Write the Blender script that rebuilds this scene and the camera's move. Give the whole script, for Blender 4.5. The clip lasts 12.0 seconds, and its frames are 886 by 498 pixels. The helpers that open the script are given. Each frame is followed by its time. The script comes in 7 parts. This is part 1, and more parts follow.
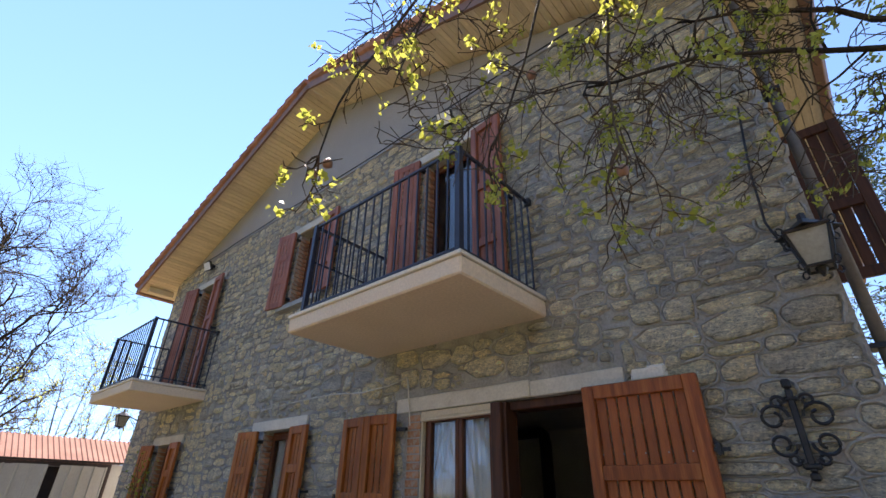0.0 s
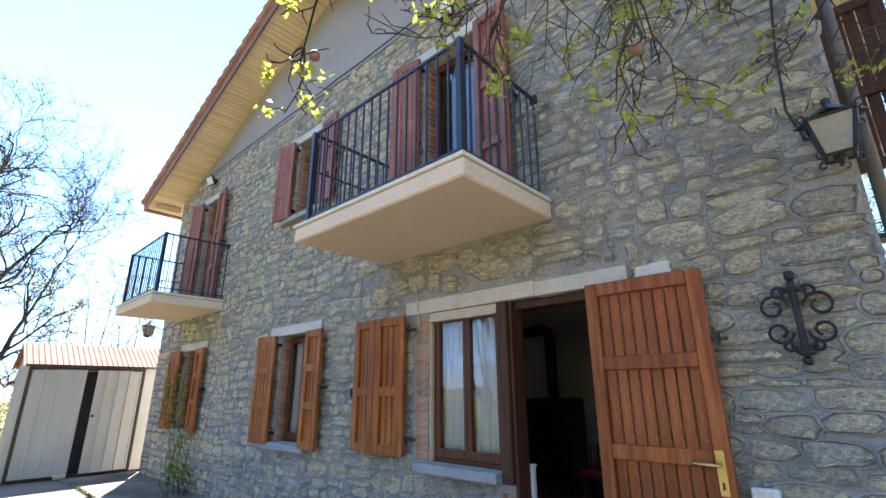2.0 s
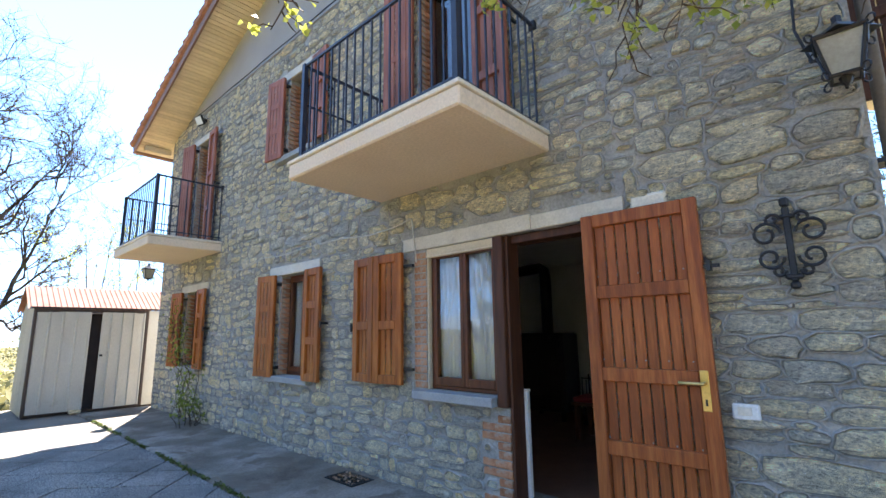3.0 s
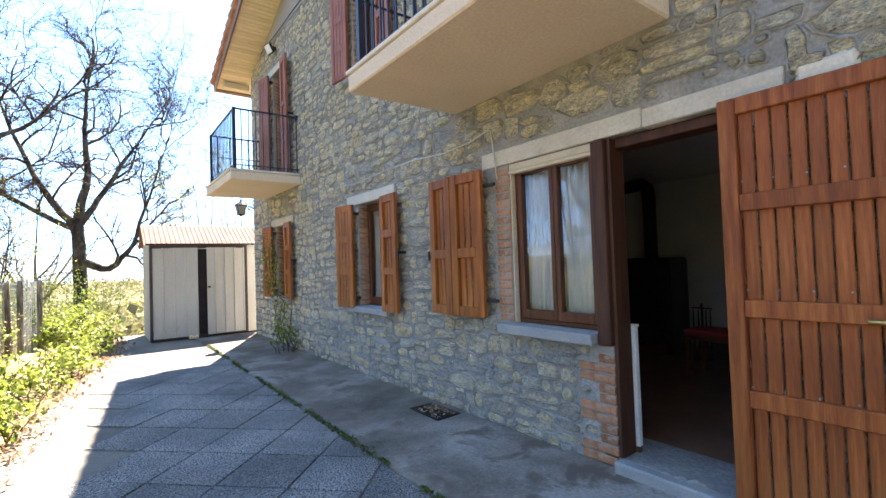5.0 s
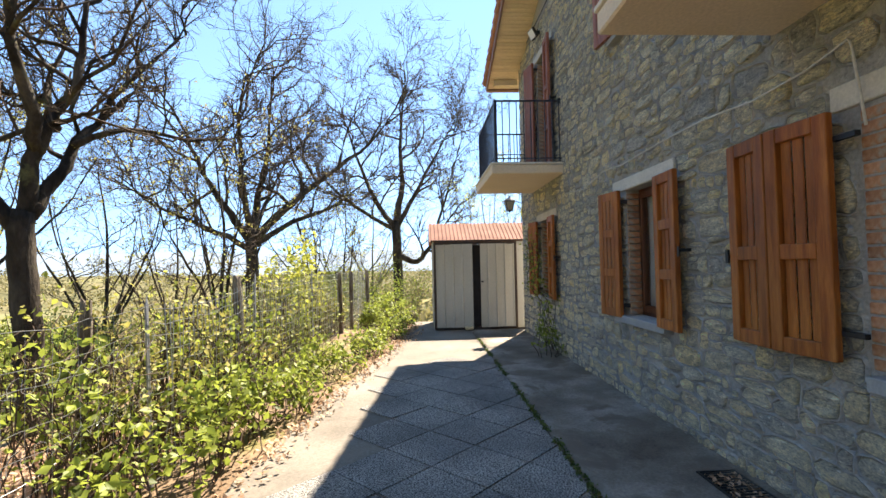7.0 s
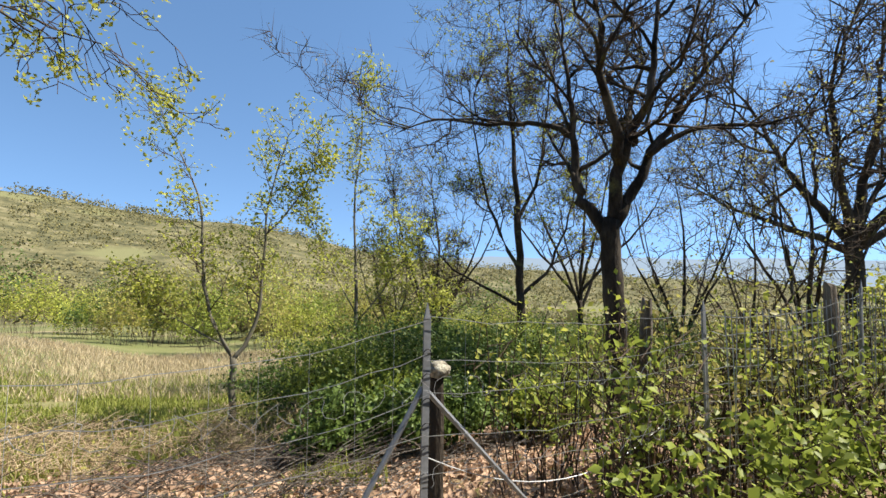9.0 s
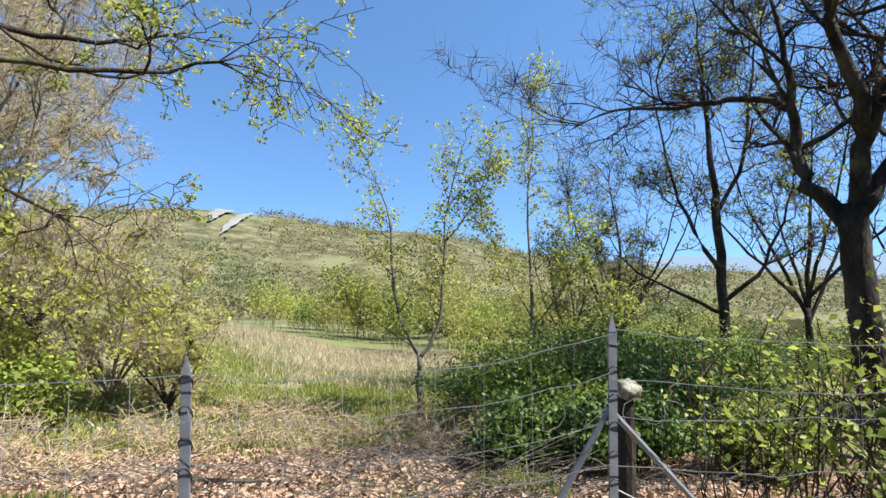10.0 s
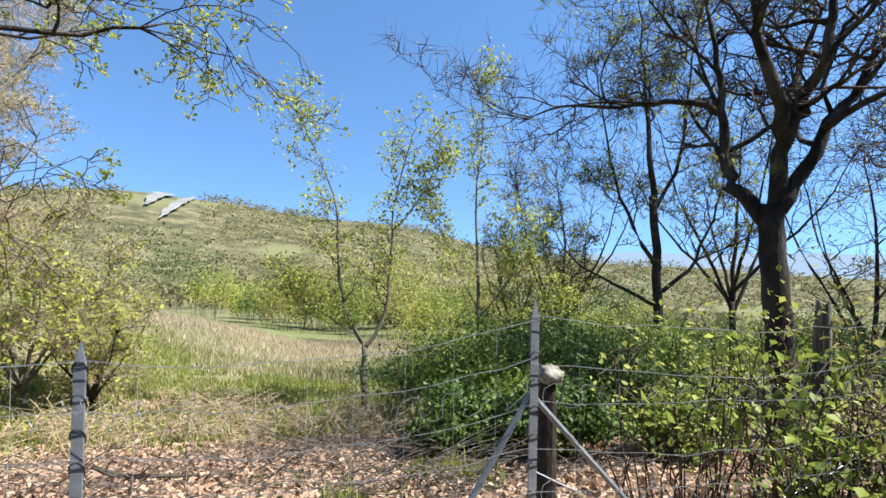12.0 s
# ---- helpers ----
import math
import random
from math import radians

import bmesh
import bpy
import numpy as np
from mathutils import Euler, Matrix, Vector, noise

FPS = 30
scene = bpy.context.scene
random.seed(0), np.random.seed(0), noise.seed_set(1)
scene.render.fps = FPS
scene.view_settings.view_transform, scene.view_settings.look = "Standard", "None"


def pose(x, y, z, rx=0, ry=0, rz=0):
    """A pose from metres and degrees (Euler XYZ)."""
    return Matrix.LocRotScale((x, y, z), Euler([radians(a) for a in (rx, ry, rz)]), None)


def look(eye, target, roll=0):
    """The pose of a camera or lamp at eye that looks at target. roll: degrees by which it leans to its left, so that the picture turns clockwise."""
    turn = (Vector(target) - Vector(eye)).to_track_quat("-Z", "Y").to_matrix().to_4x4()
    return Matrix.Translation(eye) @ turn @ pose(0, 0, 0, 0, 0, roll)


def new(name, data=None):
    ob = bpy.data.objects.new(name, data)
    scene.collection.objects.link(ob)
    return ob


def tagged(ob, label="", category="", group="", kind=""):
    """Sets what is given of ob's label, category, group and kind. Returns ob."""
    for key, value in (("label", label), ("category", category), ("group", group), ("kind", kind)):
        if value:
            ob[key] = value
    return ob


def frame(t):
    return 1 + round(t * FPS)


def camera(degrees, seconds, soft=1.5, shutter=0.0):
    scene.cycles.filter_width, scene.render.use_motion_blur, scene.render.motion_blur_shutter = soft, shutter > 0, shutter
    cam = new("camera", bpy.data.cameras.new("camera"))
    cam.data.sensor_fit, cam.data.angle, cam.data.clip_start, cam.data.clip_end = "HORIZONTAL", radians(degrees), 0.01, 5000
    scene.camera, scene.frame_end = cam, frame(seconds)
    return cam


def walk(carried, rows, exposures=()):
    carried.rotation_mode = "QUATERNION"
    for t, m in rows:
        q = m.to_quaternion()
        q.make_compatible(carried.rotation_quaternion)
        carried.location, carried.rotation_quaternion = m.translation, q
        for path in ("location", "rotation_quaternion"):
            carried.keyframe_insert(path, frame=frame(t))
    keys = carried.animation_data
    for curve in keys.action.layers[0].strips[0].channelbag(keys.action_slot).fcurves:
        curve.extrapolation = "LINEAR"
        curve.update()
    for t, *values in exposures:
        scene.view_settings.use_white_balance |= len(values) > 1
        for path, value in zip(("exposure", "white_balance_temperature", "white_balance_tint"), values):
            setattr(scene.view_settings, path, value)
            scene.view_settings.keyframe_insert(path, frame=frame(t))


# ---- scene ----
cam = camera(87.7, 12.0)
EXPOSURES = [(0, 2.22, 7100, 22), (0.5, 2.17, 6900, 18), (1.0, 2.37, 6750, 16), (1.5, 2.87, 6650, 15), (2.5, 3.12, 6600, 14), (5.0, 3.21, 7100, 16), (5.5, 2.66, 7350, 15), (6.5, 2.56, 7700, 14), (8.3, 1.34, 7320, 10), (9.2, 1.34, 6720, 10), (10.0, 1.44, 6150, 10), (12, 1.49, 6090, 10)]
PATH = [
    (0, (3.36, -3.137, 1.495), (2.18, -1.828, 2.441), 1.1),
    (0.5, (3.374, -3.109, 1.446), (2.156, -1.806, 2.35), 1.3),
    (1, (3.358, -3.104, 1.494), (2.101, -1.765, 2.287), 0.8),
    (1.5, (3.349, -3.082, 1.499), (2.062, -1.715, 2.188), 0.4),
    (2, (3.339, -3.08, 1.477), (2.039, -1.678, 2.063), -0.3),
    (2.5, (3.332, -3.07, 1.504), (2.013, -1.635, 1.95), -0.9),
    (3, (3.33, -3.067, 1.399), (2.0, -1.616, 1.752), -0.9),
    (3.2, (3.348, -3.024, 1.381), (2.0, -1.579, 1.687), -0.8),
    (4.8, (3.01, -2.745, 1.409), (1.469, -1.472, 1.469), -2.3),
    (5, (2.957, -2.671, 1.396), (1.354, -1.476, 1.453), -2.0),
    (5.5, (2.86, -2.433, 1.42), (1.115, -1.456, 1.467), -1.2),
    (6, (2.676, -2.28, 1.408), (0.836, -1.499, 1.455), -0.8),
    (6.5, (2.471, -2.169, 1.435), (0.534, -1.673, 1.489), -0.9),
    (6.7, (2.392, -2.128, 1.445), (0.422, -1.785, 1.504), -1.2),
    (8.3, (1.675, -2.199, 1.368), (0.085, -3.409, 1.470), 0.9),
    (8.5, (1.634, -2.263, 1.364), (0.220, -3.672, 1.483), 0.7),
    (9, (1.588, -2.377, 1.404), (0.640, -4.135, 1.498), 1.0),
    (9.5, (1.520, -2.465, 1.427), (1.016, -4.398, 1.515), -0.2),
    (10, (1.547, -2.483, 1.418), (1.308, -4.466, 1.519), 0.3),
    (10.5, (1.567, -2.499, 1.417), (1.508, -4.495, 1.520), 0.6),
    (11, (1.570, -2.497, 1.416), (1.586, -4.494, 1.514), 0.8),
    (11.5, (1.533, -2.491, 1.411), (1.444, -4.488, 1.498), 1.1),
    (12, (1.447, -2.496, 1.396), (1.005, -4.446, 1.462), 1.3),
]
walk(cam, [(t, look(eye, target, roll)) for t, eye, target, roll in PATH], EXPOSURES)

# ---- world and sun ----
SUN_DIR = Vector((-0.519, 0.268, 0.812)).normalized()
world = bpy.data.worlds.new("sky")
scene.world = world
world.use_nodes = True
wn = world.node_tree
sky = wn.nodes.new("ShaderNodeTexSky")
sky.sky_type = "NISHITA"
sky.sun_disc = False
sky.sun_elevation = math.asin(SUN_DIR.z)
sky.sun_rotation = math.atan2(SUN_DIR.x, SUN_DIR.y)
sky.air_density, sky.dust_density, sky.ozone_density = 0.7, 0.0, 1.3
bg = wn.nodes["Background"]
bg.inputs["Strength"].default_value = 0.115
# clear dry air: the deep blue reaches low down, with only a thin pale rim
dome = wn.nodes.new("ShaderNodeTexCoord")
lifted = wn.nodes.new("ShaderNodeVectorMath")
lifted.operation = "ADD"
lifted.inputs[1].default_value = (0, 0, 0.22)
wn.links.new(dome.outputs["Generated"], lifted.inputs[0])
unit = wn.nodes.new("ShaderNodeVectorMath")
unit.operation = "NORMALIZE"
wn.links.new(lifted.outputs["Vector"], unit.inputs[0])
wn.links.new(unit.outputs["Vector"], sky.inputs["Vector"])
rich = wn.nodes.new("ShaderNodeHueSaturation")
rich.inputs["Hue"].default_value = 0.495
rich.inputs["Saturation"].default_value = 1.1
wn.links.new(sky.outputs["Color"], rich.inputs["Color"])
wn.links.new(rich.outputs["Color"], bg.inputs["Color"])
sun_data = bpy.data.lights.new("sun", "SUN")
sun_data.energy, sun_data.angle, sun_data.color = 4.2, radians(0.53), (1.0, 0.965, 0.9)
sun = new("sun", sun_data)
sun.rotation_euler = SUN_DIR.to_track_quat("Z", "Y").to_euler()
sun.location = SUN_DIR * 50


# ---- materials ----
def node(nt, kind, **inputs):
    n = nt.nodes.new(kind)
    for k, v in inputs.items():
        n.inputs[k.replace("_", " ")].default_value = v
    return n


def ramp(nt, fac, stops):
    r = nt.nodes.new("ShaderNodeValToRGB")
    els = r.color_ramp.elements
    while len(els) < len(stops):
        els.new(0.5)
    for e, (p, c) in zip(els, stops):
        e.position, e.color = p, (*c, 1)
    nt.links.new(fac, r.inputs["Fac"])
    return r.outputs["Color"]


def mixed(nt, fac, a, b, mode="MIX"):
    m = nt.nodes.new("ShaderNodeMix")
    m.data_type, m.blend_type = "RGBA", mode
    for sock, v in ((m.inputs[0], fac), (m.inputs[6], a), (m.inputs[7], b)):
        if isinstance(v, (int, float)):
            sock.default_value = v
        elif isinstance(v, tuple):
            sock.default_value = (*v, 1)
        else:
            nt.links.new(v, sock)
    return m.outputs[2]


def noise_fac(nt, scale, detail=4, stretch=(1, 1, 1), rough=0.55, warp=0.0):
    tc = nt.nodes.new("ShaderNodeTexCoord")
    mp = nt.nodes.new("ShaderNodeMapping")
    mp.inputs["Scale"].default_value = stretch
    nt.links.new(tc.outputs["Object"], mp.inputs["Vector"])
    n = node(nt, "ShaderNodeTexNoise", Scale=scale, Detail=detail, Roughness=rough, Distortion=warp)
    nt.links.new(mp.outputs["Vector"], n.inputs["Vector"])
    return n.outputs["Fac"]


def surface(name, stops, scale=3.0, fine=40.0, rough=0.8, bump=0.3, depth=0.004, stretch=(1, 1, 1), metal=0.0,
            vary=0.0, spots=None, fine_amount=0.35, spec=0.4):
    """Procedural surface: a broad noise through a ramp, fine grain over it, bump, and optional per-piece variation and spots."""
    m = bpy.data.materials.new(name)
    m.use_nodes = True
    nt = m.node_tree
    b = nt.nodes["Principled BSDF"]
    broad = noise_fac(nt, scale, 5, stretch)
    col = ramp(nt, broad, stops)
    grain = noise_fac(nt, fine, 6, stretch)
    shade = ramp(nt, grain, [(0.25, (0.55, 0.55, 0.55)), (0.75, (1.35, 1.35, 1.35))])
    col = mixed(nt, fine_amount, col, mixed(nt, 1.0, col, shade, "MULTIPLY"))
    if vary:
        oi = nt.nodes.new("ShaderNodeObjectInfo")
        geo = nt.nodes.new("ShaderNodeNewGeometry")
        add = nt.nodes.new("ShaderNodeMath")
        nt.links.new(oi.outputs["Random"], add.inputs[0])
        nt.links.new(geo.outputs["Random Per Island"], add.inputs[1])
        fr = nt.nodes.new("ShaderNodeMath")
        fr.operation = "FRACT"
        nt.links.new(add.outputs[0], fr.inputs[0])
        tone = ramp(nt, fr.outputs[0], [(0.0, (1 - vary,) * 3), (1.0, (1 + vary,) * 3)])
        col = mixed(nt, 1.0, col, tone, "MULTIPLY")
    if spots:
        sc, lo, hi, c = spots
        f = noise_fac(nt, sc, 6, (1, 1, 1), 0.65, 0.4)
        col = mixed(nt, ramp(nt, f, [(lo, (0, 0, 0)), (hi, (1, 1, 1))]), col, c)
    nt.links.new(col, b.inputs["Base Color"])
    b.inputs["Roughness"].default_value = rough
    b.inputs["Metallic"].default_value = metal
    b.inputs["Specular IOR Level"].default_value = spec
    if bump:
        bp = node(nt, "ShaderNodeBump", Strength=bump, Distance=depth)
        nt.links.new(grain, bp.inputs["Height"])
        nt.links.new(bp.outputs["Normal"], b.inputs["Normal"])
    return m


def stone_surface(name):
    m = bpy.data.materials.new(name)
    m.use_nodes = True
    nt = m.node_tree
    b = nt.nodes["Principled BSDF"]
    oi = nt.nodes.new("ShaderNodeObjectInfo")
    geo = nt.nodes.new("ShaderNodeNewGeometry")
    add = nt.nodes.new("ShaderNodeMath")
    nt.links.new(oi.outputs["Random"], add.inputs[0])
    nt.links.new(geo.outputs["Random Per Island"], add.inputs[1])
    fr = nt.nodes.new("ShaderNodeMath")
    fr.operation = "FRACT"
    nt.links.new(add.outputs[0], fr.inputs[0])
    base = ramp(nt, fr.outputs[0], [(0.0, (0.55, 0.52, 0.43)), (0.12, (0.74, 0.65, 0.44)), (0.26, (0.62, 0.58, 0.47)),
                                    (0.40, (0.76, 0.68, 0.50)), (0.52, (0.60, 0.58, 0.50)), (0.66, (0.42, 0.415, 0.39)),
                                    (0.78, (0.74, 0.67, 0.50)), (0.88, (0.52, 0.50, 0.44)), (1.0, (0.70, 0.60, 0.42))])
    # relief shade painted in: broad, fine and layers darken where their bumps sink
    broad = noise_fac(nt, 9.0, 5, (1, 1, 2.2), 0.6, 0.6)
    col = mixed(nt, 1.0, base, ramp(nt, broad, [(0.25, (0.78, 0.78, 0.78)), (0.5, (1, 1, 1)), (0.8, (1.25, 1.18, 1.02))]), "MULTIPLY")
    fine = noise_fac(nt, 60.0, 7, (1, 1, 1.6), 0.7)
    col = mixed(nt, 0.85, col, mixed(nt, 1.0, col, ramp(nt, fine, [(0.34, (0.55, 0.55, 0.55)), (0.46, (1.0, 1.0, 1.0)), (0.66, (1.45, 1.43, 1.38))]), "MULTIPLY"))
    patches = noise_fac(nt, 7.5, 6, (0.8, 1, 1.7), 0.62, 1.6)
    col = mixed(nt, ramp(nt, patches, [(0.47, (0, 0, 0)), (0.55, (0.75, 0.75, 0.75))]), col, mixed(nt, 1.0, col, (0.66, 0.665, 0.68), "MULTIPLY"))
    grit = noise_fac(nt, 34.0, 3, (1, 1, 1), 0.5, 0.3)
    col = mixed(nt, ramp(nt, grit, [(0.67, (0, 0, 0)), (0.71, (1, 1, 1))]), col, (0.85, 0.84, 0.80))
    # cracks darkened and raised faces lightened in colour, like highlights on the relief
    layers = noise_fac(nt, 16.0, 8, (0.7, 1, 2.6), 0.72, 1.4)
    col = mixed(nt, 1.0, col, ramp(nt, layers, [(0.35, (0.48, 0.48, 0.48)), (0.43, (1.05, 1.05, 1.05)), (0.54, (1.25, 1.22, 1.16)), (0.64, (1.75, 1.7, 1.6))]), "MULTIPLY")
    lichen = noise_fac(nt, 14.0, 7, (1, 1, 1), 0.7, 1.0)
    col = mixed(nt, ramp(nt, lichen, [(0.60, (0, 0, 0)), (0.68, (1, 1, 1))]), col, (0.40, 0.395, 0.36))
    nt.links.new(col, b.inputs["Base Color"])
    b.inputs["Roughness"].default_value = 0.9
    b.inputs["Specular IOR Level"].default_value = 0.25
    bp = node(nt, "ShaderNodeBump", Strength=1.0, Distance=0.03)
    nt.links.new(fine, bp.inputs["Height"])
    bp2 = node(nt, "ShaderNodeBump", Strength=0.8, Distance=0.04)
    nt.links.new(broad, bp2.inputs["Height"])
    bp3 = node(nt, "ShaderNodeBump", Strength=1.0, Distance=0.035)
    nt.links.new(layers, bp3.inputs["Height"])
    nt.links.new(bp2.outputs["Normal"], bp3.inputs["Normal"])
    nt.links.new(bp3.outputs["Normal"], bp.inputs["Normal"])
    nt.links.new(bp.outputs["Normal"], b.inputs["Normal"])
    return m


def leaf_surface(name, a, b_, light=0.45, rough=0.5):
    """Leaf: diffuse with light shining through, colour differing from leaf to leaf."""
    m = bpy.data.materials.new(name)
    m.use_nodes = True
    nt = m.node_tree
    p = nt.nodes["Principled BSDF"]
    geo = nt.nodes.new("ShaderNodeNewGeometry")
    col = ramp(nt, geo.outputs["Random Per Island"], [(0.0, a), (0.6, b_), (1.0, tuple(min(1, c * 1.25) for c in b_))])
    nt.links.new(col, p.inputs["Base Color"])
    p.inputs["Roughness"].default_value = rough
    p.inputs["Specular IOR Level"].default_value = 0.3
    tr = nt.nodes.new("ShaderNodeBsdfTranslucent")
    nt.links.new(col, tr.inputs["Color"])
    mx = nt.nodes.new("ShaderNodeMixShader")
    mx.inputs[0].default_value = light
    nt.links.new(p.outputs[0], mx.inputs[1])
    nt.links.new(tr.outputs[0], mx.inputs[2])
    nt.links.new(mx.outputs[0], nt.nodes["Material Output"].inputs["Surface"])
    return m


def glass_surface(name):
    m = bpy.data.materials.new(name)
    m.use_nodes = True
    nt = m.node_tree
    nt.nodes.remove(nt.nodes["Principled BSDF"])
    fres = node(nt, "ShaderNodeFresnel", IOR=1.55)
    tr = nt.nodes.new("ShaderNodeBsdfTransparent")
    tr.inputs["Color"].default_value = (0.93, 0.96, 0.95, 1)
    gl = nt.nodes.new("ShaderNodeBsdfGlossy")
    gl.inputs["Roughness"].default_value = 0.01
    mx = nt.nodes.new("ShaderNodeMixShader")
    sc = nt.nodes.new("ShaderNodeMath")
    sc.operation, sc.use_clamp = "MULTIPLY", True
    sc.inputs[1].default_value = 2.4
    nt.links.new(fres.outputs[0], sc.inputs[0])
    nt.links.new(sc.outputs[0], mx.inputs[0])
    nt.links.new(tr.outputs[0], mx.inputs[1])
    nt.links.new(gl.outputs[0], mx.inputs[2])
    nt.links.new(mx.outputs[0], nt.nodes["Material Output"].inputs["Surface"])
    return m


STONE = stone_surface("field_stone")
MORTAR = surface("grey_mortar", [(0.35, (0.265, 0.26, 0.247)), (0.5, (0.325, 0.315, 0.295)), (0.65, (0.40, 0.385, 0.355))], 3.0, 45, 0.95, 1.0, 0.014, spots=(4, 0.6, 0.75, (0.40, 0.375, 0.33)), fine_amount=0.7)
PLASTER = surface("gable_plaster", [(0.3, (0.30, 0.285, 0.265)), (0.7, (0.37, 0.35, 0.325))], 0.9, 70, 0.95, 0.5, 0.006)
SLAB = surface("balcony_plaster", [(0.3, (0.66, 0.53, 0.39)), (0.7, (0.74, 0.61, 0.46))], 1.3, 50, 0.9, 0.25, 0.003, spots=(2.5, 0.62, 0.8, (0.60, 0.47, 0.34)))
COPING = surface("balcony_coping", [(0.3, (0.66, 0.60, 0.50)), (0.7, (0.74, 0.68, 0.58))], 4, 60, 0.8, 0.3, 0.003)
LINTEL = surface("concrete_lintel", [(0.3, (0.52, 0.48, 0.41)), (0.7, (0.64, 0.60, 0.52))], 5, 60, 0.92, 0.5, 0.005, spots=(8, 0.6, 0.75, (0.42, 0.38, 0.32)))
SILL = surface("grey_stone_sill", [(0.3, (0.27, 0.28, 0.28)), (0.7, (0.36, 0.36, 0.35))], 5, 80, 0.85, 0.4, 0.003)
WOOD = surface("honey_shutter_wood", [(0.35, (0.20, 0.052, 0.010)), (0.5, (0.30, 0.088, 0.017)), (0.65, (0.40, 0.138, 0.030))], 4.0, 26, 0.5, 0.3, 0.002, stretch=(6, 6, 0.5), vary=0.16, spec=0.3, fine_amount=0.6)
WOODRED = surface("faded_red_shutter_wood", [(0.35, (0.20, 0.062, 0.033)), (0.5, (0.28, 0.095, 0.052)), (0.65, (0.36, 0.14, 0.085))], 4.0, 26, 0.55, 0.25, 0.002, stretch=(6, 6, 0.5), vary=0.12, spec=0.3)
DOORWOOD = surface("red_brown_door_wood", [(0.35, (0.21, 0.052, 0.014)), (0.5, (0.31, 0.082, 0.02)), (0.65, (0.40, 0.125, 0.034))], 4.0, 26, 0.48, 0.3, 0.002, stretch=(7, 7, 0.45), vary=0.16, spec=0.3, fine_amount=0.6)
DARKWOOD = surface("dark_frame_wood", [(0.3, (0.045, 0.017, 0.009)), (0.7, (0.10, 0.038, 0.019))], 5, 30, 0.55, 0.35, 0.003, stretch=(6, 6, 0.5), spec=0.3)
WINWOOD = surface("window_frame_wood", [(0.3, (0.07, 0.022, 0.010)), (0.7, (0.14, 0.047, 0.020))], 5, 30, 0.4, 0.2, 0.002, stretch=(6, 6, 0.5), spec=0.3)
SOFFIT = surface("pale_soffit_wood", [(0.3, (0.66, 0.53, 0.35)), (0.7, (0.76, 0.64, 0.45))], 3, 24, 0.6, 0.2, 0.002, stretch=(5, 0.6, 5), vary=0.1)
FASCIA = surface("brown_fascia", [(0.3, (0.19, 0.10, 0.065)), (0.7, (0.27, 0.15, 0.10))], 3, 30, 0.6, 0.2, 0.002)
ROOFTILE = surface("clay_roof_tile", [(0.3, (0.30, 0.13, 0.08)), (0.7, (0.42, 0.21, 0.13))], 5, 40, 0.9, 0.4, 0.004, vary=0.2)
BRICK = surface("orange_brick", [(0.35, (0.30, 0.125, 0.06)), (0.5, (0.40, 0.19, 0.10)), (0.7, (0.44, 0.25, 0.155))], 9, 70, 0.92, 0.8, 0.008, vary=0.28, spots=(9, 0.52, 0.64, (0.36, 0.31, 0.25)))
IRON = surface("black_iron", [(0.3, (0.018, 0.018, 0.021)), (0.7, (0.035, 0.034, 0.036))], 12, 90, 0.45, 0.2, 0.001, metal=0.35)
RAILPAINT = surface("dark_blue_rail_paint", [(0.3, (0.016, 0.017, 0.028)), (0.7, (0.03, 0.032, 0.05))], 8, 80, 0.4, 0.1, 0.001)
SHEDSHEET = surface("cream_sheet_metal", [(0.3, (0.46, 0.43, 0.36)), (0.7, (0.56, 0.53, 0.45))], 2.0, 50, 0.5, 0.1, 0.001, stretch=(1, 1, 0.4), spots=(4, 0.62, 0.8, (0.38, 0.33, 0.26)), fine_amount=0.2, spec=0.3)
SHEDROOF = surface("pink_red_sheet_roof", [(0.35, (0.22, 0.108, 0.08)), (0.65, (0.29, 0.152, 0.115))], 2.5, 50, 0.85, 0.1, 0.001, spec=0.15)
BROWNSTEEL = surface("brown_steel_frame", [(0.3, (0.045, 0.028, 0.022)), (0.7, (0.07, 0.045, 0.035))], 6, 60, 0.5, 0.1, 0.001)
PAVER = surface("washed_gravel_slab", [(0.36, (0.20, 0.19, 0.175)), (0.5, (0.30, 0.285, 0.26)), (0.64, (0.40, 0.375, 0.335))], 1.2, 60, 0.9, 1.0, 0.012, vary=0.16, spots=(85, 0.49, 0.54, (0.065, 0.063, 0.06)), fine_amount=1.0)
CONCRETE = surface("dusty_concrete", [(0.36, (0.13, 0.112, 0.09)), (0.5, (0.18, 0.158, 0.13)), (0.66, (0.235, 0.21, 0.175))], 0.8, 45, 0.95, 0.5, 0.005, spots=(1.6, 0.54, 0.66, (0.20, 0.17, 0.135)), fine_amount=0.6)
WALKWAY = surface("worn_walkway_concrete", [(0.36, (0.11, 0.088, 0.064)), (0.5, (0.20, 0.172, 0.137)), (0.64, (0.33, 0.30, 0.26))], 1.1, 50, 0.93, 0.6, 0.006, spots=(2.6, 0.52, 0.62, (0.14, 0.112, 0.084)), fine_amount=0.7)
GALV = surface("galvanised_post", [(0.3, (0.19, 0.20, 0.215)), (0.7, (0.31, 0.32, 0.335))], 6, 60, 0.5, 0.15, 0.001, metal=0.5, spots=(9, 0.6, 0.75, (0.2, 0.17, 0.14)))
WIRE = surface("fence_wire", [(0.3, (0.34, 0.35, 0.36)), (0.7, (0.46, 0.47, 0.47))], 10, 60, 0.45, 0, 0.001, metal=0.5)
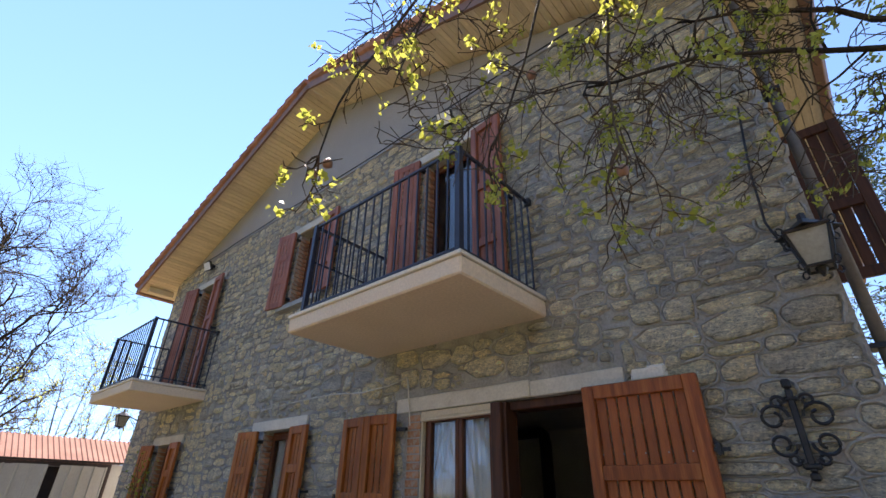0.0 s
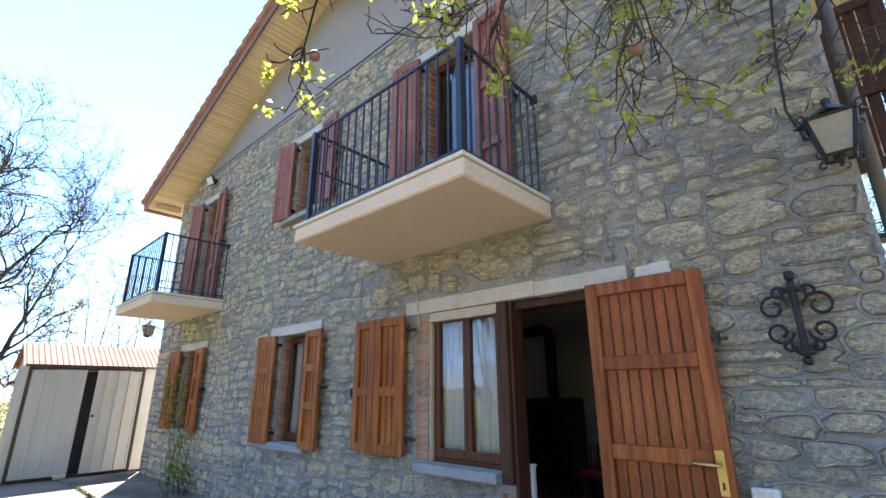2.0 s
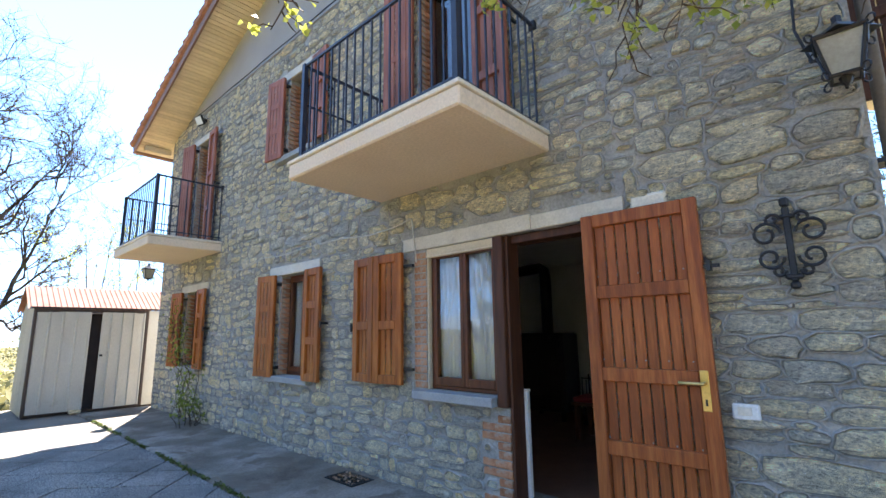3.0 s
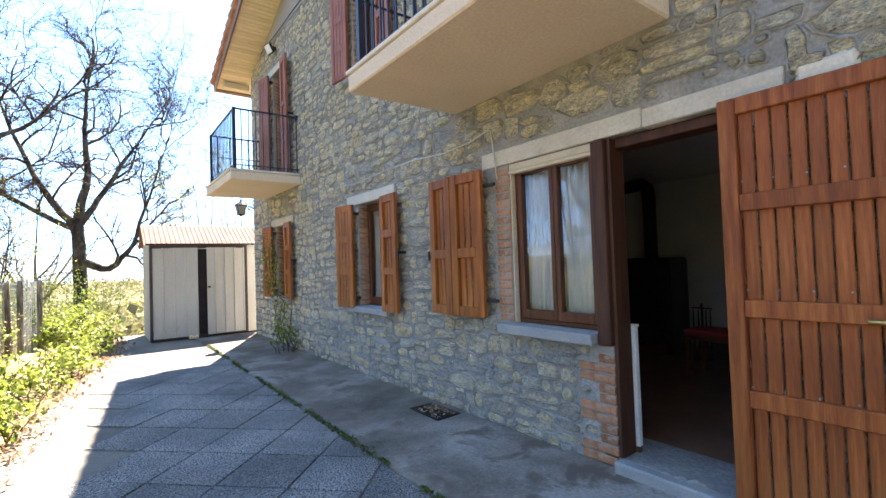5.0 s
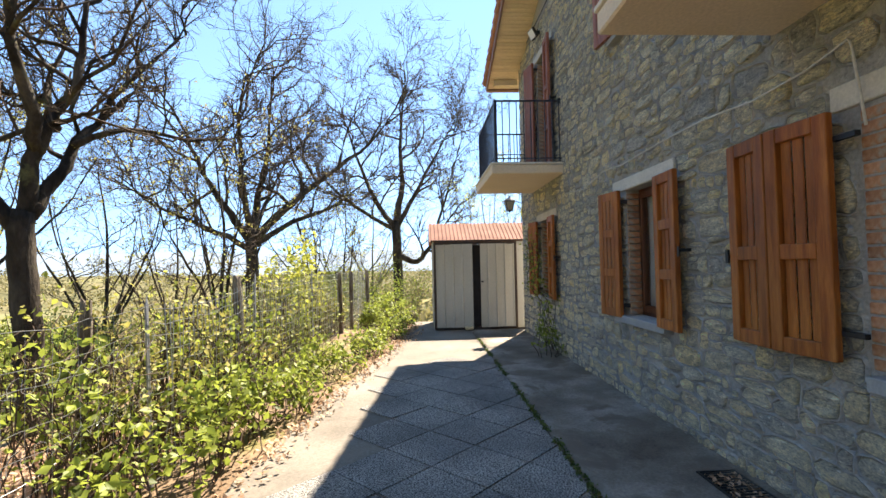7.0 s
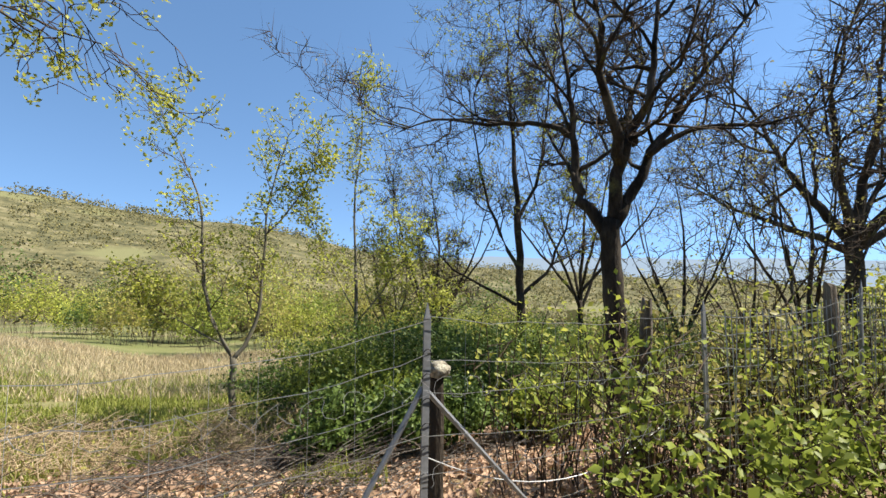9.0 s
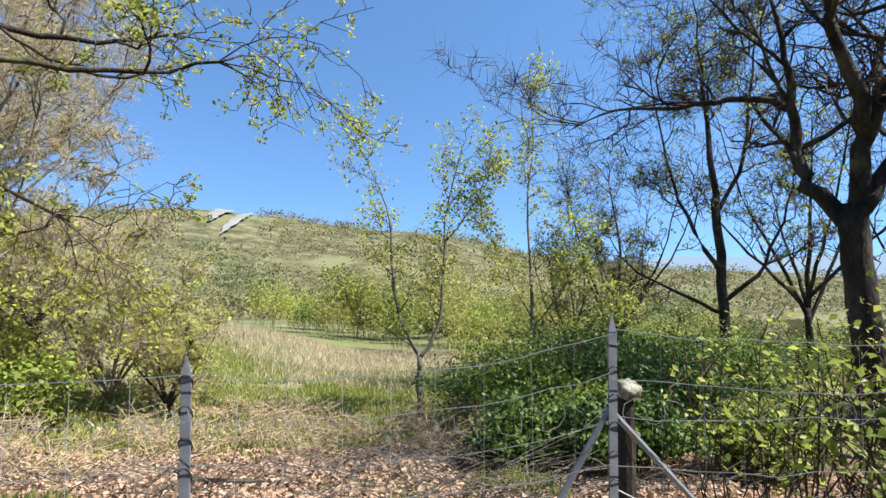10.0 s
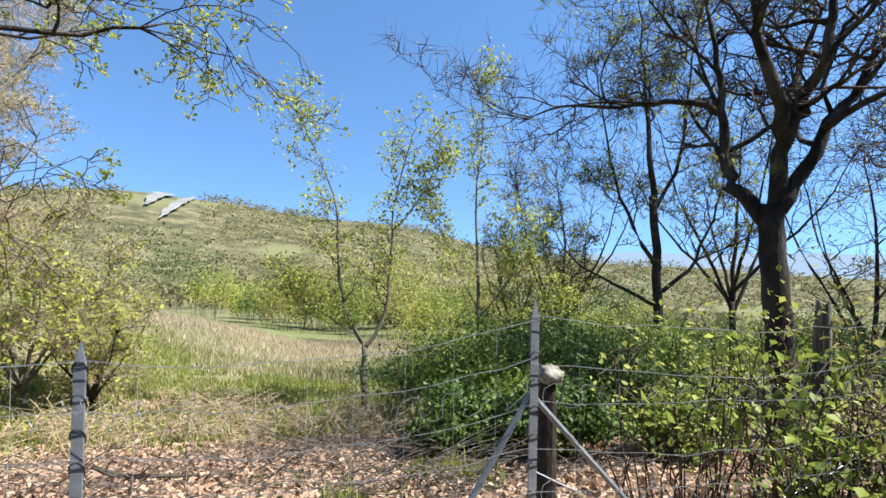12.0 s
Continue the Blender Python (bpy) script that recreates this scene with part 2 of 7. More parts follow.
OLDWOOD = surface("weathered_post_wood", [(0.38, (0.075, 0.06, 0.048)), (0.5, (0.15, 0.125, 0.10)), (0.66, (0.27, 0.235, 0.195))], 4, 30, 0.95, 1.0, 0.012, stretch=(5, 5, 0.5), fine_amount=0.7, spec=0.2)
KNOB = surface("pale_lichen_wood", [(0.36, (0.10, 0.085, 0.06)), (0.5, (0.26, 0.235, 0.18)), (0.66, (0.42, 0.39, 0.30))], 22, 60, 0.95, 1.0, 0.012, fine_amount=0.7)
BARK = surface("oak_bark", [(0.35, (0.022, 0.017, 0.013)), (0.5, (0.048, 0.038, 0.029)), (0.68, (0.10, 0.082, 0.063))], 4, 26, 0.95, 1.0, 0.03, stretch=(1, 1, 0.35), spots=(2.5, 0.56, 0.7, (0.115, 0.11, 0.05)), fine_amount=0.7, spec=0.2)
TWIG = surface("bare_twig", [(0.3, (0.05, 0.034, 0.024)), (0.7, (0.10, 0.072, 0.05))], 5, 30, 0.9, 0, 0.01, spec=0.2)
GREYBARK = surface("pale_young_bark", [(0.3, (0.10, 0.088, 0.062)), (0.7, (0.17, 0.152, 0.112))], 6, 30, 0.9, 0.5, 0.006, spots=(6, 0.55, 0.65, (0.13, 0.13, 0.06)))
TWIGHAZE = leaf_surface("fine_budding_twig", (0.36, 0.275, 0.17), (0.58, 0.46, 0.295), 0.4, 0.9)
LEAF_YOUNG = leaf_surface("young_oak_leaf", (0.25, 0.27, 0.045), (0.42, 0.43, 0.08), 0.5)
LEAF_BUD = leaf_surface("oak_bud_leaf", (0.24, 0.20, 0.06), (0.36, 0.33, 0.09), 0.45)
LEAF_BRAMBLE = leaf_surface("bramble_leaf", (0.085, 0.12, 0.022), (0.28, 0.33, 0.055), 0.45)
LEAF_DARK = leaf_surface("evergreen_leaf", (0.04, 0.07, 0.015), (0.12, 0.175, 0.038), 0.35)
LEAF_DRY = leaf_surface("dry_leaf", (0.24, 0.145, 0.085), (0.47, 0.315, 0.21), 0.2, 0.8)
NEEDLE = leaf_surface("cypress_needle", (0.03, 0.05, 0.02), (0.07, 0.10, 0.035), 0.2)
GRASSMAT = leaf_surface("grass_blade", (0.15, 0.185, 0.035), (0.29, 0.31, 0.075), 0.45)
STRAW = leaf_surface("straw_blade", (0.34, 0.27, 0.16), (0.50, 0.41, 0.26), 0.35, 0.8)
MOSS = leaf_surface("moss_tuft", (0.05, 0.07, 0.02), (0.11, 0.14, 0.035), 0.3)
WHITE = surface("white_plastic", [(0.3, (0.70, 0.70, 0.67)), (0.7, (0.78, 0.77, 0.74))], 5, 60, 0.45, 0, 0.001)
WALLWHITE = surface("interior_white_wall", [(0.3, (0.76, 0.74, 0.69)), (0.7, (0.82, 0.80, 0.76))], 2, 60, 0.9, 0.2, 0.002)
TERRA = surface("terracotta_floor_tile", [(0.3, (0.17, 0.08, 0.05)), (0.7, (0.26, 0.13, 0.08))], 4, 50, 0.5, 0.2, 0.002)
BRASS = surface("brass_handle_metal", [(0.3, (0.58, 0.40, 0.14)), (0.7, (0.70, 0.51, 0.21))], 9, 80, 0.3, 0, 0.001, metal=0.9)
CURTAIN = leaf_surface("white_lace_cloth", (0.82, 0.82, 0.85), (0.86, 0.86, 0.88), 0.3, 0.9)
REDCLOTH = surface("red_cushion_cloth", [(0.3, (0.30, 0.03, 0.03)), (0.7, (0.40, 0.05, 0.045))], 5, 80, 0.95, 0.3, 0.002)
MATRED = surface("dark_red_door_mat", [(0.3, (0.09, 0.035, 0.03)), (0.7, (0.14, 0.055, 0.045))], 6, 150, 0.98, 0.8, 0.006)
CABLE = surface("pale_cable", [(0.3, (0.50, 0.47, 0.41)), (0.7, (0.60, 0.57, 0.50))], 6, 60, 0.7, 0, 0.001)
PIPE = surface("grey_brown_downpipe", [(0.3, (0.13, 0.12, 0.115)), (0.7, (0.19, 0.18, 0.17))], 4, 50, 0.6, 0.1, 0.001)
LAMPGLASS = surface("frosted_lamp_glass", [(0.3, (0.30, 0.285, 0.235)), (0.7, (0.40, 0.38, 0.32))], 6, 60, 0.35, 0, 0.001)
REDBLOCK = surface("old_clay_block", [(0.3, (0.33, 0.12, 0.07)), (0.7, (0.42, 0.19, 0.12))], 6, 50, 0.95, 0.5, 0.005)
ROLLER = surface("cream_roller_box", [(0.3, (0.55, 0.47, 0.34)), (0.7, (0.64, 0.56, 0.42))], 5, 50, 0.6, 0.1, 0.001)
GLASS = glass_surface("window_glass")


# ---- mesh helpers ----
def part(name, bm, material, parent, label="", smooth=False):
    """One mesh object under a thing or part; bm is a bmesh, or (verts, faces)."""
    me = bpy.data.meshes.new(name)
    if isinstance(bm, tuple):
        me.from_pydata([tuple(v) for v in bm[0]], [], [tuple(f) for f in bm[1]])
    else:
        bm.to_mesh(me)
        bm.free()
    me.materials.append(material)
    if smooth:
        me.polygons.foreach_set("use_smooth", [True] * len(me.polygons))
    ob = new(name, me)
    if parent is not None:
        ob.parent = parent
    if label:
        ob["label"] = label
    return ob


def thing(name, at, label, category, group="", kind=""):
    e = new(name)
    e.empty_display_size = 0.1
    e.location = at
    return tagged(e, label, category, group, kind)


def box(bm, x0, x1, y0, y1, z0, z1, bevel=0.0, m=None):
    r = bmesh.ops.create_cube(bm, size=1)
    vs = r["verts"]
    t = Matrix.Translation(((x0 + x1) / 2, (y0 + y1) / 2, (z0 + z1) / 2)) @ Matrix.Diagonal((abs(x1 - x0), abs(y1 - y0), abs(z1 - z0), 1))
    bmesh.ops.transform(bm, matrix=(m @ t) if m else t, verts=vs)
    if bevel:
        es = list({e for v in vs for e in v.link_edges})
        bmesh.ops.bevel(bm, geom=es, offset=bevel, segments=1, affect="EDGES")
    return bm


def boxes(*list_, bevel=0.0, m=None):
    bm = bmesh.new()
    for b in list_:
        box(bm, *b, bevel=bevel, m=m)
    return bm


def tube(V, F, pts, radii, sides=5):
    """A tapered tube through pts, added to the vertex and face lists."""
    n0 = len(V)
    pts = [Vector(p) for p in pts]
    for i, p in enumerate(pts):
        d = (pts[min(i + 1, len(pts) - 1)] - pts[max(i - 1, 0)])
        d = d.normalized() if d.length > 1e-9 else Vector((0, 0, 1))
        a = d.cross(Vector((0, 0, 1)) if abs(d.z) < 0.9 else Vector((1, 0, 0))).normalized()
        b = d.cross(a)
        for k in range(sides):
            t = 2 * math.pi * k / sides
            V.append(p + (a * math.cos(t) + b * math.sin(t)) * radii[i])
    for i in range(len(pts) - 1):
        for k in range(sides):
            k2 = (k + 1) % sides
            F.append((n0 + i * sides + k, n0 + i * sides + k2, n0 + (i + 1) * sides + k2, n0 + (i + 1) * sides + k))
    F.append(tuple(n0 + k for k in range(sides))[::-1])
    e = n0 + (len(pts) - 1) * sides
    F.append(tuple(e + k for k in range(sides)))


def tubes(paths, sides=6):
    V, F = [], []
    for pts, r in paths:
        tube(V, F, pts, r if isinstance(r, (list, tuple)) else [r] * len(pts), sides)
    return V, F


def bent(p0, p1, sag=0.0, n=8):
    p0, p1 = Vector(p0), Vector(p1)
    return [p0.lerp(p1, i / n) - Vector((0, 0, sag * 4 * (i / n) * (1 - i / n))) for i in range(n + 1)]


def leaf_cloud(centres, size, rng, normals_up=0.3, aspect=0.6):
    """Small bent leaves (two triangles pairs each) at the given centres."""
    n = len(centres)
    c = np.asarray(centres, float).reshape(-1, 3)
    a = rng.normal(size=(n, 3))
    a /= np.linalg.norm(a, axis=1, keepdims=True)
    u = rng.normal(size=(n, 3))
    u[:, 2] += normals_up * 3
    b = np.cross(u, a)
    b /= np.linalg.norm(b, axis=1, keepdims=True) + 1e-9
    nrm = np.cross(a, b)
    s = size * (0.55 + 0.9 * rng.random((n, 1)))
    w = s * aspect
    P = np.stack([c - a * s * 0.5, c + b * w * 0.5 - a * s * 0.05 + nrm * s * 0.12, c + a * s * 0.5, c - b * w * 0.5 - a * s * 0.05 + nrm * s * 0.12], 1).reshape(-1, 3)
    i = np.arange(n)[:, None] * 4
    F = np.concatenate([i + [[0, 1, 2]], i + [[0, 2, 3]]], 0)
    return P, F


def twig_strokes(centres, length, width, rng):
    """Thin straight twig ends, one narrow four-cornered sliver each."""
    n = len(centres)
    c = np.asarray(centres, float).reshape(-1, 3)
    a = rng.normal(size=(n, 3)) + np.array([0, 0, 0.5])
    a /= np.linalg.norm(a, axis=1, keepdims=True)
    b = np.cross(rng.normal(size=(n, 3)), a)
    b /= np.linalg.norm(b, axis=1, keepdims=True) + 1e-9
    s = length * (0.5 + rng.random((n, 1)))
    w = width * 0.5
    P = np.stack([c + b * w, c - b * w, c + a * s], 1).reshape(-1, 3)
    return P, np.arange(3 * n).reshape(-1, 3)


def quick_mesh(name, V, F, material, parent, label="", smooth=False):
    V = np.asarray(V, dtype=np.float32).reshape(-1, 3)
    F = np.asarray(F, dtype=np.int32)
    me = bpy.data.meshes.new(name)
    k = F.shape[1]
    me.vertices.add(len(V))
    me.vertices.foreach_set("co", V.ravel())
    me.loops.add(F.size)
    me.loops.foreach_set("vertex_index", F.ravel())
    me.polygons.add(len(F))
    me.polygons.foreach_set("loop_start", np.arange(0, F.size, k, dtype=np.int32))
    me.update(calc_edges=True)
    me.materials.append(material)
    if smooth:
        me.polygons.foreach_set("use_smooth", [True] * len(F))
    ob = new(name, me)
    if parent is not None:
        ob.parent = parent
    if label:
        ob["label"] = label
    return ob

# ---- house: setting ----
X0, X1, DEPTH, TH = -7.38, 3.45, 8.0, 0.42
EAVE, RIDGE_X, SLOPE = 5.49, -1.95, 0.345
STONE_TOP = 5.65


def roof_z(x):
    return EAVE + SLOPE * (RIDGE_X - X0) - SLOPE * abs(x - RIDGE_X)


# openings in the front wall: x0, x1, z0, z1
WIN_1 = (0.30, 1.10, 0.89, 2.17)
DOOR_1 = (1.10, 1.98, 0.10, 2.17)
WIN_2 = (-2.42, -1.68, 0.88, 2.17)
WIN_3 = (-5.85, -5.11, 0.88, 2.17)
UP_DOOR_A = (0.22, 1.00, 2.93, 5.03)
UP_WIN = (-2.42, -1.68, 3.84, 5.03)
UP_DOOR_B = (-5.85, -5.10, 2.93, 5.03)
OPENINGS = [WIN_1, DOOR_1, WIN_2, WIN_3, UP_DOOR_A, UP_WIN, UP_DOOR_B]


def pierced_wall(x0, x1, z0, z1, y0, y1, holes):
    xs = sorted({x0, x1, *[h[0] for h in holes], *[h[1] for h in holes]})
    zs = sorted({z0, z1, *[h[2] for h in holes], *[h[3] for h in holes]})
    V, F, seen = [], [], {}

    def vid(p):
        k = tuple(round(c, 5) for c in p)
        if k not in seen:
            seen[k] = len(V)
            V.append(p)
        return seen[k]

    def solid(i, k):
        if not (0 <= i < len(xs) - 1 and 0 <= k < len(zs) - 1):
            return False
        cx, cz = (xs[i] + xs[i + 1]) / 2, (zs[k] + zs[k + 1]) / 2
        return not any(h[0] < cx < h[1] and h[2] < cz < h[3] for h in holes)

    for i in range(len(xs) - 1):
        for k in range(len(zs) - 1):
            if not solid(i, k):
                continue
            a, b, c, d = xs[i], xs[i + 1], zs[k], zs[k + 1]
            quads = [((a, y0, c), (b, y0, c), (b, y0, d), (a, y0, d)), ((b, y1, c), (a, y1, c), (a, y1, d), (b, y1, d))]
            if not solid(i - 1, k):
                quads.append(((a, y1, c), (a, y0, c), (a, y0, d), (a, y1, d)))
            if not solid(i + 1, k):
                quads.append(((b, y0, c), (b, y1, c), (b, y1, d), (b, y0, d)))
            if not solid(i, k - 1):
                quads.append(((a, y1, c), (b, y1, c), (b, y0, c), (a, y0, c)))
            if not solid(i, k + 1):
                quads.append(((a, y0, d), (b, y0, d), (b, y1, d), (a, y1, d)))
            for q in quads:
                F.append([vid(p) for p in q])
    return V, F


wall_front = tagged(part("wall_front", pierced_wall(X0, X1, -0.3, STONE_TOP, 0, TH, OPENINGS), MORTAR, None),
                    "grey field-stone house wall with flush mortar joints", "wall", kind="structure")
bm = bmesh.new()
prof = [(X0 + 0.7, STONE_TOP + 0.003), (X1 - 0.7, STONE_TOP + 0.003), (RIDGE_X, roof_z(RIDGE_X) - 0.02)]
fr = [bm.verts.new((x, -0.012, z)) for x, z in prof]
bk = [bm.verts.new((x, TH - 0.02, z)) for x, z in prof]
bm.faces.new(fr)
bm.faces.new(bk[::-1])
for i in range(3):
    bm.faces.new((fr[i], bk[i], bk[(i + 1) % 3], fr[(i + 1) % 3]))
tagged(part("wall_gable", bm, PLASTER, None), "smooth grey-brown plastered gable above the stonework", "wall", kind="structure")
for nm, a in (("wall_west", (X0, X0 + TH, TH + 0.002, DEPTH, -0.3, EAVE + 0.05)), ("wall_east", (X1 - TH, X1, TH + 0.002, DEPTH, -0.3, EAVE + 0.05)),
              ("wall_back", (X0 + TH + 0.002, X1 - TH - 0.002, DEPTH - TH, DEPTH, -0.3, STONE_TOP))):
    tagged(part(nm, boxes(a), MORTAR, None), "grey stone and mortar side wall of the house", "wall", kind="structure")

# roof with overhanging soffit of pale boards
roof = thing("roof", (RIDGE_X, 0, EAVE), "gabled roof with brown fascia, pale boarded soffit and clay tiles", "roof", kind="structure")
OVF, OVS = 0.60, 0.47


def roof_local(p):
    return Vector(p) - Vector((RIDGE_X, 0, EAVE))


for side in (-1, 1):
    half = (RIDGE_X - X0) + OVS
    dirv = Vector((side, 0, -SLOPE)).normalized()
    up = Vector((side * SLOPE, 0, 1)).normalized()
    length = half / abs(dirv.x)
    top = Vector((RIDGE_X, 0, roof_z(RIDGE_X)))
    V, F = [], []
    n = 70
    for i in range(n):
        a, b = i * length / n + 0.004, (i + 1) * length / n - 0.004
        base = len(V)
        for s in (a, b):
            for y in (-OVF, DEPTH + 0.4):
                for h in (0, 0.03):
                    V.append(roof_local(top + dirv * s + up * h + Vector((0, y, 0))))
        F += [tuple(base + k for k in f) for f in ((0, 4, 6, 2), (1, 3, 7, 5), (0, 1, 5, 4), (2, 6, 7, 3), (0, 2, 3, 1), (4, 5, 7, 6))]
    part("soffit_boards", (V, F), SOFFIT, roof, "pale yellowish tongue-and-groove boards")
    bm = bmesh.new()
    m = Matrix.Translation(roof_local(top)) @ Matrix((dirv, Vector((0, 1, 0)), up)).transposed().to_4x4()
    box(bm, 0, length, -OVF, DEPTH + 0.4, 0.034, 0.13, m=m)
    part("roof_deck", bm, FASCIA, roof)
    bm = bmesh.new()
    box(bm, -0.02, length + 0.03, -OVF - 0.035, -OVF - 0.003, -0.05, 0.17, m=m)
    part("rake_fascia", bm, FASCIA, roof, "brown barge board along the verge")
    bm = bmesh.new()
    box(bm, length + 0.004, length + 0.09, -OVF - 0.03, DEPTH + 0.4, -0.03, 0.12, bevel=0.01, m=m)
    part("eave_gutter", bm, FASCIA, roof, "brown gutter along the eave")
    V, F = [], []
    rng = np.random.default_rng(3)
    for row in range(26):
        for col in range(2):
            y = -OVF - 0.02 + col * 0.24
            tube(V, F, [roof_local(top + dirv * (row * length / 26 + s) + up * (0.165 + lift) + Vector((0, y, 0))) for s, lift in ((0, 0.0), (length / 26 + 0.05, 0.035))], [0.075, 0.09], 8)
    part("verge_tiles", (V, F), ROOFTILE, roof, "rounded clay tiles along the verge")
    bm = bmesh.new()
    box(bm, 0, length, -OVF + 0.3, DEPTH + 0.4, 0.134, 0.19, m=m)
    part("tile_field", bm, ROOFTILE, roof)
# purlin end under the left eave
part("purlin", boxes((X0 - 0.30 - RIDGE_X, X0 - 0.16 - RIDGE_X, -0.5, 0.0, -0.20, -0.075), bevel=0.01), SOFFIT, roof)


# ---- stones of the front wall ----
def in_hole(x0, x1, z0, z1, pad=0.015):
    return any(x1 > h[0] - pad and x0 < h[1] + pad and z1 > h[2] - pad and z0 < h[3] + pad for h in NO_STONE)


NO_STONE = [*OPENINGS, (-0.02, 2.2, 2.15, 2.33), (0.19, 1.12, 0.80, 0.92), (0.125, 0.31, 0.9, 2.17), (1.07, 1.28, 0.0, 0.9), (0.925, 1.28, 0.03, 0.165), (0.925, 1.28, 0.294, 0.43), (0.925, 1.28, 0.558, 0.69),
            (-2.73, -1.46, 2.16, 2.31), (-6.12, -4.85, 2.16, 2.31), (-2.66, -1.5, 0.79, 0.89), (-6.1, -4.9, 0.79, 0.89),
            (-2.72, -1.46, 5.02, 5.16), (-0.02, 1.24, 5.02, 5.16), (-6.12, -4.86, 5.02, 5.16), (-2.6, -1.5, 3.75, 3.85),
            (-0.37, 1.67, 2.77, 2.94), (-6.42, -4.45, 2.77, 2.94), (1.9, 2.1, 0.0, 0.2)]


def stone_shape(w, h, rng, small=False):
    """An angular, rough-faced stone with steep broken edges; origin at its middle on the wall plane, facing -y."""
    V, F = [], []
    detail = 8 if small else int(rng.integers(10, 14))
    ex = 2.6 + rng.random() * 3.4
    skew = rng.normal(0, 0.14)
    taper = rng.normal(0, 0.15)
    proud = 0.008 + 0.024 * rng.random()
    tilt, roll_ = rng.normal(0, 0.08), rng.normal(0, 0.07)
    ang = 2 * math.pi * (np.arange(detail) + rng.normal(0, 0.22, detail)) / detail + rng.random()
    rad = 1 + rng.normal(0, 0.06, detail)
    for ring, (s, y) in enumerate(((1.0, 0.012), (0.925, -proud * 0.75), (0.76, -proud))):
        for k in range(detail):
            cs, sn = math.cos(ang[k]), math.sin(ang[k])
            r = rad[k] / (abs(cs) ** ex + abs(sn) ** ex) ** (1 / ex)
            s2 = s * (1 + (rng.normal(0, 0.05) if ring else 0))
            x, z = r * cs * w / 2 * s2, r * sn * h / 2 * s2 * (1 + taper * cs)
            dy = (tilt * z + roll_ * x * 0.6 + rng.normal(0, 0.0035)) if ring else 0
            V.append((x + skew * z, y + dy, z + 0.1 * skew * x))
    V.append((rng.normal(0, w * 0.1), -proud * 1.05 + rng.normal(0, 0.004), rng.normal(0, h * 0.1)))
    for ring in range(2):
        for k in range(detail):
            k2 = (k + 1) % detail
            F.append((ring * detail + k, ring * detail + k2, (ring + 1) * detail + k2, (ring + 1) * detail + k))
    for k in range(detail):
        F.append((2 * detail + k, 2 * detail + (k + 1) % detail, 3 * detail))
    return V, F


def lay_stones():
    rng = np.random.default_rng(11)
    laid = []
    cell = 0.02
    taken = np.zeros((int((X1 - X0) / cell) + 2, int(STONE_TOP / cell) + 8), bool)

    def cells(s, shrink=0.0):
        return (slice(max(0, int((s[0] + shrink - X0) / cell)), int((s[1] - shrink - X0) / cell) + 1), slice(max(0, int((s[2] + shrink) / cell)), int((s[3] - shrink) / cell) + 1))

    z, row = 0.02, 0
    while z < STONE_TOP - 0.05:
        h = 0.075 + 0.065 * rng.random()
        if rng.random() < 0.2:
            h += 0.05
        h = min(h, STONE_TOP - z - 0.02)
        x = X0 + 0.03 + 0.1 * rng.random()
        while x < X1 - 0.06:
            w = min(0.42, h * (0.85 + 2.1 * rng.random() ** 1.6))
            if X1 - x < 0.75 and z > 0.3:
                w = min(w * 1.5, X1 - x - 0.02)
            w = max(0.07, min(w, X1 - x - 0.02))
            slot = [(x, x + w, z, z + h)]
            if rng.random() < 0.25 and w > 0.12 and h > 0.11:
                zz = z + h * (0.4 + 0.2 * rng.random())
                slot = [(x, x + w, z, zz), (x, x + w, zz, z + h)]
            for a, b, lo, hi in slot:
                gap = 0.006 + 0.020 * rng.random()
                dz = rng.normal(0, 0.012) + (0.035 * math.sin(1.9 * x + 0.6 * z) + 0.02 * math.sin(5.1 * x + z)) * min(1, z) * min(1, (STONE_TOP - z - h) * 3)
                s = (a + gap / 2, b - gap / 2, lo + gap / 2 + dz, hi - gap / 2 + dz)
                if in_hole(*s):
                    # narrow the stone to the free side, if enough is left
                    m0, m1 = s[0], s[1]
                    for hh in NO_STONE:
                        if s[3] > hh[2] - 0.01 and s[2] < hh[3] + 0.01:
                            if m0 < hh[0] < m1:
                                m1 = hh[0] - 0.012
                            elif m0 < hh[1] < m1:
                                m0 = hh[1] + 0.012
                    s = (m0, m1, s[2], s[3])
                    if m1 - m0 < 0.05 or in_hole(*s, pad=0.004):
                        continue
                if s[3] - s[2] < 0.03 or rng.random() < 0.02:
                    continue
                laid.append((*s, False))
                taken[cells(s)] = True
            x += w
        z += h
        row += 1
    # small pinning stones in what is left of the mortar
    for k in range(16000):
        w, h = 0.05 + 0.09 * rng.random() ** 2, 0.03 + 0.05 * rng.random() ** 2
        x, z = rng.uniform(X0 + 0.02, X1 - w - 0.02), rng.uniform(0.01, STONE_TOP - h - 0.02)
        s = (x, x + w, z, z + h)
        if taken[cells(s, 0.006)].any() or in_hole(*s, pad=0.004):
            continue
        laid.append((*s, True))
        taken[cells(s)] = True
    near, far = [], []
    for a, b, lo, hi, small in laid:
        cx, cz = (a + b) / 2, (lo + hi) / 2
        shp = stone_shape(b - a, hi - lo, rng, small)
        (near if 0.0 < cx < 3.45 and 0.1 < cz < 2.5 and not small and len(near) < 300 else far).append((cx, cz, shp))
    return near, far


STONES_NEAR, STONES_FAR = lay_stones()


# ---- bricks ----
def brick_mesh(l, h, d):
    bm = boxes((-l / 2, l / 2, -d / 2, d / 2, -h / 2, h / 2), bevel=0.005)
    me = bpy.data.meshes.new("brick")
    bm.to_mesh(me)
    bm.free()
    me.materials.append(BRICK)
    return me


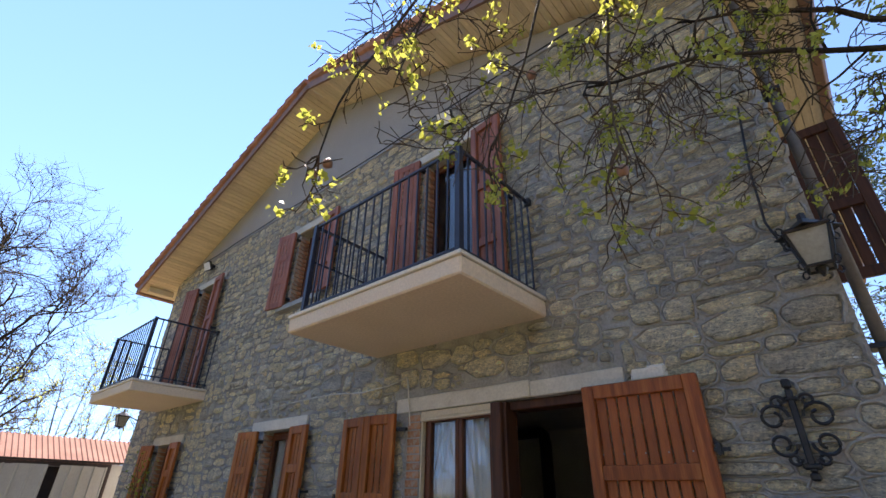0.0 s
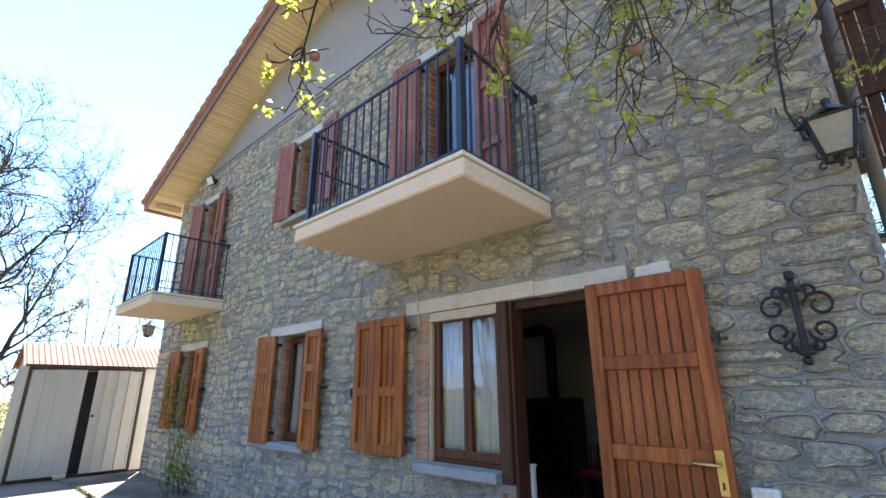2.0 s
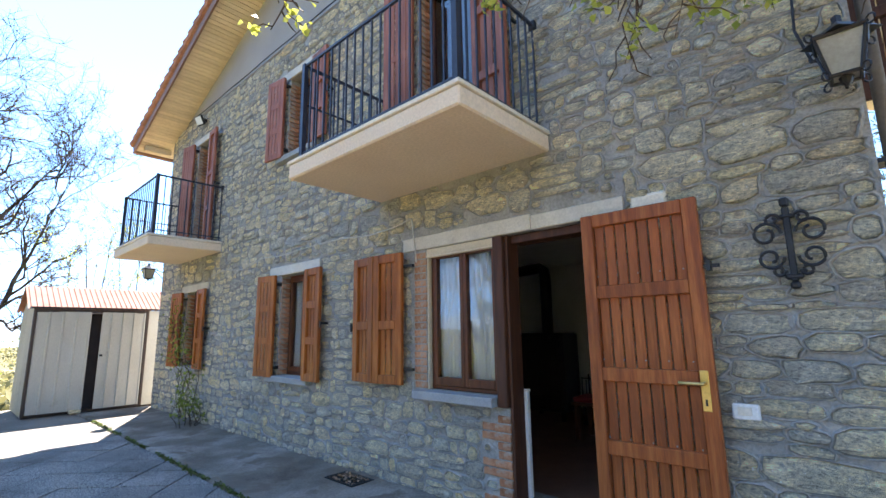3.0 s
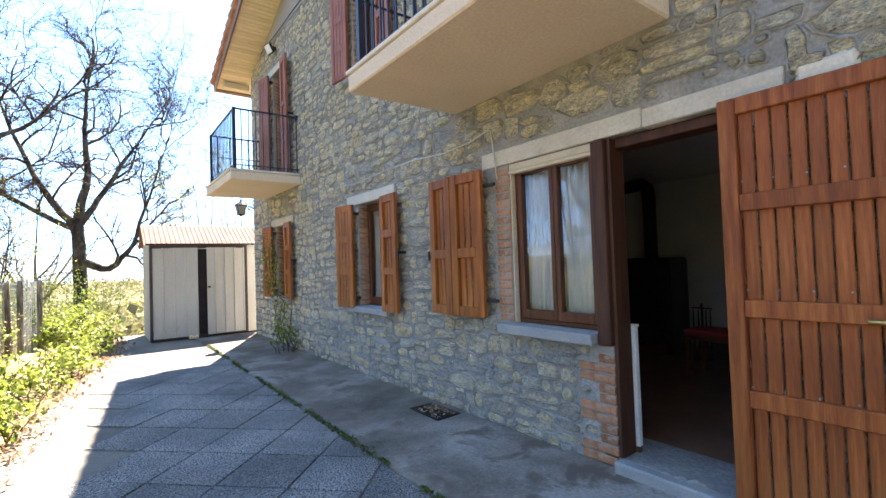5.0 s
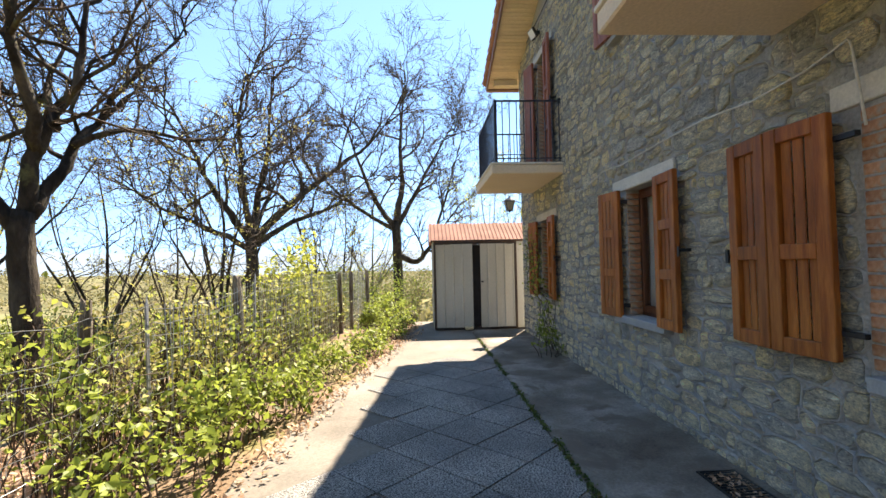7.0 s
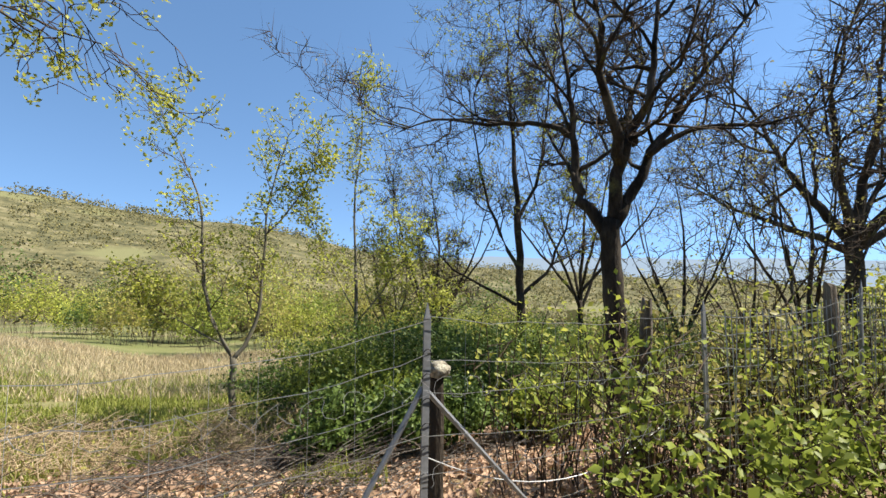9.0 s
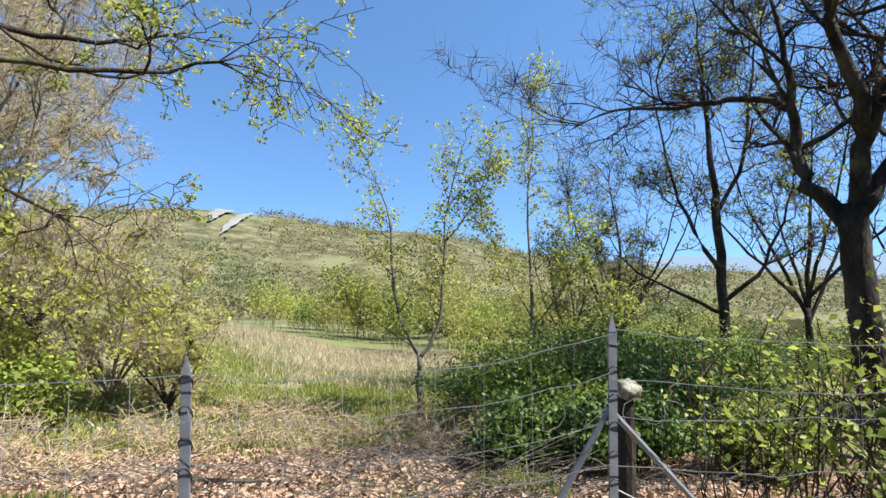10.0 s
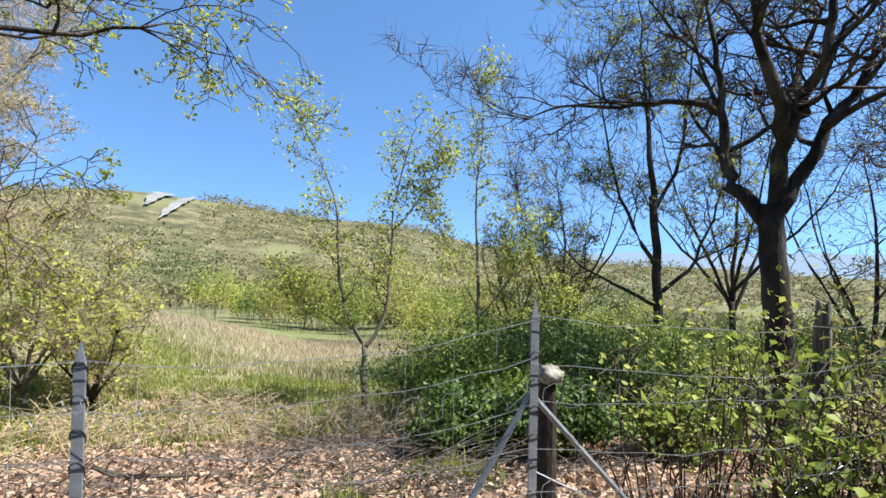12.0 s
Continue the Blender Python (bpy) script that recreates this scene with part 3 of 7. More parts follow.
def brick_column(x0, x1, y0, y1, z0, z1, parent, tooth=0.0, seed=1, course=0.066):
    """Stacked bricks filling x0..x1; tooth lets alternate pairs of courses reach further in -x."""
    rng = random.Random(seed)
    n = int((z1 - z0) / course)
    shared = {}
    for i in range(n):
        reach = x0 - (tooth * (0.55 if (i // 2) % 2 else 1.0)) if tooth and (i % 4 < 2) else x0
        key = round(x1 - reach, 3)
        if key not in shared:
            shared[key] = brick_mesh(x1 - reach, course - 0.011, y1 - y0)
        b = new("brick", shared[key])
        b.parent = parent
        b.location = ((reach + x1) / 2 + rng.uniform(-0.004, 0.004), (y0 + y1) / 2 + rng.uniform(-0.004, 0.002), z0 + (i + 0.5) * course)
        b.rotation_euler = (0, rng.uniform(-0.012, 0.012), 0)


# ---- lintels, sills ----
def lintel(x0, x1, z0, z1, label):
    bm = bmesh.new()
    box(bm, x0, x1, -0.022, 0.2, z0, z1, bevel=0.006)
    for v in bm.verts:
        v.co.z += noise.noise(v.co * 3) * 0.006
    return tagged(part("lintel", bm, LINTEL, None), label, "lintel", group="lintels", kind="structure")


def sill(x0, x1, z0, z1, out):
    bm = boxes((x0, x1, -out, 0.16, z0, z1), bevel=0.006)
    return tagged(part("window_sill", bm, SILL, None), "grey stone window sill projecting from the wall", "sill", group="sills", kind="structure")


lintel(0.0, 1.46, 2.172, 2.30, "long pale concrete lintel over window and door")
lintel(1.464, 2.19, 2.168, 2.285, "long pale concrete lintel over window and door")
lintel(-2.71, -1.48, 2.172, 2.295, "short pale concrete lintel over a window")
lintel(-6.10, -4.87, 2.172, 2.295, "short pale concrete lintel over a window")
lintel(-2.70, -1.48, 5.032, 5.15, "short pale concrete lintel over a window")
lintel(-0.0, 1.22, 5.032, 5.15, "short pale concrete lintel over a balcony door")
lintel(-6.10, -4.88, 5.032, 5.15, "short pale concrete lintel over a balcony door")
sill(0.21, 1.097, 0.815, 0.888, 0.11)
sill(-2.62, -1.60, 0.805, 0.878, 0.09)
sill(-6.04, -5.0, 0.805, 0.878, 0.09)
sill(-2.60, -1.55, 3.765, 3.838, 0.09)
white_stone = bmesh.new()
box(white_stone, 2.235, 2.47, -0.03, 0.05, 2.17, 2.27, bevel=0.02)
tagged(part("white_stone", white_stone, COPING, wall_front), "")


# ---- shutters ----
def shutter_leaf(parent, w, h, material, rails=(0.0, 0.44, 1.0), planks=4, thick=0.044, label=""):
    """A ledged leaf in its own frame: x 0..w, z 0..h, outer face towards -y. Returns the leaf object with its planks as parts."""
    st = 0.08 if w > 0.5 else 0.078
    rec = 0.66 * thick
    bm = bmesh.new()
    box(bm, 0, st, -thick, 0, 0, h, bevel=0.005)
    box(bm, w - st, w, -thick, 0, 0, h, bevel=0.005)
    rh = 0.085
    for r in rails:
        z = r * (h - rh)
        box(bm, st + 0.0006, w - st - 0.0006, -thick + 0.002, -0.001, z, z + rh, bevel=0.005)
    leaf = part("shutter_leaf" if w < 0.5 else "door_leaf", bm, material, parent, label)
    pw = (w - 2 * st) / planks
    me = bpy.data.meshes.new("plank")
    b2 = boxes((0.004, pw - 0.004, -thick + rec, -0.004, 0.01, h - 0.01), bevel=0.006)
    b2.to_mesh(me)
    b2.free()
    me.materials.append(material)
    for i in range(planks):
        p = new("plank", me)
        p.parent = leaf
        p.location = (st + i * pw, 0, 0)
    return leaf


def shutter_pair(op, material, angle_l, angle_r, label, zpad=(-0.02, 0.0)):
    """Two leaves hinged at the sides of an opening; angles are degrees that each stands off the wall."""
    w = (op[1] - op[0]) / 2
    h = op[3] - op[2] + zpad[1] - zpad[0]
    z = op[2] + zpad[0]
    tall = h > 1.6
    for side, ang in ((-1, angle_l), (1, angle_r)):
        x = op[0] if side < 0 else op[1]
        root = thing("window_shutter" if not tall else "door_shutter", (x, -0.062, z), label, "shutter", group="open shutters")
        leaf = shutter_leaf(root, w, h, material, rails=(0, 0.34, 0.68, 1) if not tall else (0, 0.3, 0.62, 1), planks=3)
        if side < 0:
            # the leaf runs out to -x: turn it round the hinge
            leaf.matrix_basis = pose(0, 0, 0, 0, 0, 180 + ang) @ Matrix.Translation((0, 0.044, 0))
        else:
            leaf.matrix_basis = pose(0, 0, 0, 0, 0, -ang)
        for zz in (0.12, h - 0.12):
            part("hinge", boxes((-0.015, 0.015, -0.005, 0.065, zz - 0.02, zz + 0.02)), IRON, root, "black iron hinge")
        ct = bmesh.new()
        xx = side * (w * math.cos(radians(ang)) + 0.03)
        box(ct, xx - 0.012, xx + 0.012, -0.05, 0.06, h * 0.5 - 0.012, h * 0.5 + 0.012)
        box(ct, xx - 0.012, xx + 0.012, -0.06, -0.048, h * 0.5 - 0.05, h * 0.5 + 0.03)
        part("catch", ct, IRON, root, "black iron shutter catch")


HONEY = "open honey-coloured wooden plank shutter on a stone wall"
FADED = "open faded red-brown wooden shutter on the upper stone wall"
shutter_pair(WIN_2, WOOD, 9, 3.5, HONEY)
shutter_pair(WIN_3, WOOD, 8, 3.5, "open honey-coloured plank shutter with a climbing plant on it")
shutter_pair(UP_WIN, WOODRED, 8, 4, FADED)
shutter_pair(UP_DOOR_A, WOODRED, 8, 6, "open faded red-brown tall shutter beside a balcony door", zpad=(0.02, 0))
shutter_pair(UP_DOOR_B, WOODRED, 10, 5, "open faded red-brown tall shutter beside a balcony door", zpad=(0.02, 0))
# folded pair beside the large window
fold = thing("folding_shutter", (0.065, -0.045, 0.92), "pair of honey-coloured plank shutters folded flat against the stone wall", "shutter", group="open shutters")
lf = shutter_leaf(fold, 0.37, 1.24, WOOD, planks=3)
lf.matrix_basis = pose(-0.36, -0.075, 0, 0, 0, 7) 
lf2 = shutter_leaf(fold, 0.35, 1.24, WOOD, planks=3)
lf2.matrix_basis = pose(-0.713, -0.045, 0, 0, 0, -4.5)
part("catch", boxes((-0.735, -0.715, -0.09, 0.045, 0.52, 0.545), (-0.745, -0.72, -0.1, -0.085, 0.49, 0.58)), IRON, fold, "black iron shutter catch")
for zz in (0.13, 1.09):
    part("hinge", boxes((0.012, 0.13, -0.04, -0.01, zz, zz + 0.025)), IRON, fold, "black iron strap hinge")


# ---- windows ----
def casement(op, y, label, name, leaves=2, curtain=True, lace_gap=0.0):
    root = thing(name, ((op[0] + op[1]) / 2, y, op[2]), label, "window", kind="structure")
    w, h = op[1] - op[0], op[3] - op[2]
    f = 0.032
    part("window_frame", boxes((-w / 2, -w / 2 + f, 0, 0.07, 0, h), (w / 2 - f, w / 2, 0, 0.07, 0, h), (-w / 2 + f, w / 2 - f, 0.001, 0.069, 0, f), (-w / 2 + f, w / 2 - f, 0.001, 0.069, h - f, h), bevel=0.004), WINWOOD, root)
    lw = (w - 2 * f) / leaves
    for i in range(leaves):
        a = -w / 2 + f + i * lw + 0.002
        b = a + lw - 0.004
        s = 0.037
        sash = part("sash", boxes((a, a + s, -0.012, 0.045, f + 0.003, h - f - 0.003), (b - s, b, -0.012, 0.045, f + 0.003, h - f - 0.003),
                                  (a + s, b - s, -0.011, 0.044, f + 0.003, f + 0.003 + 0.07), (a + s, b - s, -0.011, 0.044, h - f - 0.06, h - f - 0.003), bevel=0.004), WINWOOD, root)
        pane = part("pane", ([(a + s - 0.005, 0.014, f + 0.07), (b - s + 0.005, 0.014, f + 0.07), (b - s + 0.005, 0.014, h - f - 0.055), (a + s - 0.005, 0.014, h - f - 0.055)], [(0, 1, 2, 3)]), GLASS, sash, "clear reflecting glass")
        pane.visible_shadow = False
    if curtain:
        for i in range(leaves):
            a = -w / 2 + f + i * lw
            V, F = [], []
            n, rows = 40, 8
            for r in range(rows + 1):
                for k in range(n + 1):
                    u, v = k / n, r / rows
                    pull = 0.35 * (1 - v) if i == 0 else 0.0
                    x = a + lw * (u * (1 - 0.12 * pull))
                    V.append((x + 0.01 * math.sin(v * 3 + i), 0.075 + 0.016 * math.sin(u * 34 + i) + 0.006 * math.sin(u * 83 + v * 4), 0.03 + v * (h - 0.1)))
            for r in range(rows):
                for k in range(n):
                    q = r * (n + 1) + k
                    F.append((q, q + 1, q + n + 2, q + n + 1))
            c = tagged(part("curtain", (V, F), CURTAIN, None, smooth=True), "white lace curtain hanging behind the window glass", "curtain", group="curtains")
            c.location = root.location
            md = c.modifiers.new("thick", "SOLIDIFY")
            md.thickness = 0.002
    return root


casement((0.318, 1.095, 0.895, 2.165), 0.056, "two-leaf brown wooden window with white curtains behind", "window_1")
casement(WIN_2, 0.13, "brown wooden window set deep in a brick reveal", "window_2")
casement(WIN_3, 0.13, "brown wooden window set deep in a brick reveal", "window_3")
casement(UP_WIN, 0.16, "brown wooden upper window set in a brick reveal", "window_4", curtain=False)
casement(UP_DOOR_A, 0.16, "brown wooden glazed balcony door, dark room behind", "door_2", curtain=False)
casement(UP_DOOR_B, 0.16, "brown wooden glazed balcony door, dark room behind", "door_3", curtain=False)
tagged(part("roller_box", boxes((0.303, 1.098, 0.008, 0.04, 2.085, 2.168), (0.303, 1.098, -0.006, 0.007, 2.087, 2.112), (0.303, 1.098, 0.0, 0.007, 2.115, 2.166), bevel=0.003), ROLLER, None), "cream roller-blind box above the large window", "blind box", kind="structure")
# pale stop bead at the window's edge
tagged(part("trim", boxes((0.301, 0.317, 0.012, 0.054, 0.895, 2.088)), ROLLER, None), "cream painted bead beside the window frame", "trim", kind="structure")

# brick jambs: faces beside the openings and their reveals
brick_column(0.145, 0.298, -0.006, 0.09, 0.895, 2.165, wall_front, seed=2)
brick_column(1.075, 1.198, -0.012, 0.2, 0.03, 0.81, wall_front, tooth=0.15, seed=3)
tagged(part("quoin_mortar", boxes((1.101, 1.194, 0.0, 0.19, -0.2, 0.812)), MORTAR, wall_front), "")
for op in (WIN_2, WIN_3, UP_WIN, UP_DOOR_A, UP_DOOR_B):
    back = 0.125 if op in (WIN_2, WIN_3) else 0.155
    brick_column(op[0] - 0.004, op[0] + 0.022, 0.0, back, op[2] + 0.005, op[3], wall_front, seed=5)
    brick_column(op[1] - 0.022, op[1] + 0.004, 0.0, back, op[2] + 0.005, op[3], wall_front, seed=6)

# ---- front door: post, leaf, threshold ----
frame_door = thing("door_1", (1.5, 0, 0.1), "open doorway with dark brown wooden posts", "doorway", kind="structure")
part("door_post", boxes((1.105 - 1.5, 1.20 - 1.5, -0.045, 0.10, 0.715, 2.06), bevel=0.006), DARKWOOD, frame_door, "weathered dark brown post")
part("door_post", boxes((1.2025 - 1.5, 1.228 - 1.5, -0.008, 0.15, 0.003, 2.06), bevel=0.004), DARKWOOD, frame_door)
part("door_post", boxes((1.93 - 1.5, 1.98 - 1.5, 0.02, 0.2, 0.02, 2.065), bevel=0.006), DARKWOOD, frame_door)
part("door_head", boxes((1.23 - 1.5, 1.929 - 1.5, 0.05, 0.2, 2.0, 2.065), bevel=0.006), DARKWOOD, frame_door)
leafroot = thing("front_door", (1.935, -0.10, 0.075), "red-brown plank door leaf standing open against the wall, brass handle", "door")
dl = shutter_leaf(leafroot, 0.72, 2.085, DOORWOOD, rails=(0.0, 0.28, 0.5, 0.76, 1.0), planks=8, thick=0.045)
part("escutcheon", boxes((0.645, 0.69, -0.051, -0.045, 0.87, 1.09), bevel=0.003), BRASS, leafroot, "tall brass handle plate")
part("handle", tubes([([(0.668, -0.05, 1.02), (0.668, -0.095, 1.02), (0.655, -0.1, 1.02), (0.545, -0.1, 1.022)], [0.011, 0.009, 0.009, 0.011])], 8), BRASS, leafroot, "brass lever handle", smooth=True)
part("keyhole", boxes((0.662, 0.673, -0.0535, -0.05, 0.90, 0.935)), IRON, leafroot)
part("hold_back", boxes((0.71, 0.80, -0.03, -0.01, 1.66, 1.68), (0.74, 0.76, -0.05, 0.0, 1.64, 1.70)), IRON, leafroot, "black iron hold-back hook")
V, F = [], []
for zz in (0.0, 0.62, 1.09, 1.62):
    for k in range(5):
        tube(V, F, [(0.1 + k * 0.13, -0.0475, zz + 0.045), (0.1 + k * 0.13, -0.0445, zz + 0.045)], [0.005, 0.005], 6)
part("nail_heads", (V, F), GALV, leafroot)
tagged(part("threshold", boxes((1.20, 2.04, -0.075, 0.07, 0.0, 0.098), bevel=0.012), SILL, None), "worn grey stone doorstep", "doorstep", kind="structure")
tagged(part("floor_entry", boxes((1.23, 1.978, 0.073, 0.418, 0.0, 0.094)), TERRA, None), "dark terracotta tiles in the doorway", "floor", kind="structure")
door_mat = tagged(part("door_mat", boxes((1.52, 2.22, -0.72, -0.26, 0.004, 0.018), bevel=0.004), MATRED, None), "dark red-brown coir door mat on the walkway", "door mat")

# ---- room behind the door ----
RX0, RX1, RY0, RY1, RH = -1.2, 3.0, TH, 4.6, 2.55
tagged(part("floor_room", boxes((RX0, RX1, RY0 - 0.0, RY1, 0.02, 0.095)), TERRA, None), "dark terracotta tiled room floor", "floor", kind="structure")
tagged(part("ceiling_room", boxes((RX0, RX1, RY0 + 0.002, RY1, RH, RH + 0.2)), WALLWHITE, None), "white room ceiling", "ceiling", kind="structure")
for nm, a in (("wall_room_a", (RX0 - 0.12, RX0, RY0 + 0.002, RY1, 0.02, RH)), ("wall_room_b", (RX1, RX1 + 0.024, RY0 + 0.002, RY1, 0.02, RH)), ("wall_room_c", (RX0, RX1, RY1, RY1 + 0.12, 0.02, RH))):
    tagged(part(nm, boxes(a), WALLWHITE, None), "white plastered inner wall", "wall", kind="structure")
tagged(part("floor_upper", boxes((X0 + TH + 0.01, X1 - TH - 0.01, TH + 0.01, DEPTH - TH - 0.01, 2.78, 2.9)), TERRA, None), "upper storey floor", "floor", kind="structure")
tagged(part("wall_upper_back", boxes((X0 + TH + 0.01, X1 - TH - 0.01, 3.6, 3.7, 2.905, 5.3)), WALLWHITE, None), "plain inner wall upstairs", "wall", kind="structure")
tagged(part("ceiling_upper", boxes((X0 + TH + 0.01, X1 - TH - 0.01, TH + 0.01, DEPTH - TH - 0.01, 5.35, 5.45)), WALLWHITE, None), "plain upper ceiling", "ceiling", kind="structure")
stove = thing("stove", (-0.44, 3.45, 0.095), "black cast-iron wood stove with a flue pipe", "stove")
part("stove_body", boxes((-0.37, 0.37, -0.25, 0.25, 0.12, 1.26), bevel=0.03), IRON, stove)
part("stove_door", boxes((-0.27, 0.27, -0.275, -0.252, 0.35, 1.05), bevel=0.008), IRON, stove)
part("flue_pipe", tubes([([(0, 0, 1.26), (0, 0, 2.1), (-0.03, 0.02, 2.24), (-0.12, 0.05, 2.3), (-0.65, 0.2, 2.3)], 0.085)], 12), IRON, stove, smooth=True)
for sx in (-0.3, 0.3):
    for sy in (-0.2, 0.2):
        part("leg", boxes((sx - 0.025, sx + 0.025, sy - 0.025, sy + 0.025, 0, 0.119)), IRON, stove)
bench = thing("bench", (0.95, 2.5, 0.095), "low wooden bench with a red cushion", "bench")
part("seat", boxes((-0.45, 0.45, -0.22, 0.22, 0.40, 0.44), bevel=0.006), WINWOOD, bench)
part("cushion", boxes((-0.44, 0.44, -0.21, 0.21, 0.442, 0.5), bevel=0.02), REDCLOTH, bench, "red cloth cushion")
for sx in (-0.4, 0.4):
    for sy in (-0.17, 0.17):
        part("leg", boxes((sx - 0.025, sx + 0.025, sy - 0.025, sy + 0.025, 0, 0.399), bevel=0.004), WINWOOD, bench)
rack = thing("fire_tools", (0.26, 3.3, 0.095), "black iron fireside tool stand on the tiled floor", "fire tools")
part("base", tubes([([(0, 0, 0), (0, 0, 0.03)], [0.12, 0.11])], 12), IRON, rack)
part("stem", tubes([([(0, 0, 0.03), (0, 0, 0.68)], 0.012), ([(-0.12, 0, 0.62), (0.12, 0, 0.62)], 0.008)]), IRON, rack)
for k in (-0.1, -0.04, 0.05, 0.1):
    part("tool", tubes([([(k, -0.01, 0.6), (k, -0.01, 0.12)], [0.006, 0.012])]), IRON, rack)
half_door = thing("half_door", (1.232, 0.245, 0.1), "white half-height inner door folded back beside the doorway", "door")
part("panel", boxes((-0.018, 0.018, -0.09, -0.05, 0.04, 0.82), bevel=0.004), WHITE, half_door)
part("cap", boxes((-0.02, 0.024, -0.095, -0.045, 0.822, 0.84), bevel=0.003), COPING, half_door)
part("foot", boxes((-0.012, 0.012, -0.08, -0.055, 0.0, 0.039)), BROWNSTEEL, half_door)
lampc = thing("ceiling_lamp", (1.25, 2.4, RH), "small pale glass ceiling lamp, unlit", "lamp")
part("rod", tubes([([(0, 0, 0), (0, 0, -0.15)], 0.012)]), BRASS, lampc)
part("shade", tubes([([(0, 0, -0.15), (0, 0, -0.2), (0, 0, -0.28)], [0.05, 0.10, 0.12])], 14), LAMPGLASS, lampc, smooth=True)


# ---- balconies ----
def balcony(x0, x1, name_label, out=1.08, z1=2.93, inset=0.08, gap=0.105):
    root = thing("balcony", ((x0 + x1) / 2, 0, z1 - 0.17), name_label, "balcony", group="balconies")
    w = x1 - x0
    part("slab", boxes((-w / 2, w / 2, -out, -0.002, 0, 0.135), bevel=0.012), SLAB, root, "cream plastered concrete slab")
    part("coping", boxes((-w / 2 - 0.012, w / 2 + 0.012, -out - 0.014, -0.003, 0.137, 0.17), bevel=0.006), COPING, root, "pale stone edging with dirty joints")
    rail = part("top_rail", boxes((-w / 2 + inset, w / 2 - inset, -out + inset - 0.012, -out + inset + 0.012, 1.10, 1.125), bevel=0.003), RAILPAINT, root, "dark blue-black painted iron railing")
    part("bottom_rail", boxes((-w / 2 + inset, w / 2 - inset, -out + inset - 0.01, -out + inset + 0.01, 0.235, 0.252)), RAILPAINT, root)
    for sx in (-1, 1):
        xx = sx * (w / 2 - inset)
        part("side_rail", boxes((xx - 0.012, xx + 0.012, -out + inset + 0.013, -0.01, 1.1005, 1.1245)), RAILPAINT, root)
        part("side_rail", boxes((xx - 0.01, xx + 0.01, -out + inset + 0.011, -0.01, 0.236, 0.251)), RAILPAINT, root)
    part("middle_rail", boxes((-w / 2 + inset - 0.008, -w / 2 + inset + 0.008, -out + inset, -0.01, 0.72, 0.735)), RAILPAINT, root)
    bar = bmesh.new()
    box(bar, -0.0065, 0.0065, -0.0065, 0.0065, 0.17, 1.1)
    me = bpy.data.meshes.new("baluster")
    bar.to_mesh(me)
    bar.free()
    me.materials.append(RAILPAINT)
    post = bmesh.new()
    box(post, -0.022, 0.022, -0.022, 0.022, 0.17, 1.13)
    mp = bpy.data.meshes.new("post")
    post.to_mesh(mp)
    post.free()
    mp.materials.append(RAILPAINT)
    n = int((w - 2 * inset) / gap)
    for i in range(1, n):
        b = new("baluster", me)
        b.parent = rail
        b.location = (-w / 2 + inset + (w - 2 * inset) * i / n, -out + inset, 0)
    k = int((out - inset) / gap)
    for sx in (-1, 1):
        for i in range(1, k + 1):
            b = new("baluster", me)
            b.parent = rail
            b.location = (sx * (w / 2 - inset), -out + inset + (out - inset) * i / (k + 0.3), 0)
        p = new("post", mp)
        p.parent = rail
        p.location = (sx * (w / 2 - inset), -out + inset, 0)
        part("wall_fixing", boxes((sx * (w / 2 - inset) - 0.03, sx * (w / 2 - inset) + 0.03, -0.05, 0.0, 1.07, 1.15), bevel=0.008), IRON, root)
    return root


balcony(-0.36, 1.66, "cream concrete balcony with dark iron railing above the front door")
balcony(-6.41, -4.46, "cream concrete balcony with a dark iron railing near the house corner")


# ---- wall fixtures ----
def floodlight(x, z, turn, label):
    r = thing("floodlight", (x, -0.02, z), label, "floodlight", group="floodlights")
    part("bracket", boxes((-0.02, 0.02, -0.06, 0.02, -0.03, 0.03), (-0.09, 0.09, -0.075, -0.058, -0.012, 0.012), bevel=0.003), IRON, r)
    head = part("housing", boxes((-0.10, 0.10, -0.05, 0.0, -0.09, 0.09), bevel=0.012), IRON, r, "black cast housing")
    head.matrix_basis = pose(0, -0.1, -0.02, 28, 0, turn)
    gl = part("lens", boxes((-0.085, 0.085, -0.056, -0.051, -0.07, 0.075), bevel=0.002), WHITE, head, "pale front glass")


floodlight(0.65, 5.42, 12, "small black floodlight with a pale lens, fixed under the gable")
floodlight(-5.53, 5.43, 12, "small black floodlight with a pale lens, above a balcony door")


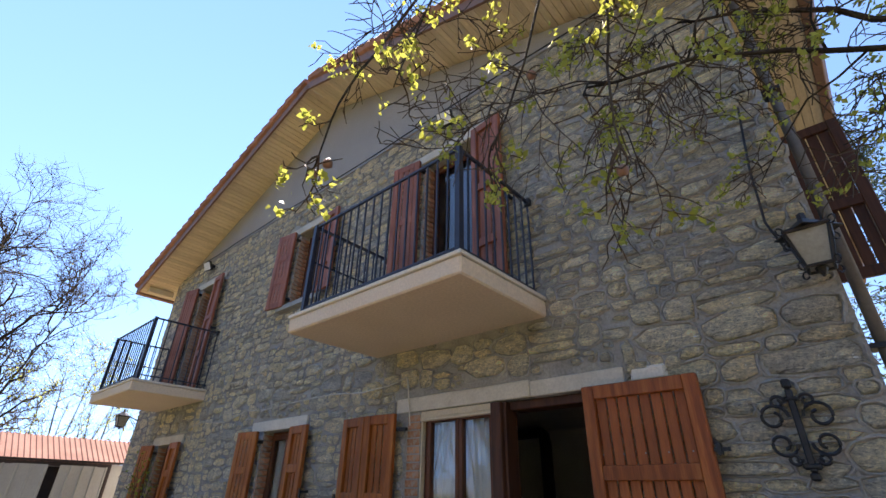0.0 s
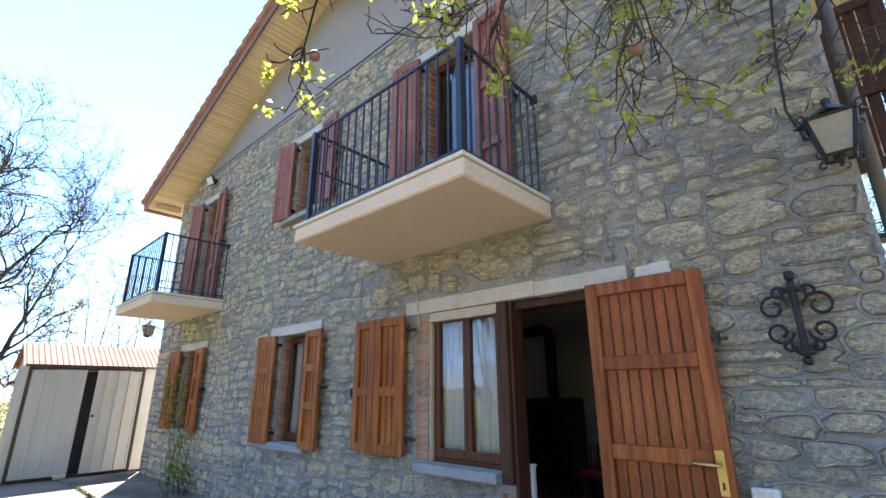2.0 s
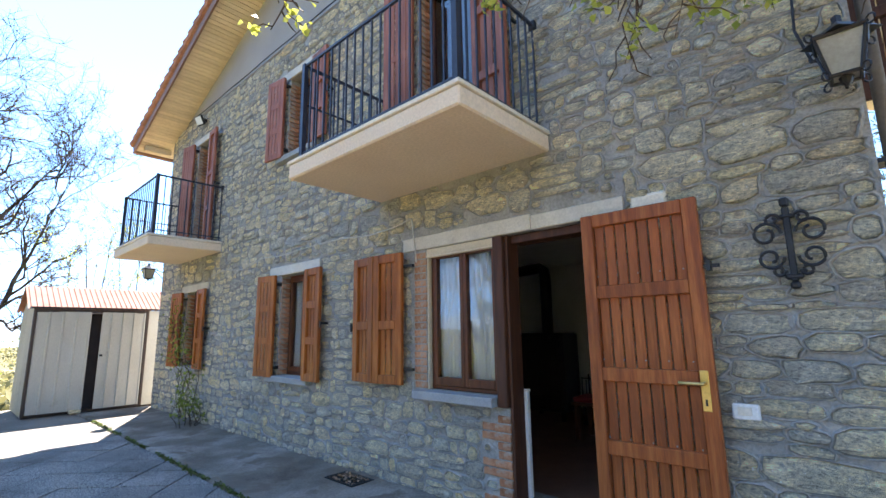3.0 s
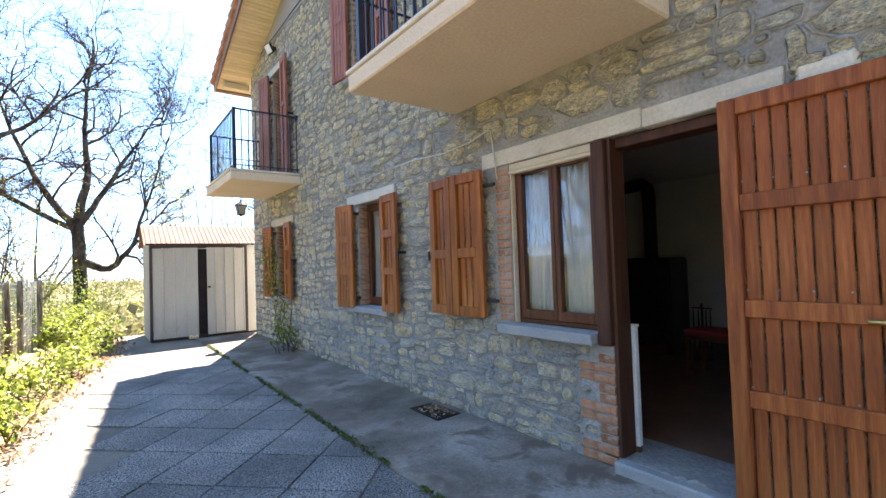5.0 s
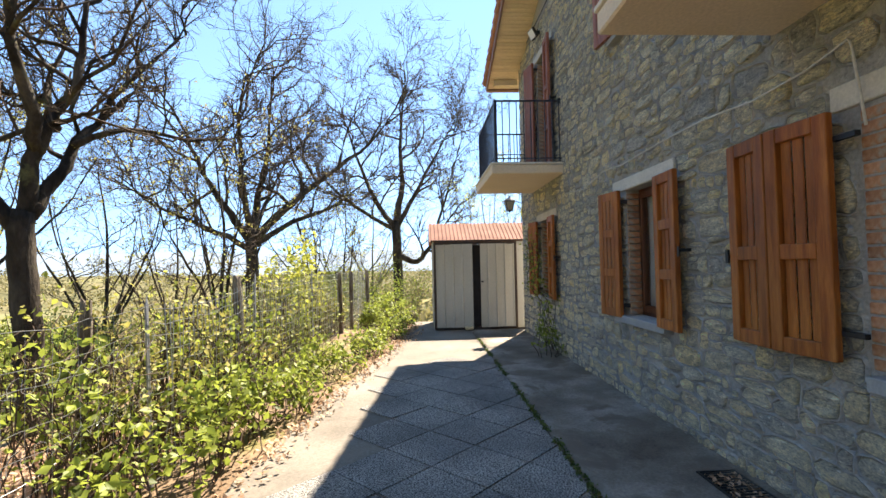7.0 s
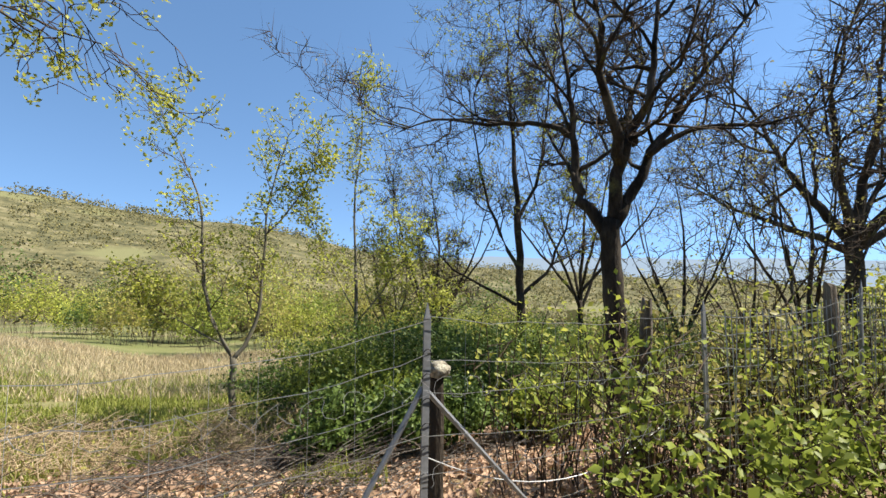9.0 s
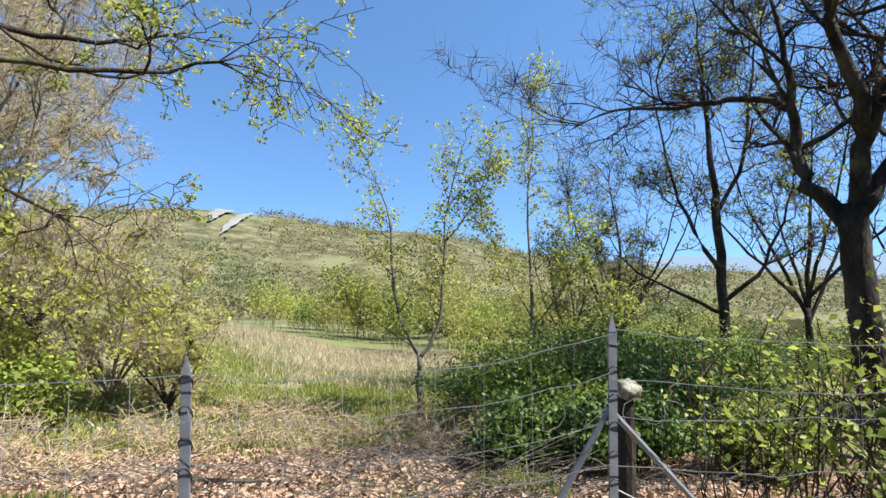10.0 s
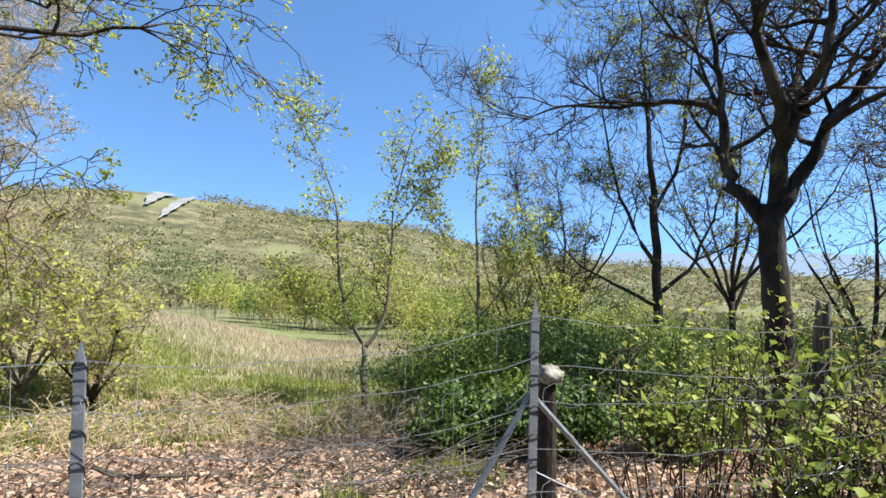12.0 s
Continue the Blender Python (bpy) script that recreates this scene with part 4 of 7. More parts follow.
def lantern(x, y, z, arm, scale, label):
    r = thing("wall_lantern", (x, 0, z), label, "lantern", group="lanterns")
    s = scale
    part("bracket", tubes([([(0, 0, 0.02), (0, y * 0.4, 0.06), (0, y, 0.13 * s)], 0.011), ([(0, -0.005, -0.09), (0, -0.03, -0.1), (0, y * 0.5, 0.02), (0, y * 0.75, 0.1)], 0.007)]), IRON, r)
    part("wall_plate", boxes((-0.025, 0.025, -0.012, 0.0, -0.11, 0.12), bevel=0.004), IRON, r)
    # tapered glass body with four corner bars, roof and finial
    def ring(r0, zz):
        return [(r0 * math.cos(math.pi / 4 + k * math.pi / 2), y + r0 * math.sin(math.pi / 4 + k * math.pi / 2), zz) for k in range(4)]
    top, bot = 0.105 * s, 0.062 * s
    V = ring(bot * 1.25, -0.12 * s) + ring(top * 1.25, 0.07 * s)
    part("glass", (V, [(0, 1, 5, 4), (1, 2, 6, 5), (2, 3, 7, 6), (3, 0, 4, 7), (3, 2, 1, 0), (4, 5, 6, 7)]), LAMPGLASS, r, "cream frosted glass body")
    A, B = ring(bot * 1.3, -0.125 * s), ring(top * 1.3, 0.075 * s)
    paths = [([A[k], B[k]], 0.009 * s) for k in range(4)] + [([A[k], A[(k + 1) % 4]], 0.009 * s) for k in range(4)] + [([B[k], B[(k + 1) % 4]], 0.012 * s) for k in range(4)]
    for pth in paths:
        part("cage_bar", tubes([pth]), IRON, r)
    part("cap", tubes([([(0, y, 0.078 * s), (0, y, 0.10 * s), (0, y, 0.15 * s), (0, y, 0.165 * s), (0, y, 0.2 * s)], [top * 1.5, top * 1.2, 0.045 * s, 0.02 * s, 0.02 * s])], 4), IRON, r)
    for k in range(4):
        b = Vector(B[k])
        c = Vector((0, y, b.z))
        o = (b - c).normalized()
        for lift, zz in ((0.03, 0.07), (0.03, -0.12)):
            base = b if zz > 0 else Vector(A[k])
            pts = [base + o * (0.022 * s * (1 - math.cos(t))) + Vector((0, 0, 0.022 * s * math.sin(t))) for t in [j * 0.7 for j in range(9)]]
            part("scroll", tubes([(pts, 0.005 * s)], 5), IRON, r)
    part("drop", tubes([([(0, y, -0.125 * s), (0, y, -0.15 * s), (0, y, -0.17 * s)], [0.03 * s, 0.022 * s, 0.008 * s])], 8), IRON, r)
    return r


lantern(3.39, -0.24, 2.70, 0.2, 1.0, "black iron wall lantern with cream glass on a scrolled bracket")
lantern(-7.30, -0.28, 2.66, 0.2, 0.95, "black iron wall lantern near the far house corner")

# wrought-iron ornament
orn = thing("wall_ornament", (3.06, -0.036, 1.83), "rusty black wrought-iron scroll ornament on the stone wall", "ornament")
part("spine", boxes((-0.016, 0.016, -0.03, 0.0, -0.2, 0.2), bevel=0.006), IRON, orn)
part("crown", boxes((-0.032, 0.032, -0.035, 0.0, 0.135, 0.16), (-0.022, 0.022, -0.04, 0.0, 0.2, 0.25), bevel=0.01), IRON, orn)
part("foot", boxes((-0.04, 0.04, -0.035, 0.0, -0.19, -0.16), (-0.022, 0.022, -0.035, 0.0, -0.24, -0.2), bevel=0.01), IRON, orn)
for sx in (-1, 1):
    for cz, r0 in ((0.06, 0.07), (-0.07, 0.062), (0.135, 0.035), (-0.14, 0.03)):
        pts = []
        for j in range(22):
            t = j / 21 * 2.4 * math.pi
            rr = r0 * (1 - 0.62 * j / 21)
            pts.append((sx * (0.03 + r0 - rr * math.cos(t)), -0.022, cz + rr * math.sin(t) * (1 if cz > 0 else -1)))
        part("scroll", tubes([(pts, 0.009)], 6), IRON, orn)

switch = thing("switch_box", (2.76, 0, 0.945), "white plastic outdoor switch box on the stone wall", "switch")
part("cover", boxes((-0.065, 0.065, -0.045, -0.012, -0.042, 0.042), bevel=0.008), WHITE, switch)
part("window", boxes((-0.036, 0.03, -0.049, -0.046, -0.018, 0.026), bevel=0.002), COPING, switch)
part("tab", boxes((-0.02, 0.02, -0.05, -0.046, -0.036, -0.027)), WHITE, switch)

# cable along the wall
cb = [(0.22, -0.052, 2.05), (0.2, -0.052, 2.2), (0.165, -0.052, 2.46), (0.15, -0.052, 2.49), (-0.1, -0.052, 2.44), (-0.5, -0.052, 2.42), (-1.0, -0.052, 2.46), (-1.6, -0.052, 2.46), (-2.4, -0.052, 2.43), (-2.9, -0.052, 2.46),
      (-3.5, -0.052, 2.36), (-4.2, -0.052, 2.42), (-4.7, -0.052, 2.36)]
tagged(part("cable", tubes([(cb, 0.007)], 6), CABLE, None, smooth=True), "thin pale cable clipped loosely across the stone wall", "cable")
cb2 = [(3.30, -0.052, 3.9), (3.24, -0.052, 3.4), (3.22, -0.052, 3.0), (3.27, -0.052, 2.80), (3.36, -0.052, 2.74)]
tagged(part("cable", tubes([(cb2, 0.008)], 6), IRON, None, smooth=True), "black cable running down to the wall lantern", "cable")

gc = [(-6.4 + 0.45 * i, -0.05, STONE_TOP + 0.012 + 0.008 * math.sin(i * 1.9)) for i in range(21)]
tagged(part("cable", tubes([(gc, 0.009)], 6), IRON, None, smooth=True), "dark cable along the foot of the plastered gable", "cable")

# downpipe and side shutter at the right corner
dp = thing("downpipe", (X1 + 0.06, 0.10, 0), "grey rain downpipe with a dark lower section at the house corner", "downpipe")
part("pipe", tubes([([(0, 0, 2.0), (0, 0, 5.0), (0.2, 0.1, 5.3)], 0.032)], 12), PIPE, dp, smooth=True)
part("lower_pipe", tubes([([(0, 0, 0.0), (0, 0, 2.05)], 0.04)], 12), IRON, dp, "dark cast-iron lower pipe", smooth=True)
for zz in (2.2, 4.0):
    part("clip", boxes((-0.06, 0.05, -0.06, 0.06, zz, zz + 0.025)), IRON, dp)
ss = thing("window_shutter", (X1 + 0.03, 1.2, 2.95), "open dark brown plank shutter on the side wall of the house", "shutter", group="open shutters")
sl = shutter_leaf(ss, 0.40, 1.4, DARKWOOD, planks=3)

# ---- shed ----
SX, SY0, SY1, SH = -7.92, -1.88, 0.25, 1.93
shed = thing("garden_shed", (SX, SY0, 0), "cream sheet-metal garden shed with pink ribbed roof, doors ajar", "shed")
sw, sd = SY1 - SY0, 1.5


def ribbed(y0, y1, z0, z1, x, ribs, depth=0.022):
    """A vertical sheet facing +x with raised ribs."""
    V, F = [], []
    prof = []
    n = ribs
    for i in range(n):
        a = y0 + (y1 - y0) * i / n
        w = (y1 - y0) / n
        prof += [(a, 0), (a + w * 0.80, 0), (a + w * 0.84, depth), (a + w * 0.94, depth), (a + w * 0.98, 0)]
    prof.append((y1, 0))
    for y, d in prof:
        V += [(x + d, y, z0), (x + d, y, z1), (x + d - 0.02, y, z0), (x + d - 0.02, y, z1)]
    for i in range(len(prof) - 1):
        q = i * 4
        F += [(q, q + 4, q + 5, q + 1), (q + 2, q + 3, q + 7, q + 6), (q + 1, q + 5, q + 7, q + 3), (q, q + 2, q + 6, q + 4)]
    q = (len(prof) - 1) * 4
    F += [(0, 1, 3, 2), (q, q + 2, q + 3, q + 1)]
    return V, F


part("frame", boxes((-0.05, 0.03, 0.0, 0.045, 0.02, SH), (-0.05, 0.03, 1.80, 1.845, 0.02, SH), (-0.05, 0.028, 0.046, 1.799, SH - 0.06, SH), (-0.06, -0.03, 0.046, 1.799, 0.0, 0.04), bevel=0.004), BROWNSTEEL, shed)
dl_ = part("shed_door", ribbed(0.0, 0.805, 0.0, SH - 0.10, 0.0, 4), SHEDSHEET, shed, "cream ribbed metal door standing ajar")
dl_.matrix_basis = pose(0.012, 0.055, 0.05, 0, 0, -3)
dr_ = part("shed_door", ribbed(-0.765, 0.0, 0.0, SH - 0.10, 0.0, 4), SHEDSHEET, shed, "cream ribbed metal door standing ajar")
dr_.matrix_basis = pose(0.012, 1.79, 0.05, 0, 0, 5)
part("handle", boxes((0.03, 0.07, 0.80, 0.83, 0.98, 1.02)), IRON, dl_)
part("handle", boxes((0.03, 0.07, -0.76, -0.72, 0.98, 1.02)), IRON, dr_)
# floor added to stop sun leaking into the door gap
part("floor_panel", boxes((-0.05 - sd, -0.062, 0.02, sw - 0.022, -0.12, 0.03)), BROWNSTEEL, shed)
# dark sheet added where the shaded inside shows between the doors
part("inner_screen", boxes((-0.34, -0.32, 0.70, 1.15, 0.031, SH - 0.07)), BROWNSTEEL, shed, "dark sheet standing for the shade between the doors")
tagged(part("stone_block", boxes((SX + 0.06, SX + 0.17, SY0 + 0.66, SY0 + 0.84, 0.0, 0.075), bevel=0.02), STONE, None), "small grey stone holding the shed door", "stone")
part("front_strip", boxes((-0.03, 0.0, 1.85, sw, 0.02, SH)), SHEDSHEET, shed)
V, F = ribbed(0.0, sd, 0.0, SH, 0.0, 7)
sideL = part("side_panel", (V, F), SHEDSHEET, shed)
sideL.matrix_basis = pose(-0.05 - sd, 0.012, 0.02, 0, 0, -90)
sideR = part("side_panel", boxes((-0.05 - sd, -0.05, sw - 0.02, sw, 0.02, SH)), SHEDSHEET, shed)
part("back_panel", boxes((-0.07 - sd, -0.051 - sd, 0, sw, 0.02, SH)), SHEDSHEET, shed)
part("gable_panel", ([(-0.05, 0.004, SH), (-0.05 - sd, 0.004, SH), (-0.05 - sd / 2, 0.004, SH + 0.43), (-0.05, 0.02, SH), (-0.05 - sd, 0.02, SH), (-0.05 - sd / 2, 0.02, SH + 0.43)],
                     [(0, 1, 2), (5, 4, 3), (0, 2, 5, 3), (1, 4, 5, 2), (0, 3, 4, 1)]), SHEDSHEET, shed)
for s in (1, -1):
    V, F = [], []
    n = 26
    y0, y1 = -0.09, sw + 0.06
    run = sd / 2 + 0.1
    cx = -0.05 - sd / 2
    for i in range(n + 1):
        for off in (0.0, 0.4, 0.55, 0.85):
            y = y0 + (y1 - y0) * (i + off) / n
            h = 0.018 if off in (0.55, 0.85) else 0.0
            V += [(cx, y, SH + 0.47 + h), (cx + s * run, y, SH + 0.47 - run * 0.55 + h), (cx, y, SH + 0.462 + h), (cx + s * run, y, SH + 0.462 - run * 0.55 + h)]
    m_ = len(V) // 4 - 1
    for i in range(m_):
        q = i * 4
        F += [(q, q + 1, q + 5, q + 4), (q + 2, q + 6, q + 7, q + 3), (q + 1, q + 3, q + 7, q + 5)]
    part("roof_sheet", (V, F), SHEDROOF, shed, "pinkish red ribbed roof sheet")
part("eave_trim", boxes((0.0, 0.06, -0.06, sw + 0.02, SH + 0.004, SH + 0.04)), BROWNSTEEL, shed)

# ---- ground ----
FENCE_Y = -4.1


def hill(x, y):
    """Height of the land: level by the house, falling beyond the fence to a valley, rising to hills."""
    d = max(0.0, -y - 4.35)
    z = -0.10 * min(1.0, max(0.0, -y - 3.3))
    z -= 0.20 * min(d, 6) + 0.10 * min(max(d - 6, 0), 14) + 0.10 * min(max(d - 20, 0), 260) * (1 - 0.0015 * min(max(d - 20, 0), 260))
    # bank that rises to the east of the view
    e = x - 4.6 + 0.10 * d
    if e > 0:
        z += min(e, 14) * 0.30 * min(1, max(0.0, (-y - 6) / 8)) * min(1, e / 4) * (0.25 + 0.75 * math.exp(-max(0.0, -y - 17) ** 2 / 260.0))
    w = max(0.0, -x - 9)
    z -= 0.16 * min(w, 60) + 0.05 * min(max(w - 60, 0), 500)
    # far hills: angle from -y, positive towards +x
    r = math.hypot(x, y)
    if r > 200:
        a = math.degrees(math.atan2(x, -y))
        f = min(1, max(0, (r - 260) / 620))
        f = f * f * (3 - 2 * f)
        crest = 92 * math.exp(-((a - 20) / 19) ** 2) + 62 * math.exp(-((a + 6) / 17) ** 2) + 84 * math.exp(-((a - 60) / 30) ** 2) + 16 * math.exp(-((a + 35) / 16) ** 2)
        base = z
        z = base * (1 - f) + (crest - 12) * f
        z += 7 * noise.noise(Vector((x * 0.006, y * 0.006, 3.3))) * f + 3 * noise.noise(Vector((x * 0.02, y * 0.02, 1.3))) * f
        if r > 950:
            g = min(1, (r - 950) / 900)
            z = z * (1 - g) + (-60) * g
    return z


def ground_z(x, y):
    z = hill(x, y)
    n = 0.05 * noise.noise(Vector((x * 0.9, y * 0.9, 0))) + 0.02 * noise.noise(Vector((x * 3, y * 3, 5)))
    k = min(1, max(0, -y - 3.3)) if -20 < x < 14 and y < 9 else 1
    return z + n * k - 0.03


V, F = [], []
radii = [0.0]
r = 0.35
while r < 4200:
    radii.append(r)
    r *= 1.055
    r += 0.1
NA = 200
cx, cy = 0.0, -5.0
V.append((cx, cy, ground_z(cx, cy)))
for r in radii[1:]:
    for k in range(NA):
        t = 2 * math.pi * k / NA
        x, y = cx + r * math.cos(t), cy + r * math.sin(t)
        V.append((x, y, ground_z(x, y)))
for k in range(NA):
    F.append((0, 1 + k, 1 + (k + 1) % NA))
for i in range(len(radii) - 2):
    for k in range(NA):
        k2 = (k + 1) % NA
        a, b = 1 + i * NA, 1 + (i + 1) * NA
        F.append((a + k, b + k, b + k2, a + k2))


def land_surface():
    m = bpy.data.materials.new("land")
    m.use_nodes = True
    nt = m.node_tree
    b = nt.nodes["Principled BSDF"]
    geo = nt.nodes.new("ShaderNodeNewGeometry")
    sep = nt.nodes.new("ShaderNodeSeparateXYZ")
    nt.links.new(geo.outputs["Position"], sep.inputs[0])
    ln = nt.nodes.new("ShaderNodeVectorMath")
    ln.operation = "LENGTH"
    nt.links.new(geo.outputs["Position"], ln.inputs[0])
    near = ramp(nt, noise_fac(nt, 0.6, 6), [(0.3, (0.17, 0.115, 0.075)), (0.5, (0.22, 0.155, 0.10)), (0.62, (0.17, 0.16, 0.06)), (0.8, (0.13, 0.16, 0.045))])
    meadow = ramp(nt, noise_fac(nt, 0.11, 6), [(0.36, (0.25, 0.21, 0.12)), (0.46, (0.19, 0.185, 0.08)), (0.56, (0.14, 0.152, 0.058))])
    wood = ramp(nt, noise_fac(nt, 0.045, 8, (1, 1, 1), 0.75), [(0.34, (0.05, 0.052, 0.027)), (0.46, (0.095, 0.09, 0.045)), (0.56, (0.155, 0.138, 0.068)), (0.66, (0.25, 0.215, 0.135))])
    glade = noise_fac(nt, 0.008, 4)
    wood = mixed(nt, ramp(nt, glade, [(0.58, (0, 0, 0)), (0.66, (1, 1, 1))]), wood, (0.165, 0.16, 0.075))

    def step(lo, hi):
        mr = nt.nodes.new("ShaderNodeMapRange")
        mr.inputs["From Min"].default_value, mr.inputs["From Max"].default_value = lo, hi
        nt.links.new(ln.outputs["Value"], mr.inputs["Value"])
        return mr.outputs["Result"]
    col = mixed(nt, step(11, 18), near, meadow)
    col = mixed(nt, step(60, 140), col, wood)
    nt.links.new(col, b.inputs["Base Color"])
    b.inputs["Roughness"].default_value = 1.0
    b.inputs["Specular IOR Level"].default_value = 0.1
    bp = node(nt, "ShaderNodeBump", Strength=1.0, Distance=0.05)
    nt.links.new(noise_fac(nt, 9, 6), bp.inputs["Height"])
    nt.links.new(bp.outputs["Normal"], b.inputs["Normal"])
    return m


LAND = land_surface()
ground = tagged(part("ground", (V, F), LAND, None, smooth=True), "hillside land with leaf litter, meadow and far wooded hills", "ground", kind="structure")

# paved terrace: dusty concrete, diagonal washed-gravel slabs, walkway along the wall
outline = [(-9.6, -2.35), (-7.5, -2.45), (-5.0, -2.85), (-3.0, -3.2), (-1.0, -3.42), (1.0, -3.5), (4.0, -3.55), (9.0, -3.6), (9.0, -1.1), (-4.3, -1.1), (-9.6, -1.1)]


def clip_poly(poly, ax, val, keep_less):
    out = []
    for i in range(len(poly)):
        p, q = poly[i], poly[(i + 1) % len(poly)]
        ip = (p[ax] <= val) if keep_less else (p[ax] >= val)
        iq = (q[ax] <= val) if keep_less else (q[ax] >= val)
        if ip:
            out.append(p)
        if ip != iq:
            t = (val - p[ax]) / (q[ax] - p[ax])
            out.append((p[0] + t * (q[0] - p[0]), p[1] + t * (q[1] - p[1])))
    return out


def prism(poly, z0, z1):
    n = len(poly)
    V = [(x, y, z0) for x, y in poly] + [(x, y, z1) for x, y in poly]
    return V, [tuple(range(n, 2 * n)), tuple(range(n))[::-1]] + [(i, (i + 1) % n, n + (i + 1) % n, n + i) for i in range(n)]


bm = bmesh.new()
rngc = random.Random(4)
edge = []
for i in range(90):
    x = -9.6 + i * (18.6 / 89)
    yb = np.interp(x, [p[0] for p in outline[:8]], [p[1] for p in outline[:8]])
    edge.append((x, yb + 0.06 * noise.noise(Vector((x * 2.3, 0, 0))) + 0.03 * noise.noise(Vector((x * 9, 4, 0)))))
poly = edge + [(9.0, -1.10), (-9.6, -1.10)]
tagged(part("patio", prism(poly, -0.12, -0.012), CONCRETE, None), "dusty pale concrete terrace apron", "terrace", kind="structure")
tagged(part("patio_west", boxes((-9.6, -7.62, -1.098, -0.05, -0.12, -0.014)), WALKWAY, None), "dusty concrete by the house corner", "terrace", kind="structure")
pave = thing("pavement", (0, 0, 0), "diagonal washed-gravel concrete slabs with dark joints", "paving", kind="structure")
S = 0.5
slabs = []
for i in range(-26, 26):
    for j in range(-26, 26):
        c, s = math.cos(math.pi / 4), math.sin(math.pi / 4)
        g = 0.008
        cor = [((i + a) * S + (g if a == 0 else -g), (j + b) * S + (g if b == 0 else -g)) for a, b in ((0, 0), (1, 0), (1, 1), (0, 1))]
        poly = [(-1.09 + u * c - v * s, -2.09 + u * s + v * c) for u, v in cor]
        if max(p[0] for p in poly) < -4.6 or min(p[0] for p in poly) > 4.5 or min(p[1] for p in poly) > -1.0:
            continue
        mx = sum(p[0] for p in poly) / 4
        lim = float(np.interp(mx, [p[0] for p in outline[:8]], [p[1] for p in outline[:8]])) + 0.25
        if min(p[1] for p in poly) < lim:
            continue
        poly = clip_poly(poly, 1, -1.095, True)
        if len(poly) < 3:
            continue
        slabs.append(poly)
bed_v, bed_f = [], []
for poly in slabs:
    mx, my = sum(p[0] for p in poly) / len(poly), sum(p[1] for p in poly) / len(poly)
    n0 = len(bed_v)
    bed_v += [(mx + (p[0] - mx) * 1.045, my + (p[1] - my) * 1.045, -0.0075) for p in poly]
    bed_f.append(tuple(range(n0, n0 + len(poly))))
part("joint_bed", (bed_v, bed_f), WALKWAY, pave, "dark dirt in the joints")
for poly in slabs:
    dz = rngc.uniform(-0.003, 0.004)
    part("paving_slab", prism(poly, -0.05, 0.0 + dz), PAVER, pave)
# walkway strip
wv, wf = [], []
nx, ny = 120, 8
for i in range(nx + 1):
    for j in range(ny + 1):
        x = -7.6 + 15.0 * i / nx
        y = -1.075 + 1.085 * j / ny
        if j == 0:
            y += 0.008 * noise.noise(Vector((x * 6, 0, 0)))
        wv.append((x, y, 0.012 + 0.02 * (j / ny) ** 3 + 0.006 * noise.noise(Vector((x * 2, y * 2, 0)))))
for i in range(nx):
    for j in range(ny):
        q = i * (ny + 1) + j
        wf.append((q, q + ny + 1, q + ny + 2, q + 1))
ed = [i * (ny + 1) for i in range(nx + 1)]
b0 = len(wv)
for i in ed:
    wv.append((wv[i][0], wv[i][1], -0.1))
for i in range(nx):
    wf.append((ed[i], b0 + i, b0 + i + 1, ed[i + 1]))
tagged(part("pavement_walkway", (wv, wf), WALKWAY, None, smooth=True), "worn stained concrete walkway along the house wall", "walkway", kind="structure")

# drain grate with litter
grate = thing("drain_grate", (-0.57, -0.2, 0.018), "rusty drain grating full of dead leaves in the walkway", "grating")
part("frame", boxes((-0.22, 0.22, -0.13, -0.118, 0.0, 0.012), (-0.22, 0.22, 0.118, 0.13, 0.0, 0.012), (-0.22, -0.208, -0.117, 0.117, 0.0, 0.012), (0.208, 0.22, -0.117, 0.117, 0.0, 0.012)), IRON, grate)
for k in range(13):
    part("bar", boxes((-0.19 + k * 0.0317 - 0.005, -0.19 + k * 0.0317 + 0.005, -0.117, 0.117, 0.001, 0.011)), IRON, grate)
# flat dark plate in place of the shaded hollow below the bars
part("pit", boxes((-0.207, 0.207, -0.117, 0.117, -0.002, 0.0005)), BROWNSTEEL, grate)
rng = np.random.default_rng(8)
c = np.stack([rng.uniform(-0.76, -0.38, 120), rng.uniform(-0.31, -0.09, 120), rng.uniform(0.022, 0.034, 120)], 1)
P, Fq = leaf_cloud(c, 0.035, rng, 2.0)
tagged(quick_mesh("dead_leaves", P, Fq, LEAF_DRY, None), "dead leaves and grit caught in the drain", "leaves", kind="stuff")

# moss and grass in the joint along the walkway
c = []
for i in range(2600):
    x = -6.5 + 10.5 * rng.random()
    if noise.noise(Vector((x * 1.6, 0, 9))) > -0.25:
        c.append((x, -1.088 + rng.normal(0, 0.016), 0.008 + 0.02 * rng.random()))
P, Fq = leaf_cloud(c, 0.026, rng, 0.2)
tagged(quick_mesh("moss", P, Fq, MOSS, None), "dark moss and tiny weeds in the joint beside the walkway", "moss", kind="stuff")


